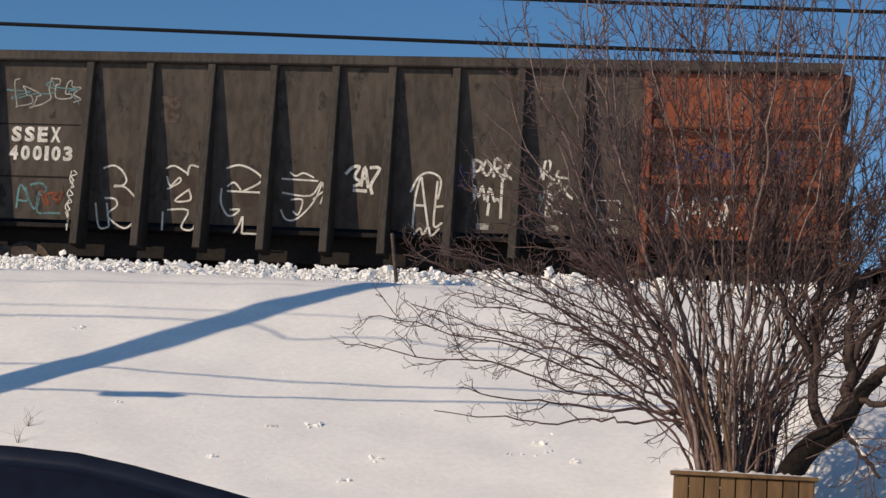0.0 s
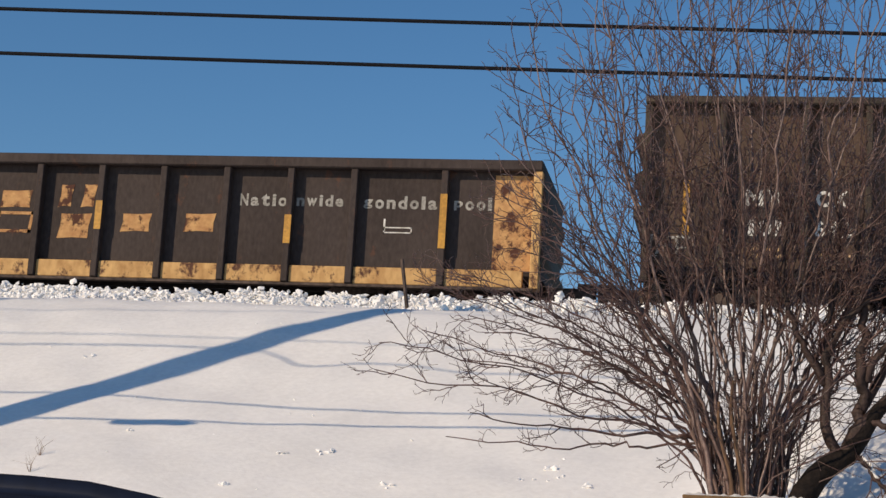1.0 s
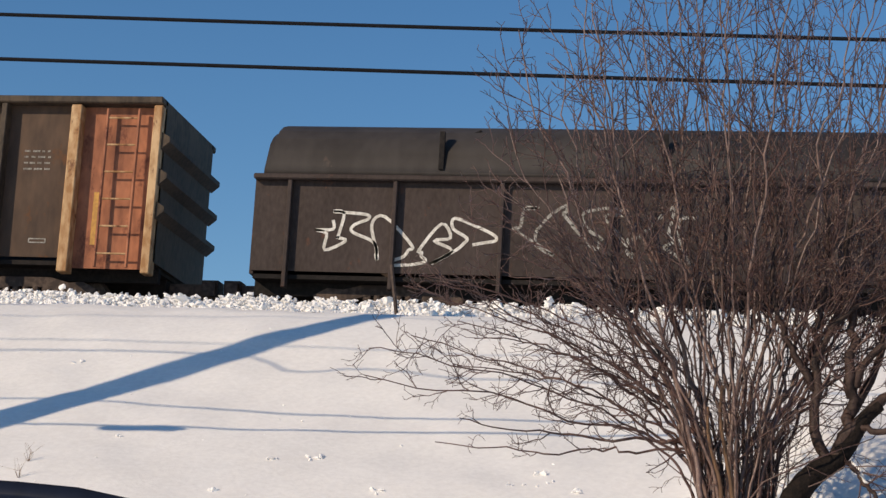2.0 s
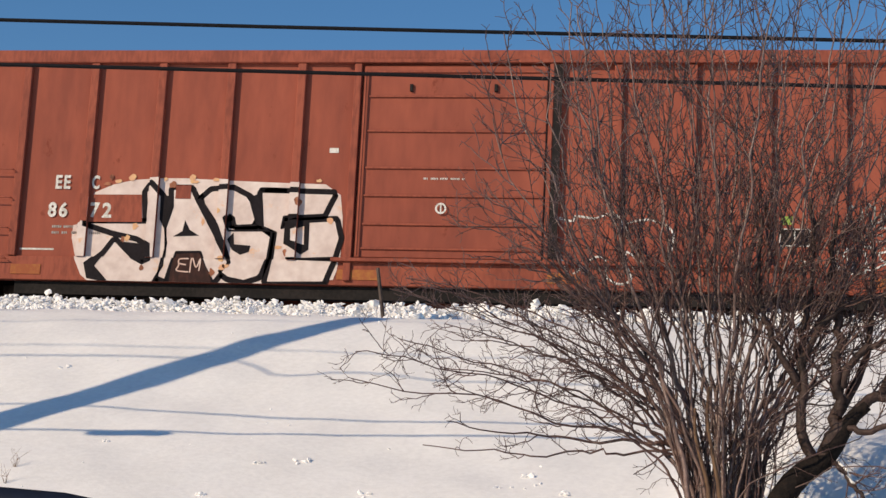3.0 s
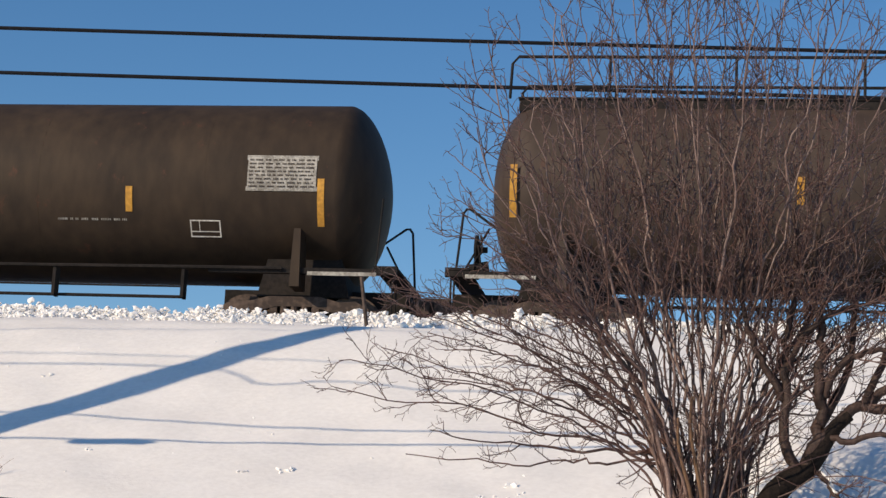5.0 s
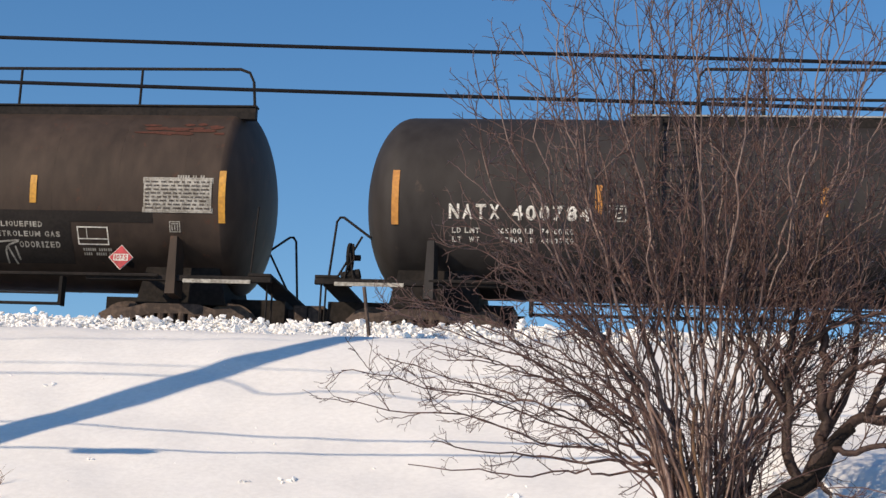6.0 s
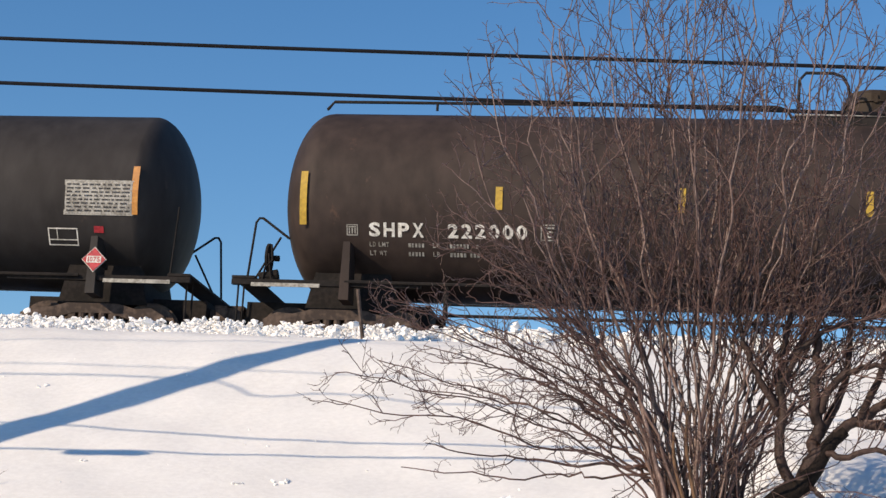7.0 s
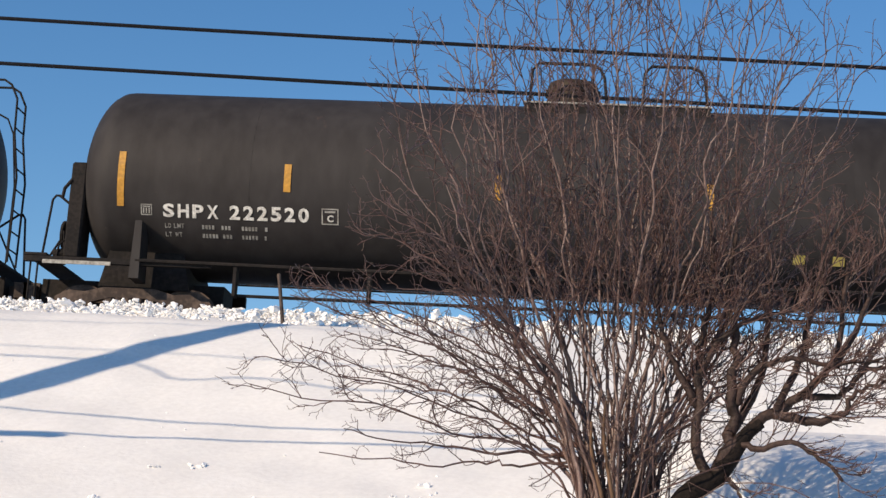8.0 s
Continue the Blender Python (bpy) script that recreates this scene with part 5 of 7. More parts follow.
bf = boxcar(54.32 + 17.51, "red oxide boxcar with blue-edged green graffiti and silver letters")
for tx, x0, x1, z0, z1 in (("EE", 1.14, 1.39, 2.34, 2.57), ("C", 2.18, 2.31, 2.34, 2.57), ("85", 1.11, 1.4, 1.95, 2.19), ("15", 2.16, 2.39, 1.95, 2.19)):
    for one in spelled(tx, x0, x1, z0, z1, 0.022):
        bx(bf, one, white_m, 0.012, "white stencilled character", "letter")
PIECE_F = {}
PIECE_F["blue"] = [(1.32, 2.03), (1.90, 2.31), (2.78, 2.47), (3.20, 2.29), (4.52, 2.40), (5.27, 2.39), (5.37, 2.28), (5.70, 2.30), (6.09, 2.46), (7.02, 2.57), (7.08, 2.29), (6.89, 1.54), (7.54, 1.54), (7.48, 0.87), (1.43, 0.84), (1.33, 1.34)]
PIECE_F["back"] = [(1.38, 1.98), (1.91, 2.19), (2.79, 2.37), (3.23, 2.20), (4.53, 2.29), (5.22, 2.31), (5.36, 2.20), (5.68, 2.22), (6.17, 2.36), (6.96, 2.49), (6.99, 2.29), (6.80, 1.49), (7.50, 1.49), (7.44, 0.87), (1.72, 0.79), (1.63, 1.35), (1.39, 1.35)]
PIECE_F["R"] = [(1.65, 2.19), (1.96, 2.21), (2.81, 2.30), (3.05, 2.20), (3.23, 1.97), (3.25, 1.78), (3.14, 1.59), (2.88, 1.48), (2.71, 1.43), (3.11, 0.90), (2.92, 0.88), (2.36, 1.36), (2.31, 0.87), (1.91, 0.87), (2.00, 1.73), (1.91, 1.71), (1.61, 1.57)]
PIECE_F["R_eye"] = [(2.43, 1.92), (2.74, 1.92), (2.80, 1.83), (2.82, 1.63), (2.41, 1.57)]
PIECE_F["E"] = [(3.38, 2.13), (4.47, 2.22), (4.31, 1.77), (3.80, 1.77), (3.74, 1.62), (4.26, 1.65), (4.28, 1.43), (3.77, 1.41), (3.71, 1.28), (4.49, 1.37), (4.46, 0.91), (3.24, 0.89)]
PIECE_F["W"] = [(4.72, 2.20), (5.17, 2.24), (5.17, 1.55), (5.37, 2.12), (5.64, 2.12), (5.73, 1.52), (5.78, 2.21), (6.19, 2.31), (6.14, 0.89), (5.60, 0.88), (5.44, 1.68), (5.16, 1.11), (5.14, 0.88), (4.61, 0.87)]
PIECE_F["W_mark"] = [(4.91, 2.02), (4.99, 2.04), (4.98, 1.67), (4.89, 1.65)]
PIECE_F["L"] = [(6.43, 2.28), (6.95, 2.34), (6.75, 1.44), (7.47, 1.44), (7.39, 0.89), (6.28, 0.87)]
PIECE_F["splash"] = [(6.81, 1.77), (7.18, 1.79), (7.24, 1.47), (6.79, 1.44)]
PIECE_F["drop"] = [(1.39, 1.33), (1.66, 1.44), (1.69, 1.07), (1.66, 0.84), (1.47, 1.07)]
PIECE_F["chip"] = [(5.16, 0.88), (5.34, 0.88), (5.27, 1.15), (5.21, 1.15)]
SILVER = {}
SILVER["K"] = [(7.94, 2.13), (8.33, 2.18), (8.30, 2.02), (8.58, 2.06), (8.57, 1.93), (8.39, 1.76), (8.43, 1.65), (8.82, 1.19), (8.55, 1.34), (8.32, 1.49), (8.11, 1.63), (8.01, 1.39), (7.76, 1.18), (7.83, 1.53), (7.90, 1.80)]
SILVER["A"] = [(9.11, 2.01), (9.26, 2.12), (9.52, 1.98), (9.77, 1.28), (9.55, 1.32), (9.35, 1.36), (9.14, 1.30), (8.78, 1.19), (8.83, 1.40), (8.98, 1.82)]
SILVER["S"] = [(9.85, 2.06), (10.13, 2.24), (10.26, 2.25), (10.37, 2.12), (10.65, 1.99), (10.51, 1.89), (10.27, 1.92), (10.43, 1.83), (10.65, 1.69), (10.61, 1.52), (10.23, 1.37), (10.10, 1.28), (9.83, 1.24), (9.83, 1.51), (9.87, 1.71), (10.16, 1.72), (10.08, 1.82), (9.89, 1.94)]
SILVER["E"] = [(10.67, 1.99), (10.94, 2.25), (11.14, 2.26), (11.35, 2.06), (11.35, 1.88), (10.98, 1.99), (10.93, 1.89), (11.10, 1.78), (11.33, 1.78), (11.38, 1.53), (11.11, 1.41), (10.87, 1.26), (10.63, 1.41), (10.71, 1.63), (10.89, 1.72), (10.70, 1.87)]
SILVER["R"] = [(11.54, 2.07), (11.87, 2.13), (11.89, 1.97), (12.01, 1.95), (12.00, 1.81), (11.88, 1.70), (12.16, 1.45), (12.40, 1.25), (12.13, 1.24), (11.88, 1.53), (11.71, 1.59), (11.59, 1.44), (11.38, 1.32), (11.33, 1.44), (11.47, 1.71)]
bx(bf, filled(PIECE_F["blue"]), spray_blue_m, 0.0, "sky blue border of the piece")
bx(bf, filled(PIECE_F["back"]), spray_black_m, 0.003, "black shading behind the letters")
for k in "REWL":
    bx(bf, filled(PIECE_F[k]), fade_m, 0.006, "sprayed letter fading from charcoal to olive green")
    bx(bf, rim_line(PIECE_F[k], 0.026), white_m, 0.009, "thin white outline")
for k in ("R_eye", "W_mark"):
    bx(bf, filled(PIECE_F[k]), spray_black_m, 0.010, "black inner space of a letter")
bx(bf, rim_line(PIECE_F["R_eye"], 0.022), white_m, 0.013, "thin white outline")
for k in ("splash", "drop", "chip"):
    bx(bf, filled(PIECE_F[k], 1), spray_blue_m, 0.005, "sky blue sprayed patch")
bx(bf, ribbon([[(6.98, 1.5), (7.05, 1.66), (7.12, 1.52), (7.2, 1.68), (7.26, 1.5)]], 0.02), white_m, 0.009, "small white tag")
for k in SILVER:
    bx(bf, rim_line(SILVER[k], 0.085), spray_black_m, 0.0025, "black edge of a silver letter")
for k in SILVER:
    bx(bf, filled(SILVER[k]), silver_m, 0.006, "silver sprayed letter")
for k in range(9):
    bx(bf, blob(7.9 + k * 0.55, 1.5 + 0.5 * ((k * 7) % 3) / 2, 0.1, 0.12, k), salmon_m, 0.001, "faint orange overspray", "paint_speck")
bx(bf, ribbon(scrawl(71, 7.0, 7.7, 1.95, 2.2, 5, 3), 0.02), spray_black_m, 0.002, "thin dark tag")
part("door_bar", slab(6.35, 8.95, -0.045, -0.02, 2.38, 2.55, 0.01), oxide_rib_m, bf)
for x in (7.6, 8.1, 8.35):
    part("door_bracket", slab(x, x + 0.06, -0.065, -0.046, 2.38, 2.55), oxide_rib_m, bf)
for cx, cz in ((1.1, 1.2), (1.25, 1.05), (7.15, 2.0), (7.3, 1.7)):
    bx(bf, ribbon([[(cx - 0.05, cz), (cx + 0.05, cz)]], 0.12), spray_blue_m, 0.002, name="paint_dot")

# tank cars
ZC, RT = 2.80, 1.55


def shell(bm, first, length, r, head, rear, seg=48):
    rings = []
    turns = [math.pi / 2 * k / 14 for k in range(1, 15)]
    xs = [(head * (1 - math.cos(a)), math.sin(a)) for a in turns]
    tight = [(rear * (1 - math.cos(a) ** 1.15), math.sin(a) ** 1.12) for a in turns]
    prof = [(first + x, q) for x, q in xs] + [(length - x, q) for x, q in reversed(tight)]
    for x, s in prof:
        rings.append([bm.verts.new((x, YC + r * s * math.cos(a), ZC + r * s * math.sin(a))) for a in (2 * math.pi * k / seg for k in range(seg))])
    for a, b in zip(rings, rings[1:]):
        for k in range(seg):
            bm.faces.new((a[k], a[(k + 1) % seg], b[(k + 1) % seg], b[k]))
    for ring, x, rev in ((rings[0], first, False), (rings[-1], length, True)):
        c = bm.verts.new((x, YC, ZC))
        for k in range(seg):
            bm.faces.new((c, ring[(k + 1) % seg], ring[k]))
    bmesh.ops.recalc_face_normals(bm, faces=bm.faces[:])
    return bm


def loop_rail(root, pts, r=0.022):
    bm = bmesh.new()
    tube(bm, pts, r, 6)
    part("handrail", bm, black_m, root)


def wrap(root, bm, mat, name="lettering", label="", lift=0.012):
    return part(name, round_shell(bm, ZC, YC, RT, lift), mat, root, label)


def arc(x, a0, a1, r, n=10):
    """Points round the shell on the near side; angles from straight up."""
    return [(x, YC - r * math.sin(radians(a0 + (a1 - a0) * k / n)), ZC + r * math.cos(radians(a0 + (a1 - a0) * k / n))) for k in range(n + 1)]


def tank_car(u0, L, label, mat, stripes, dome, ladder=None, platform=None, top_rail=None, saddle=1.4, plac=None, data=None, boxes=(), side_rail=True, low_rail=None, diamond=None, seams=6, stripe=None, card=None, rear=0.66):
    root = root_of("tank_car", u0, label, "tank car")
    part("shell", shell(bmesh.new(), 0.13, L, RT, 0.72, rear), mat, root, "", True)
    # weld seams
    for x in [k * L / seams for k in range(1, seams)]:
        bm = bmesh.new()
        tube(bm, [(x, YC - (RT + 0.0) * math.cos(a), ZC + RT * math.sin(a)) for a in (2 * math.pi * k / 40 for k in range(41))], 0.004, 4, False)
        part("weld_seam", bm, mat, root)
    for x in (saddle, L - saddle + 0.21):
        bm = bmesh.new()
        plate(bm, ((x - 0.08, 0.95), (x - 0.055, 1.88), (x + 0.055, 1.88), (x + 0.08, 0.95)), 0.04, 0.5)
        part("saddle_plate", bm, mat, root)
        bm = plate(bmesh.new(), ((x - 0.75, 0.9), (x - 0.6, 1.55), (x + 0.6, 1.55), (x + 0.75, 0.9)), 0.7, 2.4)
        part("saddle", bm, black_m, root)
    for x0, x1 in ((-0.42, 2.6), (L - 2.6, L + 0.42)):
        bm = bmesh.new()
        box(bm, x0, x1, 0.1, 0.2, 1.17, 1.26)
        box(bm, x0, x1, 2.9, 3.0, 1.08, 1.26)
        box(bm, x0, x1, YC - 0.35, YC + 0.35, 0.72, 1.1)
        part("stub_sill", bm, black_m, root)
    for s, x in ((-1, 0), (1, L)):
        a, b = sorted((x + s * 0.05, x + s * 0.42))
        part("end_platform", slab(a, b, 0.1, 3.0, 1.27, 1.31), black_m, root)
        part("edge_strip", slab(*sorted((x + s * 0.1, x - s * 1.0)), 0.085, 0.097, 1.14, 1.2), grey_m, root, "light grey lettered strip")
        yy = 0.8 if s < 0 else 2.3
        loop_rail(root, [(x + s * 0.36, yy, 1.29), (x + s * 0.27, yy, 2.34), (x + s * 0.22, yy, 2.41), (x + s * 0.16, yy, 2.41), (x - s * 0.30, yy, 2.08)], 0.022)
        loop_rail(root, [(x + s * 0.28, yy, 1.29), (x - s * 0.16, yy, 2.10)], 0.020)
        if s > 0:
            loop_rail(root, [(x + 0.08, 0.14, 1.28), (x + 0.14, 0.14, 2.4)], 0.016)
        for yy in (0.25, 0.6):
            loop_rail(root, [(x + s * 0.34, yy, 1.28), (x + s * 0.34, yy, 0.5)], 0.018)
    bm = bmesh.new()
    tube(bm, [(-0.07, 0.95, 1.78), (-0.03, 0.95, 1.78)], 0.24, 18)
    tube(bm, [(-0.03, 0.95, 1.78), (0.12, 0.95, 1.78)], 0.05, 8)
    part("brake_wheel", bm, black_m, root)
    part("brake_post", tube(bmesh.new(), [(-0.02, 0.95, 1.3), (-0.02, 0.95, 1.85)], 0.03, 6), black_m, root)
    part("hose", tube(bmesh.new(), [(-0.06, 0.6, 1.3), (-0.02, 0.6, 1.55), (0.08, 0.65, 1.68), (0.04, 0.7, 1.95)], 0.018, 6), black_m, root)
    part("hose", tube(bmesh.new(), [(0.12, 0.55, 1.3), (0.06, 0.6, 1.52), (0.0, 0.7, 1.8)], 0.016, 6), black_m, root)
    part("brake_cylinder", tube(bmesh.new(), [(-0.12, 0.7, 1.40), (0.18, 0.7, 1.46)], 0.09, 10), black_m, root)
    if side_rail:
        loop_rail(root, [(saddle, 0.06, 1.24), (L / 3, 0.06, 1.22), (L * 2 / 3, 0.06, 1.22), (L - saddle, 0.06, 1.24)], 0.028)
    # low step rail below the belly, with hangers
    a, b = low_rail or (3.0, L - 3.0)
    for yy in (0.25, 2.85):
        loop_rail(root, [(a, yy, 0.78), (b, yy, 0.78)], 0.026)
        loop_rail(root, [(a, yy, 0.95), (b, yy, 0.95)], 0.016)
    n = int((b - a) / 2.0)
    for k in range(n + 1):
        x = a + (b - a) * k / n
        part("hanger", slab(x - 0.025, x + 0.025, 0.07, 0.27, 0.74, 1.21), black_m, root)
    if L < 17:
        bm = bmesh.new()
        tube(bm, [(L / 2, YC, 1.4), (L / 2, YC, 0.95)], 0.28, 14)
        box(bm, L / 2 - 0.6, L / 2 + 0.6, YC - 0.4, YC + 0.4, 1.15, 1.4)
        part("bottom_outlet", bm, black_m, root)
    # dome
    dx, dr, dh = dome
    bm = bmesh.new()
    tube(bm, [(dx, YC, ZC + RT - 0.1), (dx, YC, ZC + RT + dh - 0.06), (dx, YC, ZC + RT + dh)], [dr, dr, dr * 0.93], 20)
    tube(bm, [(dx, YC, ZC + RT + dh * 0.55), (dx, YC, ZC + RT + dh * 0.62)], dr + 0.03, 20)
    for k in range(8):
        a_ = k * math.pi / 4
        box(bm, dx + dr * math.cos(a_) - 0.03, dx + dr * math.cos(a_) + 0.03, YC + dr * math.sin(a_) - 0.03, YC + dr * math.sin(a_) + 0.03, ZC + RT + dh * 0.5, ZC + RT + dh * 0.8)
    part("dome", bm, tank_brown_m, root, "rusty brown protective dome")
    if platform:
        p0, p1, h = platform
        for yy in (YC - 0.75,):
            part("walkway", slab(p0, p1, yy - 0.18, yy, ZC + RT - 0.14, ZC + RT - 0.115), black_m if p1 > L - 2 else grey_m, root, "worn grating walkway")
            part("walkway_fascia", slab(p0 + 0.02, p1 - 0.02, yy - 0.15, yy - 0.01, ZC + RT - 0.34, ZC + RT - 0.145), black_m, root)
    if top_rail:
        for (p0, p1, h, posts) in top_rail:
            z0 = ZC + RT - (0.16 if p1 > L - 2 else 0.1)
            for yy in ((YC - 0.8, YC + 0.8) if p1 - p0 > 3 and p1 < L - 2 and h > 0.3 else (YC - 0.8,)):
                pts = [(p0, yy, z0), (p0 + 0.02, yy, z0 + h - 0.12), (p0 + 0.12, yy, z0 + h), (p1 - 0.26, yy, z0 + h), (p1 - 0.10, yy, z0 + h - 0.06), (p1 - 0.02, yy, z0 + h - 0.22), (p1 + 0.03, yy, z0)]
                loop_rail(root, pts, 0.026)
                for x in posts:
                    loop_rail(root, [(x, yy, z0), (x, yy, z0 + h)], 0.024)
    if ladder:
        l0, l1 = ladder
        for x in (l0, l1):
            bm = bmesh.new()
            tube(bm, arc(x, 15, 115, RT + 0.09, 16) + [(x, 0.1, 0.8)], 0.028, 6)
            part("ladder_stile", bm, black_m, root)
        for k in range(9):
            p = arc(0, 20 + 9.5 * k, 20, RT + 0.09, 1)[0]
            bm = bmesh.new()
            tube(bm, [(l0, p[1], p[2]), (l1, p[1], p[2])], 0.014, 6)
            part("ladder_rung", bm, black_m, root)
        h0 = l0 - 0.46
        loop_rail(root, [(h0, YC - 0.9, ZC + RT - 0.1), (h0, YC - 0.95, ZC + RT + 0.55), (h0 + 0.05, YC - 0.95, ZC + RT + 0.61), (h0 + 0.26, YC - 0.95, ZC + RT + 0.61), (h0 + 0.33, YC - 0.95, ZC + RT + 0.53), (h0 + 0.32, YC - 0.9, ZC + RT - 0.1)])
    for x, z0, z1 in stripes:
        bm = bmesh.new()
        for k in range(4):
            add_to(bm, panel(x - 0.055, x + 0.055, z0 + (z1 - z0) * k / 4, z0 + (z1 - z0) * (k + 1) / 4))
        wrap(root, bm, stripe or stripe_m, "reflector", "reflective stripe")
    if plac:
        x, z = plac
        bm = bmesh.new()
        for k in range(4):
            add_to(bm, panel(x, x + 0.78, z + 0.0725 * k, z + 0.0725 * (k + 1)))
        bmesh.ops.remove_doubles(bm, verts=bm.verts[:], dist=0.001)
        wrap(root, bm, card or placard_m, "placard", "yellow emergency placard with dark print")
        wrap(root, tiny_lines(x + 0.05, x + 0.74, (z + 0.05,), 0.06, 7), black_m, "placard_print", lift=0.018)
        wrap(root, tiny_lines(x + 0.05, x + 0.74, (z + 0.18, z + 0.235), 0.016, 8), black_m, "placard_print", lift=0.018)
    if data:
        x, z = data
        bm = bmesh.new()
        for k in range(9):
            add_to(bm, panel(x - 0.01, x + 1.11, z - 0.01 + 0.06 * k, z + 0.05 + 0.06 * k))
        bmesh.ops.remove_doubles(bm, verts=bm.verts[:], dist=0.001)
        wrap(root, bm, grey_m, "data_panel", "grey stencilled data panel")
        bm = tiny_lines(x + 0.02, x + 1.08, [z + 0.03 + 0.062 * k for k in range(8)], 0.028, 9)
        tagged(wrap(root, bm, mat, "data_rows", "rows of dark print", 0.018), kind="stuff")
        wrap(root, border(x - 0.03, x + 1.13, z - 0.03, z + 0.55, 0.018), grey_m, "data_panel")
    for x, z, w_, h_ in boxes:
        wrap(root, border(x, x + w_, z, z + h_, 0.02, ((x + w_ * 0.3, x + w_ * 0.32, z + h_ * 0.3, z + h_), (x, x + w_, z + h_ * 0.3, z + h_ * 0.36)) if w_ > 0.4 else ((x + 0.05, x + 0.22, z + 0.19, z + 0.22),)), grey_m if w_ < 0.4 else white_m, "stencil")
        if w_ < 0.4:
            wrap(root, letters("C", x + 0.09, x + 0.19, z + 0.045, z + 0.155, 0.02), white_m, label="white stencilled letter")
    if diamond:
        x, z = diamond
        bm = plate(bmesh.new(), ((x - 0.19, z), (x, z - 0.19), (x + 0.19, z), (x, z + 0.19)), -0.03, -0.02)
        pl = part("hazard_placard", bm, red_m, root, "red diamond hazard placard")
        bm = letters("1075", x - 0.10, x + 0.10, z - 0.04, z + 0.04, 0.012)
        bmesh.ops.translate(bm, vec=(0, -0.037 - max(v.co.y for v in bm.verts), 0), verts=bm.verts[:])
        part("number", bm, red_m, pl, "red placard number")
        part("number_panel", slab(x - 0.12, x + 0.12, -0.034, -0.031, z - 0.055, z + 0.055), white_m, pl, "white band")
        part("rim", plate(bmesh.new(), ((x - 0.205, z), (x, z - 0.205), (x + 0.205, z), (x, z + 0.205)), -0.019, -0.012), white_m, pl)
        part("placard_holder", slab(x - 0.03, x + 0.03, -0.01, 0.6, z - 0.04, z + 0.04), black_m, root)
    running_gear(root, L, 1.25, 0.8)
    return root


def marks(root, rows, mat=None):
    for tx, x0, x1, z0, z1 in rows:
        for one in spelled(tx, x0, x1, z0, z1, 0.022):
            wrap(root, one, mat or white_m, "letter", "white stencilled character")


ZC, RT = 2.76, 1.51
tg = tank_car(89.1, 16.6, "brown-black tank car with white reporting marks and white tags", tank_brown_m, [(1.05, 1.88, 2.78), (4.68, 2.09, 2.54), (6.62, 2.09, 2.55), (10.2, 2.1, 2.55), (12.6, 2.1, 2.52), (15.74, 1.9, 2.68)], (9.0, 0.32, 0.60), (7.62, 8.06), (7.5, 9.5, 0), [(8.12, 9.45, 0.74, ()), (7.85, 8.2, 0.22, ())], plac=(9.53, 1.64), data=(14.55, 2.5), boxes=((4.32, 2.11, 0.28, 0.27), (13.6, 1.7, 0.5, 0.28)), card=placard_amber_m)
marks(tg, (("NATX", 1.77, 2.49, 2.12, 2.35), ("39478", 2.75, 3.65, 2.12, 2.36)))
def weights(root, rows, mat):
    for tx, x0, x1, z0 in rows:
        wrap(root, letters(tx, x0, x1, z0, z0 + 0.075, 0.01), mat, "small_print", "small stencilled weights")


def old_stencil(root, x, z):
    """A faded square stencil."""
    bm = border(x, x + 0.18, z, z + 0.18, 0.016)
    for k in range(3):
        add_to(bm, panel(x + 0.035 + 0.045 * k, x + 0.055 + 0.045 * k, z + 0.03, z + 0.12))
    add_to(bm, panel(x + 0.03, x + 0.15, z + 0.13, z + 0.15))
    wrap(root, bm, grey_m, "stencil", "faded square stencil")


weights(tg, (("LD LMT", 1.81, 2.07, 1.945), ("187600 LB", 2.32, 2.83, 1.945), ("LT WT", 1.81, 2.04, 1.81), ("85400 LB", 2.38, 2.83, 1.81)), white_m)
wrap(tg, tiny_lines(3.0, 3.5, (1.945, 1.81), 0.065, 3), white_m, "small_print")
old_stencil(tg, 1.30, 2.22)
TAG_G2 = [[(4.77, 1.63), (5.05, 1.70), (4.83, 1.43), (4.80, 1.56), (5.12, 1.43)], [(4.90, 1.69), (5.08, 1.43)], [(5.09, 1.67), (5.21, 1.43), (5.28, 1.70), (5.36, 1.43)], [(5.29, 1.58), (5.51, 1.70), (5.45, 1.39), (5.58, 1.54)], [(5.58, 1.44), (5.65, 1.74), (5.75, 1.71), (5.83, 1.36)]]
TAG_G = [[(8.40, 2.30), (8.22, 2.22), (8.26, 1.97), (8.51, 1.82), (8.42, 1.66), (8.24, 1.71), (8.15, 1.88), (8.41, 1.89)], [(8.56, 1.68), (8.67, 2.05), (8.79, 1.76), (8.62, 1.79)], [(8.62, 2.32), (8.77, 2.00), (8.93, 1.69)], [(8.92, 2.12), (8.91, 1.87), (9.07, 1.74)], [(8.76, 2.11), (9.17, 2.17), (9.01, 1.87), (9.08, 1.51)], [(8.87, 1.76), (9.07, 1.56), (9.13, 1.40)]]
for s_ in TAG_G2:
    wrap(tg, ribbon([s_], 0.022), grey_m, "graffiti", "white sprayed tag")
for s_ in TAG_G:
    wrap(tg, ribbon([s_], 0.03), white_m, "graffiti", "white sprayed tag")
wrap(tg, tiny_lines(11.4, 12.6, (1.95,), 0.035, 61), grey_m, "small_print")
bm = bmesh.new()
tube(bm, [(6.79, YC, ZC + RT - 0.05), (6.79, YC, ZC + RT + 0.2), (6.79, YC, ZC + RT + 0.22), (6.79, YC, ZC + RT + 0.36)], [0.09, 0.09, 0.14, 0.12], 12)
part("relief_valve", bm, black_m, tg)
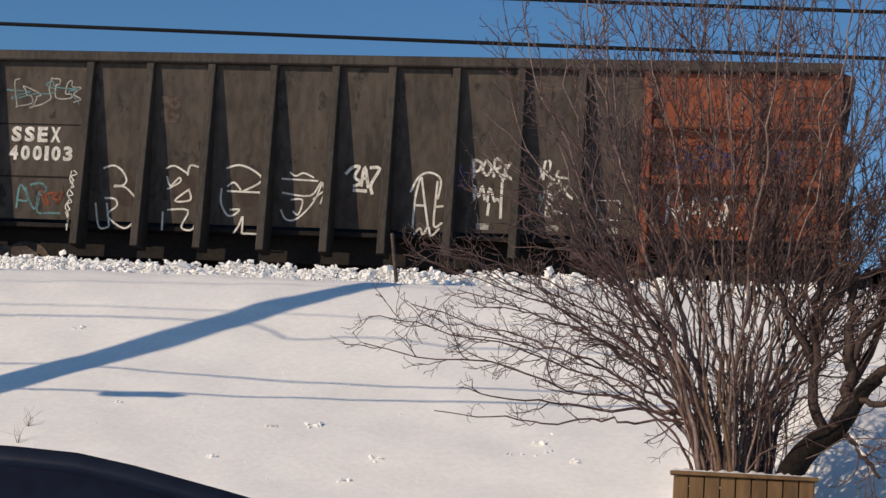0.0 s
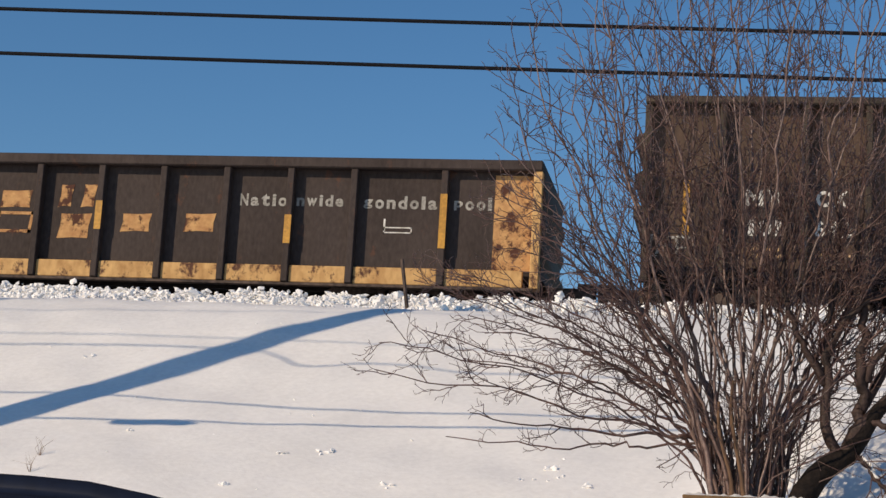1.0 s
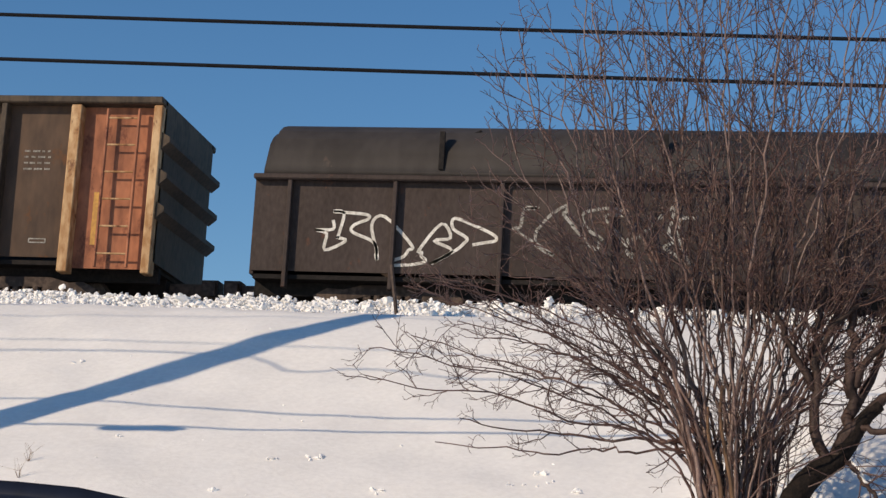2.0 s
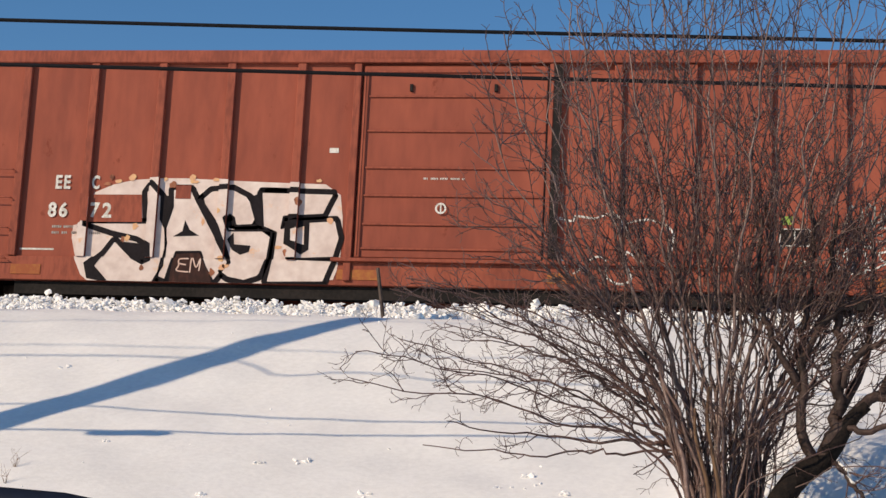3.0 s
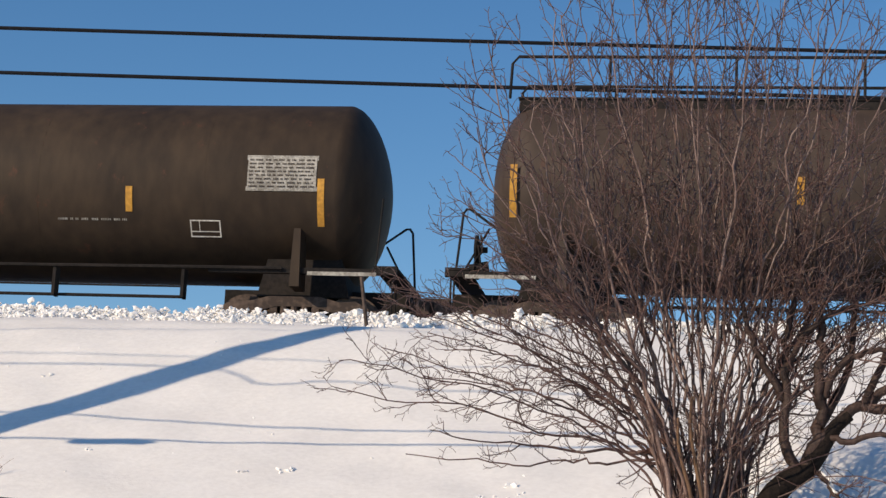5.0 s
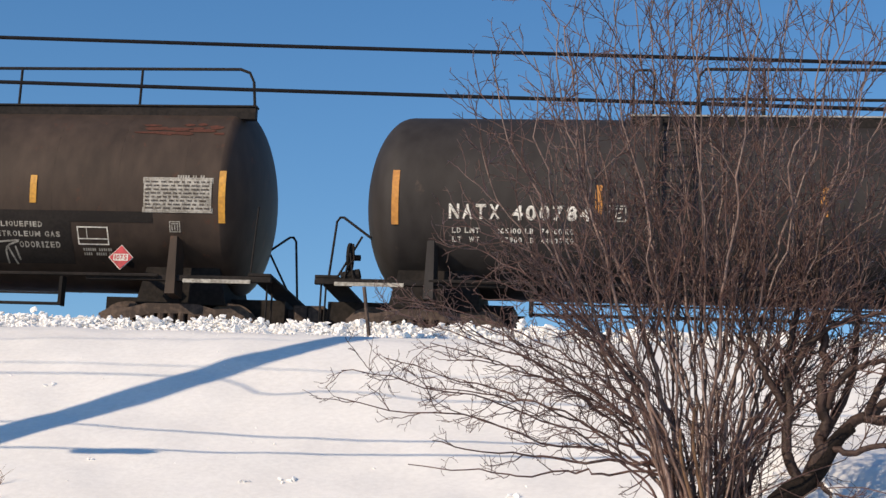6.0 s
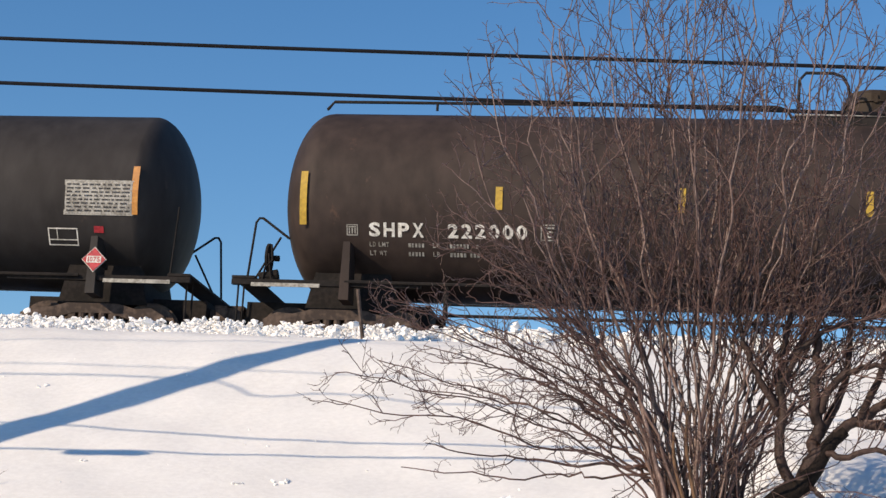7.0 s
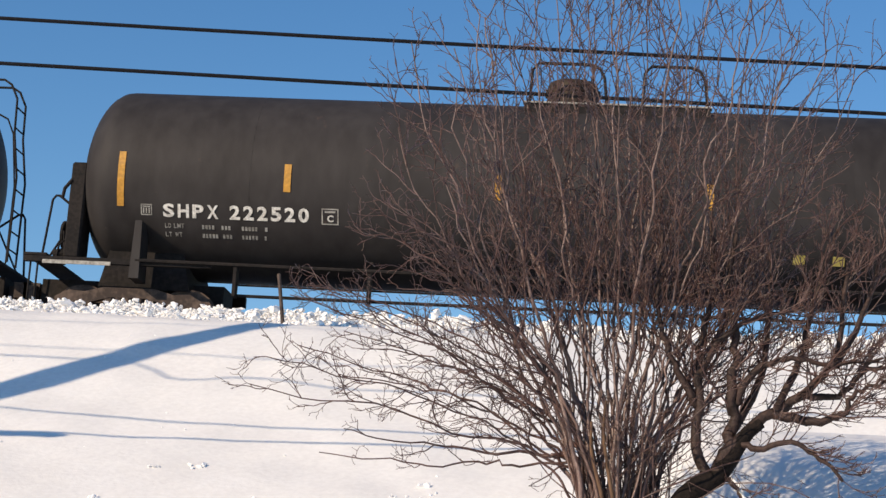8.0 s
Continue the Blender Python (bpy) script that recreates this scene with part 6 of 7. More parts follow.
for x0, x1, z0, z1 in ((3.79, 4.08, 0.95, 1.3), (4.22, 4.38, 1.0, 1.3), (4.63, 4.94, 0.96, 1.3), (6.02, 6.18, 0.95, 1.3)):
    part("brake_rigging", slab(x0, x1, 0.95, 1.35, z0, z1, 0.02), black_m, tg)
ZC, RT = 2.80, 1.55
th = tank_car(107.3, 18.6, "brown-black liquefied gas tank car with long top railing", tank_umber_m, [(0.6, 2.1, 2.95), (5.0, 2.36, 2.8), (8.9, 2.36, 2.8), (12.21, 2.36, 2.73), (15.01, 2.38, 2.84), (18.15, 2.09, 2.95)], (10.2, 0.42, 0.4), (8.2, 8.7), (0.55, 18.45, 0), [(8.9, 18.36, 0.70, (10.15, 12.22, 14.32, 16.42)), (0.4, 8.0, 0.70, (2.0, 4.0, 6.0))], plac=(10.62, 1.72), data=(16.87, 2.28), boxes=((15.73, 1.70, 0.52, 0.3),), diamond=(16.59, 1.5), seams=17, rear=0.52, card=placard_amber_m)
marks(th, (("LIQUEFIED", 14.45, 15.15, 1.98, 2.07), ("PETROLEUM GAS", 14.27, 15.44, 1.82, 1.91), ("ODORIZED", 14.73, 15.42, 1.64, 1.74)), grey_m)
TAG_H = [[(14.34, 1.72), (14.73, 1.75), (14.50, 1.64), (14.48, 1.37)], [(14.53, 1.64), (14.63, 1.36)], [(14.65, 1.66), (14.69, 1.43)]]
for s_ in TAG_H:
    wrap(th, ribbon([s_], 0.03), grey_m, "graffiti", "white sprayed tag", 0.02)


def shell_field(root, x0, x1, z0, z1, mat, name, label, lift=0.008):
    """A painted field in strips, so that it follows the shell."""
    bm = bmesh.new()
    n = max(2, int((z1 - z0) / 0.06))
    for k in range(n):
        add_to(bm, panel(x0, x1, z0 + (z1 - z0) * k / n, z0 + (z1 - z0) * (k + 1) / n))
    bmesh.ops.remove_doubles(bm, verts=bm.verts[:], dist=0.001)
    wrap(root, bm, mat, name, label, lift)


shell_field(th, 14.2, 15.62, 1.38, 2.26, repaint_m, "paint_patch", "black repainted field behind the lettering")
shell_field(th, 15.62, 17.0, 2.08, 2.26, repaint_m, "paint_patch", "black repainted field")
shell_field(th, 12.88, 13.56, 1.81, 2.12, repaint_m, "paint_patch", "small black repainted field")
r_ = random.Random(44)
for k in range(14):
    x = r_.uniform(16.7, 18.2)
    wrap(th, blob(x, r_.uniform(3.56, 3.72), r_.uniform(0.08, 0.28), r_.uniform(0.015, 0.04), k), rust_red_m, "rust_patch", "red-brown rust patch", 0.010)
wrap(th, rim_line([(13.78, 1.61), (13.89, 1.53), (14.0, 1.61), (13.89, 1.69)], 0.018), grey_m, "stencil", "faded diamond stencil")
wrap(th, tiny_lines(17.41, 17.92, (2.82,), 0.05, 71), grey_m, "small_print")
old_stencil(th, 17.28, 1.93)
wrap(th, tiny_lines(15.80, 16.32, (1.60, 1.53), 0.045, 41), grey_m, "small_print")
ZC, RT = 2.76, 1.49  # a slightly slimmer shell
ti = tank_car(127.45, 19.5, "black liquefied gas tank car with white reporting marks", tank_m, [(0.79, 2.12, 3.0), (3.99, 2.34, 2.8), (7.42, 2.35, 2.81), (10.9, 2.35, 2.82), (13.46, 2.36, 2.82), (18.9, 2.23, 3.03)], (9.85, 0.5, 0.42), (4.9, 5.38), (4.4, 11.05, 0), [(5.45, 11.0, 0.78, (6.5, 8.75)), (9.4, 10.7, 0.6, ())], plac=(8.53, 1.94), data=(17.75, 2.24), boxes=((4.15, 2.22, 0.27, 0.26), (17.44, 1.7, 0.5, 0.29)), diamond=(18.36, 1.48), stripe=stripe_orange_m)
marks(ti, (("NATX", 1.65, 2.45, 2.23, 2.47), ("400784", 2.65, 3.87, 2.22, 2.46), ("NON", 14.9, 15.35, 1.85, 2.0)))
for tx, x0, x1, z0 in (("LD LMT", 1.70, 2.13, 2.005), ("165100 LB", 2.42, 2.98, 2.005), ("74900 KG", 3.1, 3.6, 2.005), ("LT  WT", 1.70, 2.13, 1.86), ("97900 LB", 2.46, 2.98, 1.86), ("44400 KG", 3.1, 3.6, 1.86)):
    wrap(ti, letters(tx, x0, x1, z0, z0 + 0.085, 0.01), white_m, "small_print", "small white stencilled weights")
wrap(ti, tiny_lines(15.45, 16.6, (1.87, 1.75), 0.06, 14), grey_m, "small_print")
wrap(ti, panel(18.22, 18.38, 1.92, 2.03), red_m, "sticker", "small red sticker")
ZC, RT = 2.80, 1.55
tj = tank_car(148.47, 18.7, "dark brown tank car with low top rail and white marks", tank_russet_m, [(0.66, 2.13, 3.0), (3.77, 2.43, 2.8), (6.6, 2.44, 2.83), (9.42, 2.44, 2.83), (12.25, 2.4, 2.78), (14.95, 2.37, 2.74), (18.03, 2.05, 2.86)], (9.58, 0.45, 0.46), None, (8.3, 11.0, 0), [(8.35, 9.15, 0.7, ()), (9.95, 10.75, 0.7, ()), (0.78, 8.3, 0.13, (2.6, 4.4, 6.2)), (10.9, 18.2, 0.16, (12.6, 14.4, 16.2))], plac=(10.28, 1.69), data=(16.73, 2.2), boxes=((4.43, 1.95, 0.27, 0.26), (15.85, 1.65, 0.55, 0.29)), diamond=(16.52, 1.45), stripe=stripe_yellow_m, card=placard_amber_m)
marks(tj, (("SHPX", 1.72, 2.59, 1.96, 2.19), ("222000", 2.97, 4.22, 1.96, 2.19), ("NON", 14.83, 15.32, 1.79, 1.96), ("LIQUEFIED", 13.6, 14.33, 1.88, 1.98), ("PETROLEUM GAS", 13.51, 14.67, 1.73, 1.81), ("ODORIZED", 14.8, 15.5, 1.62, 1.72)))
weights(tj, (("LD LMT", 1.72, 2.03, 1.80), ("LT WT", 1.72, 1.99, 1.66), ("LB", 2.73, 2.84, 1.80), ("LB", 2.73, 2.84, 1.66)), grey_m)
wrap(tj, tiny_lines(2.34, 2.69, (1.80, 1.66), 0.065, 23), grey_m, "small_print")
wrap(tj, tiny_lines(3.0, 3.5, (1.80, 1.66), 0.065, 24), grey_m, "small_print")
old_stencil(tj, 1.36, 1.97)
for yy in (0.85, 1.3):
    loop_rail(tj, [(18.45, yy, 4.36), (18.85, yy, 4.36), (18.98, yy, 4.28), (19.1, yy, 4.04), (19.12, yy, 3.45), (19.24, yy, 2.7), (19.24, yy, 1.28)], 0.02)
for z, x in ((3.9, 19.105), (3.55, 19.115), (3.2, 19.16), (2.85, 19.215), (2.5, 19.24), (2.15, 19.24), (1.8, 19.24), (1.5, 19.24)):
    part("ladder_rung", tube(bmesh.new(), [(x, 0.85, z), (x, 1.3, z)], 0.014, 6), black_m, tj)
part("cage_bar", tube(bmesh.new(), [(18.4, 1.08, 4.0), (18.9, 1.08, 3.75), (19.02, 1.08, 3.5), (19.14, 1.08, 2.6), (19.14, 1.08, 1.3)], 0.016, 6), black_m, tj)
tk = tank_car(168.65, 18.7, "dark brown tank car with a rusty dome and white marks", tank_m, [(1.05, 2.09, 2.98), (3.72, 2.42, 2.87), (7.04, 2.42, 2.82), (10.3, 2.4, 2.8), (14.0, 2.4, 2.8)], (8.05, 0.42, 0.45), None, (7.3, 10.3, 0), [(7.4, 8.6, 0.66, ()), (9.2, 10.2, 0.66, ())], plac=None, boxes=((4.28, 1.92, 0.27, 0.26),))
marks(tk, (("SHPX", 1.74, 2.63, 1.94, 2.16), ("222520", 2.81, 4.08, 1.94, 2.17)))
weights(tk, (("LD LMT", 1.76, 2.07, 1.77), ("LT WT", 1.76, 2.03, 1.63)), grey_m)
wrap(tk, tiny_lines(2.36, 2.85, (1.77, 1.63), 0.065, 33), grey_m, "small_print")
wrap(tk, tiny_lines(3.0, 3.45, (1.77, 1.63), 0.065, 34), grey_m, "small_print")
old_stencil(tk, 1.38, 1.96)
part("end_cover", slab(0.10, 0.36, 0.45, 0.95, 1.32, 2.9, 0.03), black_m, tk, "tall black cover beside the tank end")
part("latch_arm", tube(bmesh.new(), [(0.13, 0.45, 2.6), (0.02, 0.45, 2.45), (0.0, 0.45, 2.3)], 0.03, 6), black_m, tk)
for x in (11.6, 12.2, 13.2):
    wrap(tk, panel(x, x + 0.18, 1.6, 1.75), placard_m, "sticker")

# ---- planter, shrub and leaning tree ----
PLY = 11.0
planter = tagged(new("planter_box"), "cedar board planter box with a snow-capped rim", "planter")
px0, px1, pz0, pz1, pd = -0.46, 0.33, 0.15, 0.90, 0.75
n_b = 9
bw = (px1 - px0) / n_b
r_ = random.Random(8)
for y in (PLY, PLY + pd):
    for i in range(n_b):
        part("board", slab(px0 + i * bw + 0.003, px0 + (i + 1) * bw - 0.003, y + r_.uniform(0, 0.004), y + 0.022, pz0, pz1 - r_.uniform(0, 0.006), 0.003), board_m, planter)
for x in (px0 - 0.0, px1 - 0.022):
    for i in range(8):
        a = PLY + 0.025 + i * (pd - 0.03) / 8
        part("board", slab(x, x + 0.022, a + 0.003, a + (pd - 0.03) / 8 - 0.003, pz0, pz1 - 0.004, 0.003), board_m, planter)
for a in ((px0 - 0.02, px1 + 0.02, PLY - 0.02, PLY + 0.06), (px0 - 0.02, px1 + 0.02, PLY + pd - 0.04, PLY + pd + 0.04)):
    part("rim", slab(*a, pz1, pz1 + 0.022, 0.004), board_m, planter)
part("soil", slab(px0 + 0.03, px1 - 0.03, PLY + 0.03, PLY + pd - 0.01, pz0, pz1 - 0.06), trunk_m, planter)
bm = bmesh.new()
nx, ny = 40, 14
grid = [[bm.verts.new((px0 - 0.015 + (px1 - px0 + 0.03) * i / nx, PLY - 0.015 + (pd + 0.03) * j / ny, pz1 + 0.023 + (0.0 if i in (0, nx) or j in (0, ny) else max(0.0, 0.012 + 0.016 * noise.noise((i * 0.5, j * 0.5, 3)) + 0.012 * noise.noise((i * 1.3, j * 1.3, 5)))))) for j in range(ny + 1)] for i in range(nx + 1)]
for i in range(nx):
    for j in range(ny):
        bm.faces.new((grid[i][j], grid[i + 1][j], grid[i + 1][j + 1], grid[i][j + 1]))
part("snow_cap", bm, snow_m, planter, "thin uneven snow", smooth=True)


class Wood:
    """Collects branch tubes as plain vertex and face lists."""

    def __init__(self):
        self.co, self.fa = [], []

    def add(self, pts, r0, r1, seg):
        n = len(pts)
        o = len(self.co)
        side = None
        for i, p in enumerate(pts):
            d = (pts[min(i + 1, n - 1)] - pts[max(i - 1, 0)]).normalized()
            side = d.orthogonal().normalized() if side is None else (side - d * side.dot(d)).normalized()
            up = d.cross(side)
            r = r0 + (r1 - r0) * i / (n - 1)
            for k in range(seg):
                a = 2 * math.pi * k / seg
                self.co.append(tuple(p + (side * math.cos(a) + up * math.sin(a)) * r))
        for i in range(n - 1):
            for k in range(seg):
                a, b = o + i * seg + k, o + i * seg + (k + 1) % seg
                self.fa.append((a, b, b + seg, a + seg))

    def build(self, name, material, parent, label="", kind=""):
        me = bpy.data.meshes.new(name)
        me.from_pydata(self.co, [], self.fa)
        me.materials.append(material)
        for p in me.polygons:
            p.use_smooth = True
        ob = new(name, me)
        ob.parent = parent
        return tagged(ob, label, kind=kind)


def grow(r, start, way, length, steps, lift, wobble):
    """Points of a limb that wanders and bends towards the light (lift > 0) or down."""
    pts, p, d = [start.copy()], start.copy(), way.normalized()
    for _ in range(steps):
        d = (d + Vector((r.gauss(0, wobble), r.gauss(0, wobble), r.gauss(0, wobble) + lift))).normalized()
        p = p + d * (length / steps)
        pts.append(p.copy())
    return pts


def twigs(r, wood, pts, r0, count, span, level, start_at=0.25, lift=0.05):
    n = len(pts)
    for c in range(count):
        f = start_at + (1 - start_at) * (c + r.random()) / count
        i = min(int(f * (n - 1)), n - 2)
        p = pts[i].lerp(pts[i + 1], f * (n - 1) - i)
        d = (pts[i + 1] - pts[i]).normalized()
        s = d.orthogonal().normalized()
        s.rotate(Matrix.Rotation(r.uniform(0, 6.283), 3, d))
        way = (d + s * r.uniform(0.35, 0.95) + Vector((0, 0, 0.2))).normalized()
        ln = span * r.uniform(0.45, 1.15) * (1.15 - 0.6 * f)
        rad = max((0.0026, 0.0034, 0.0042)[level], r0 * (1 - 0.7 * f) * 0.62)
        q = grow(r, p, way, ln, 6 if level else 4, lift, 0.11)
        wood.add(q, rad, 0.0019 if level < 2 else 0.0024, 4 if level else 3)
        if level:
            twigs(r, wood, q, rad, max(2, int(count * 0.30)), span * 0.36, level - 1, 0.2, lift)


shrub = tagged(new("shrub"), "large leafless shrub with dense brown twigs in the planter", "shrub")
r_ = random.Random(21)
twig_wood = Wood()


def sway(r, p0, p1, p2, p3, steps, jog):
    """A stem bent from p0 past p1 and p2 to p3, with small crooks on the way."""
    pts, off = [], Vector((0, 0, 0))
    for k in range(steps + 1):
        t = k / steps
        off = off * 0.8 + Vector((r.gauss(0, jog), r.gauss(0, jog), r.gauss(0, jog * 0.6)))
        pts.append(p0 * (1 - t) ** 3 + p1 * 3 * t * (1 - t) ** 2 + p2 * 3 * t * t * (1 - t) + p3 * t ** 3 + off * min(1, 3 * t))
    return pts


def spray_of(r, pts, rad, count, span, start_at, up, level, least=0.0026, wob=0.12):
    """Side shoots that fork off a stem, each with finer ones and, last, short spurs."""
    n = len(pts) - 1
    turn = r.uniform(0, 6.283)
    for c in range(count):
        f = start_at + (1 - start_at) * (c + r.random()) / count
        i = min(int(f * n), n - 1)
        p = pts[i].lerp(pts[i + 1], f * n - i)
        d = (pts[i + 1] - pts[i]).normalized()
        s = d.orthogonal().normalized()
        turn += 2.4 + r.gauss(0, 0.5)
        s.rotate(Matrix.Rotation(turn, 3, d))
        go = (d + s * (r.uniform(0.5, 0.95) if level else r.uniform(0.8, 1.5)) + Vector((0, 0, up * 0.5))).normalized()
        ln = span * r.uniform(0.45, 1.2) * (1.15 - 0.6 * f)
        r0 = max(least, rad * (1 - 0.6 * f) * 0.58)
        q = grow(r, p, go, ln, (3, 7, 9)[level], up * 0.3, wob if level else 0.2)
        twig_wood.add(q, r0, max(0.0016, least * 0.7), (3, 3, 5)[level])
        if level:
            spray_of(r, q, r0, int((1.5 + ln * 9) if level == 1 else (1.5 + ln * 7.5)), span * 0.36 if level == 2 else 0.085, 0.1, up * 0.8, level - 1, least * 0.8, wob * 1.25)


def base_spot(lean):
    return Vector((-0.13 + 0.13 * lean + r_.gauss(0, 0.055), PLY + r_.uniform(0.12, 0.6), 0.86))


# upright stems: a close clump above the planter that parts halfway up and turns upright again
for k in range(37):
    x = -1.50 + 2.66 * ((k + r_.random()) / 37) ** 1.06
    hgt = 3.7 - 0.42 * (x + 0.05) ** 2 - r_.random() ** 2 * 1.1
    p0 = base_spot(x / 1.3)
    y = p0.y + r_.gauss(0, 0.32)
    p3 = Vector((x, y, 0.86 + hgt))
    p1 = Vector((p0.x + (x - p0.x) * r_.uniform(-0.02, 0.12), p0.y, 0.86 + hgt * r_.uniform(0.24, 0.34)))
    p2 = Vector((p0.x + (x - p0.x) * r_.uniform(0.55, 0.9), y, 0.86 + hgt * r_.uniform(0.48, 0.66)))
    rad = r_.uniform(0.010, 0.018) if k % 3 else r_.uniform(0.007, 0.010)
    pts = sway(r_, p0, p1, p2, p3, 30, 0.018)
    w = Wood()
    w.add(pts, rad, 0.0036, 6)
    w.build("stem", stem_m, shrub)
    spray_of(r_, pts, rad, r_.randint(9, 12), 0.88, 0.35, 0.17, 2, 0.0038, 0.11)
# spreading boughs: a long open fan over the snow on one side, a short one on the other
for k in range(22):
    if k < 14:
        f = (k + r_.random()) / 14
        reach, rise = -r_.uniform(1.45, 2.15) * (1 - 0.18 * f), 0.70 + 1.05 * f + r_.gauss(0, 0.05)
    elif k < 16:
        reach, rise = -r_.uniform(1.5, 1.8), r_.uniform(0.40, 0.52)
    else:
        reach, rise = r_.uniform(0.6, 1.15), r_.uniform(0.8, 1.9)
    p0 = base_spot(-0.7 if reach < 0 else 0.8)
    y = p0.y + r_.gauss(0, 0.35)
    p3 = Vector((-0.18 + reach, y, 0.86 + rise))
    p1 = Vector((p0.x + reach * r_.uniform(-0.01, 0.06), p0.y, p0.z + 0.3 + 0.28 * rise))
    p2 = Vector((p0.x + reach * r_.uniform(0.35, 0.6), (p0.y + y) / 2, p0.z + rise * r_.uniform(0.68, 0.95) + 0.04))
    if k in (14, 15):
        p0.z += 0.42
        p1 = p0 + Vector((reach * 0.2, 0, 0.02))
        p2.z = p3.z - 0.08
    rad = r_.uniform(0.009, 0.016)
    pts = sway(r_, p0, p1, p2, p3, 28, 0.019)
    w = Wood()
    w.add(pts, rad, 0.0030, 6)
    w.build("bough", bark_m, shrub)
    spray_of(r_, pts, rad, r_.randint(11, 14) if k not in (14, 15) else 5, 0.50 if k not in (14, 15) else 0.3, 0.40, 0.06 if k not in (14, 15) else 0.2, 2, 0.0028, 0.2)
# thin crooked suckers crowding the foot
for k in range(70):
    lean = radians(r_.uniform(-22, 26))
    start = Vector((r_.uniform(-0.36, 0.14), PLY + r_.uniform(0.1, 0.6), 0.86))
    pts = grow(r_, start, Vector((math.sin(lean), r_.gauss(0, 0.15), math.cos(lean))), r_.uniform(0.6, 2.1), 13, 0.0, 0.16)
    twig_wood.add(pts, r_.uniform(0.004, 0.008), 0.0018, 4)
    spray_of(r_, pts, 0.005, 5, 0.38, 0.25, 0.03, 1, 0.0024, 0.26)
twig_wood.build("crown", bark_m, shrub, "dense crown of fine brown bare twigs", "stuff")
for x, ln in ((-0.21, 0.62), (-0.13, 0.74)):
    w = Wood()
    w.add(grow(r_, Vector((x, PLY + 0.08, 0.86)), Vector((-0.03, 0, 1)), ln, 12, 0.02, 0.06), 0.014, 0.008, 8)
    w.build("stem", bark_pale_m, shrub, "pale peeling stem")

tree = tagged(new("small_tree"), "small leafless tree with a thick dark leaning trunk", "tree")
fine = Wood()


def limb(pts, r0, r1, count, span):
    pts = [Vector(p) for p in pts]
    sm = []
    for i in range(len(pts) - 1):
        for k in range(5):
            t = k / 5
            a, b, c, d = pts[max(i - 1, 0)], pts[i], pts[i + 1], pts[min(i + 2, len(pts) - 1)]
            sm.append(0.5 * ((2 * b) + (c - a) * t + (2 * a - 5 * b + 4 * c - d) * t * t + (3 * b - a - 3 * c + d) * t ** 3) + Vector([r_.gauss(0, r0 * 0.26) for _ in range(3)]))
    sm.append(pts[-1])
    w = Wood()
    w.add(sm, r0, r1, 8)
    w.build("limb", limb_m, tree, "dark crooked limb")
    twigs(r_, fine, sm, r1 * 1.6, int(count * 1.25), span * 1.25, 2, 0.3, 0.03)
    return sm


TY = PLY + 0.2
w = Wood()
w.add([Vector((0.16, TY, 0.84)), Vector((0.20, TY, 0.97)), Vector((0.265, TY, 1.07)), Vector((0.35, TY, 1.155)), Vector((0.44, TY, 1.20)), Vector((0.50, TY, 1.29)), Vector((0.55, TY, 1.38)), Vector((0.61, TY, 1.47)), Vector((0.68, TY + 0.01, 1.53))], 0.084, 0.036, 12)
w.build("trunk", trunk_m, tree, "thick dark leaning trunk")
limb([(0.38, TY, 1.18), (0.32, TY, 1.35), (0.32, TY, 1.61), (0.32, TY, 1.87), (0.33, TY, 2.07), (0.38, TY, 2.34), (0.36, TY, 2.75)], 0.036, 0.011, 17, 0.48)
limb([(0.43, TY, 1.20), (0.47, TY, 1.30), (0.53, TY, 1.49), (0.51, TY, 1.75), (0.52, TY, 2.01), (0.47, TY, 2.28), (0.51, TY, 2.65)], 0.048, 0.012, 17, 0.48)
limb([(0.44, TY, 1.24), (0.62, TY, 1.49), (0.78, TY + 0.03, 1.60), (1.00, TY, 1.78), (1.13, TY + 0.05, 2.05), (1.16, TY, 2.5)], 0.042, 0.011, 18, 0.48)
limb([(0.32, TY, 1.61), (0.21, TY - 0.03, 1.77), (0.12, TY - 0.05, 1.96), (0.06, TY - 0.05, 2.23), (0.07, TY, 2.64)], 0.026, 0.008, 14, 0.48)
limb([(0.51, TY, 1.46), (0.66, TY + 0.08, 1.75), (0.72, TY + 0.1, 2.1), (0.70, TY, 2.55)], 0.030, 0.008, 14, 0.48)
limb([(0.75, TY, 1.58), (0.90, TY + 0.1, 1.92), (1.0, TY + 0.1, 2.35), (1.1, TY, 2.7)], 0.026, 0.008, 14, 0.48)
limb([(0.76, TY, 1.58), (0.98, TY - 0.06, 1.54), (1.14, TY - 0.08, 1.59), (1.21, TY - 0.08, 1.72), (1.4, TY - 0.08, 1.8)], 0.030, 0.009, 14, 0.42)
limb([(0.56, TY, 1.41), (0.66, TY - 0.08, 1.37), (0.85, TY - 0.12, 1.41), (1.01, TY - 0.14, 1.32), (1.14, TY - 0.14, 1.20)], 0.022, 0.009, 12, 0.36)
limb([(0.52, TY, 1.62), (0.65, TY - 0.05, 1.83), (0.84, TY - 0.08, 1.90), (1.07, TY - 0.08, 1.88), (1.36, TY - 0.08, 1.93)], 0.026, 0.008, 16, 0.42)
limb([(0.90, TY, 1.70), (1.12, TY + 0.08, 1.72), (1.30, TY + 0.1, 1.88), (1.55, TY + 0.1, 1.90)], 0.024, 0.008, 14, 0.42)
limb([(0.32, TY, 1.75), (0.42, TY - 0.06, 1.98), (0.60, TY - 0.06, 2.12), (0.9, TY - 0.06, 2.2)], 0.022, 0.007, 13, 0.45)
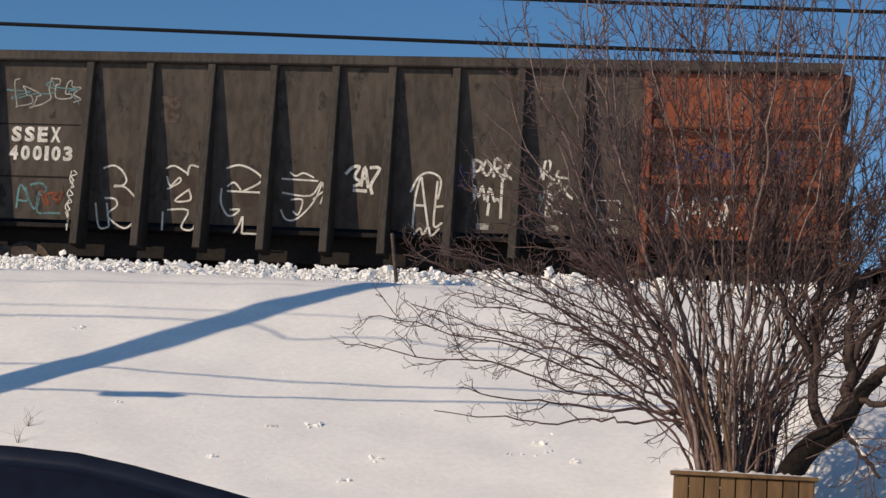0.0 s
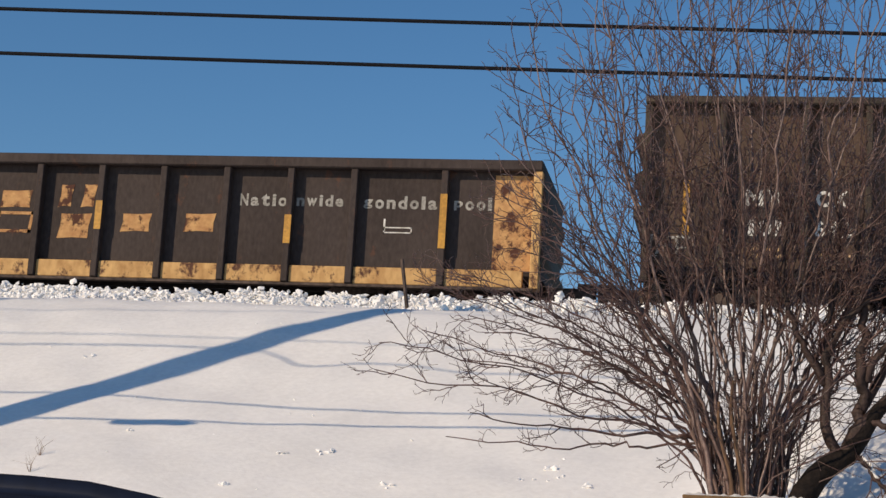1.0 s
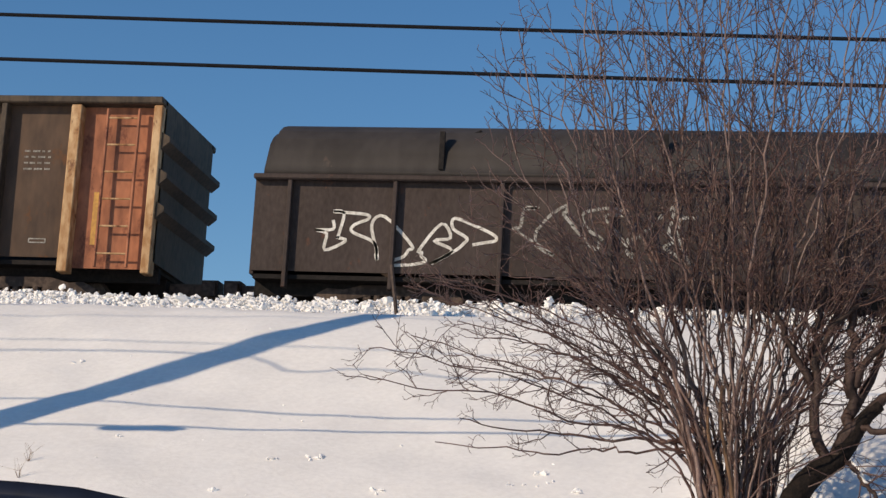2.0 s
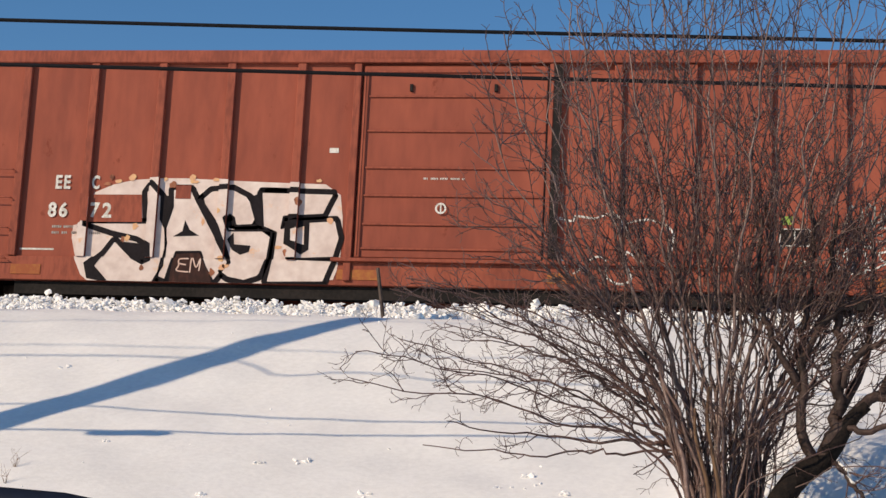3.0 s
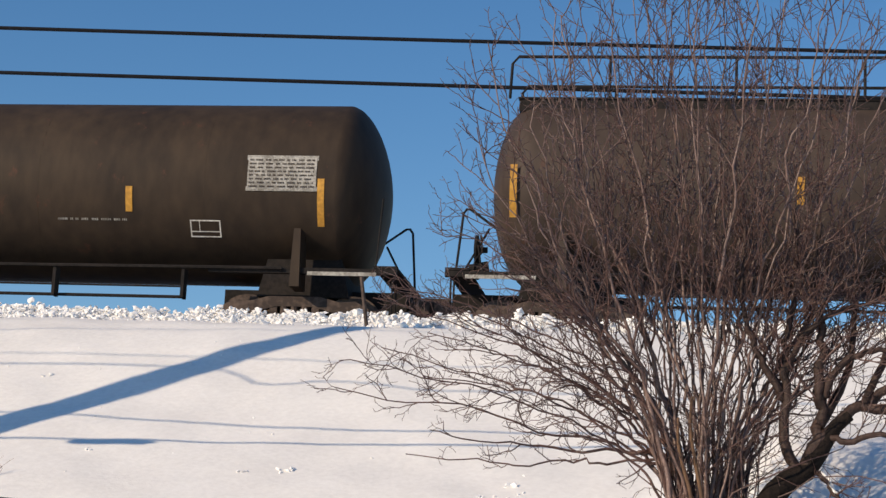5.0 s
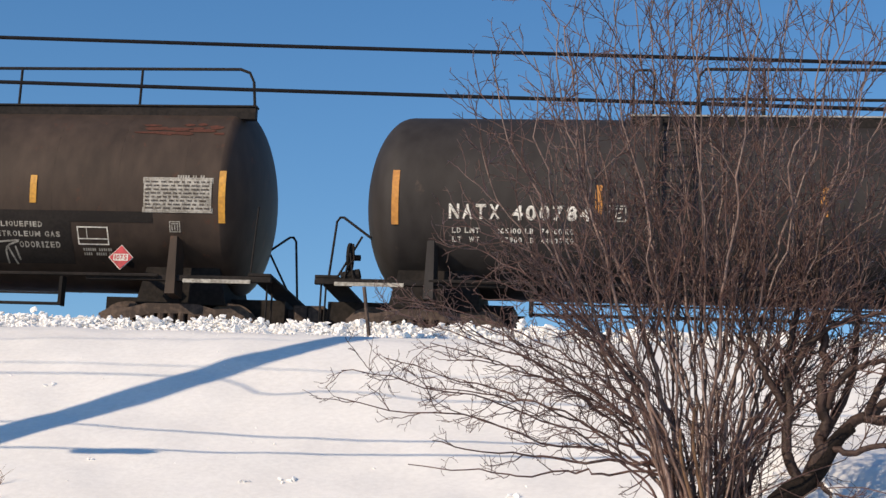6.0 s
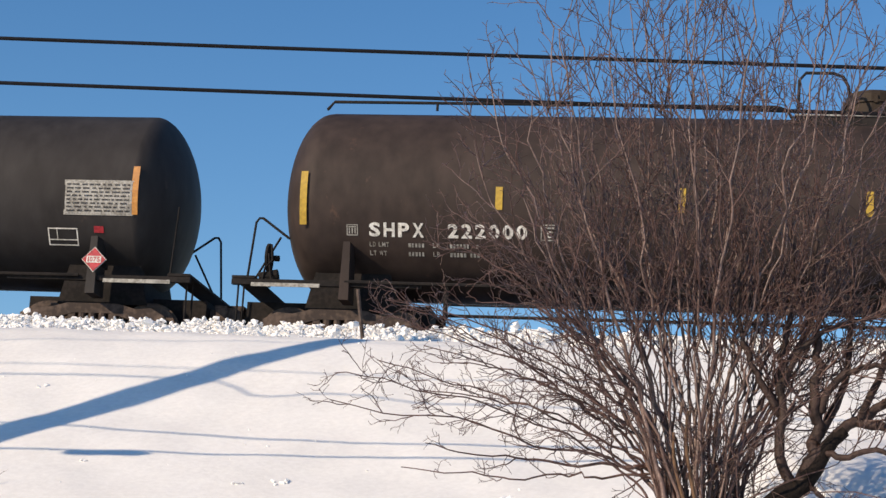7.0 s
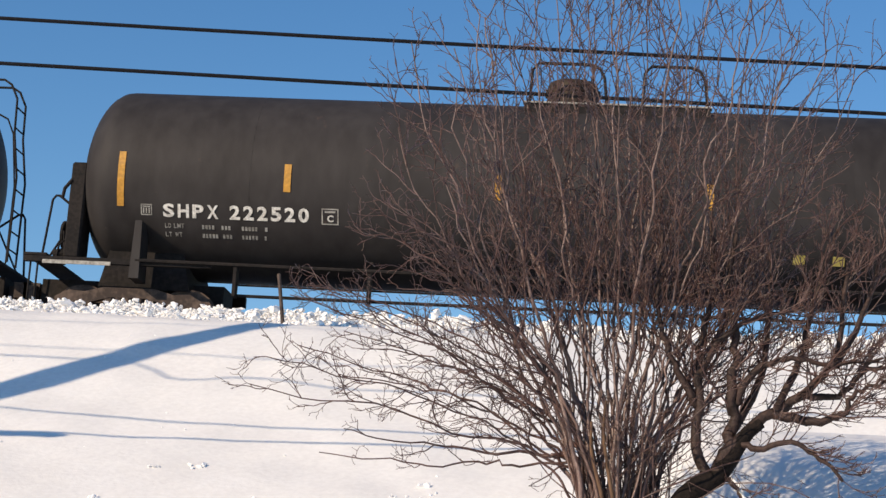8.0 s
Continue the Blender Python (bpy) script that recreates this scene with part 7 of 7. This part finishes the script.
low = limb([(0.46, TY, 1.22), (0.55, TY - 0.05, 1.14), (0.60, TY - 0.08, 1.05), (0.69, TY - 0.1, 0.95)], 0.020, 0.010, 8, 0.3)
limb([(1.10, TY, 1.88), (1.3, TY + 0.1, 2.3), (1.38, TY, 2.7)], 0.022, 0.007, 14, 0.45)
bm = bmesh.new()
tube(bm, [p + Vector((0.004, -0.002, 0.016)) for p in low[3:11]], [0.004] + [0.014] * 6 + [0.004], 8)
part("snow_strip", bm, snow_m, tree, "strip of snow", smooth=True)
fine.build("crown", bark_m, tree, "fine bare twigs", "stuff")

# dry weeds poking through the snow
for x, y in ((-7.68, 19.3), (-7.75, 19.7)):
    bm = bmesh.new()
    z = ground_z(x, y)
    for k in range(7):
        tube(bm, [(x, y, z - 0.02), (x + r_.gauss(0, 0.03), y, z + 0.07), (x + r_.gauss(0, 0.10), y, z + r_.uniform(0.1, 0.22))], [0.003, 0.002, 0.001], 3)
    tagged(part("dry_weed", bm, bark_pale_m), "thin dry weed stalks in the snow", "weed")

# parked car, of which the roof shows
pc = tagged(new("parked_car"), "dark blue-black parked car with a rounded roof", "car")
CY = 8.0
cz = -0.98
outline = [(-6.6, 0.35), (-6.62, 0.75), (-6.5, 0.98), (-5.9, 1.05), (-5.3, 1.42), (-4.6, 1.54), (-3.9, 1.572), (-3.26, 1.578), (-3.0, 1.573), (-2.74, 1.56), (-2.49, 1.52), (-2.13, 1.445), (-1.7, 1.27), (-1.2, 1.02), (-0.4, 0.93), (-0.15, 0.8), (-0.1, 0.4), (-0.3, 0.28), (-6.4, 0.28)]
bm = plate(bmesh.new(), [(x, cz + z) for x, z in outline], CY - 0.55, CY + 0.95)
bmesh.ops.bevel(bm, geom=[e for e in bm.edges if abs(e.verts[0].co.y - e.verts[1].co.y) < 1e-5], offset=0.09, segments=3, affect="EDGES")
part("body", bm, carpaint_m, pc, smooth=True)
for y in (CY - 0.57, CY + 0.952):
    bm = bmesh.new()
    plate(bm, [(x, cz + z) for x, z in ((-5.2, 0.98), (-4.7, 1.24), (-3.2, 1.28), (-2.5, 1.22), (-1.85, 0.98))], y, y + 0.02)
    part("side_window", bm, glass_m, pc)
for x in (-5.4, -1.3):
    for y in (CY - 0.6, CY + 0.8):
        wh = part("wheel", tube(bmesh.new(), [(x, y, cz + 0.33), (x, y + 0.2, cz + 0.33)], 0.33, 20), rubber_m, pc)
        part("rim", tube(bmesh.new(), [(x, y - 0.01, cz + 0.33), (x, y + 0.21, cz + 0.33)], 0.2, 14), steel_m, wh)


def motions():
    """Everything that moves: the train, at one steady speed."""
    for car, u in TRAIN:
        walk(car, [(t, pose(u - SPEED * t, NEAR, RAIL)) for t in (0, 2, 4, 6, 8)])


motions()
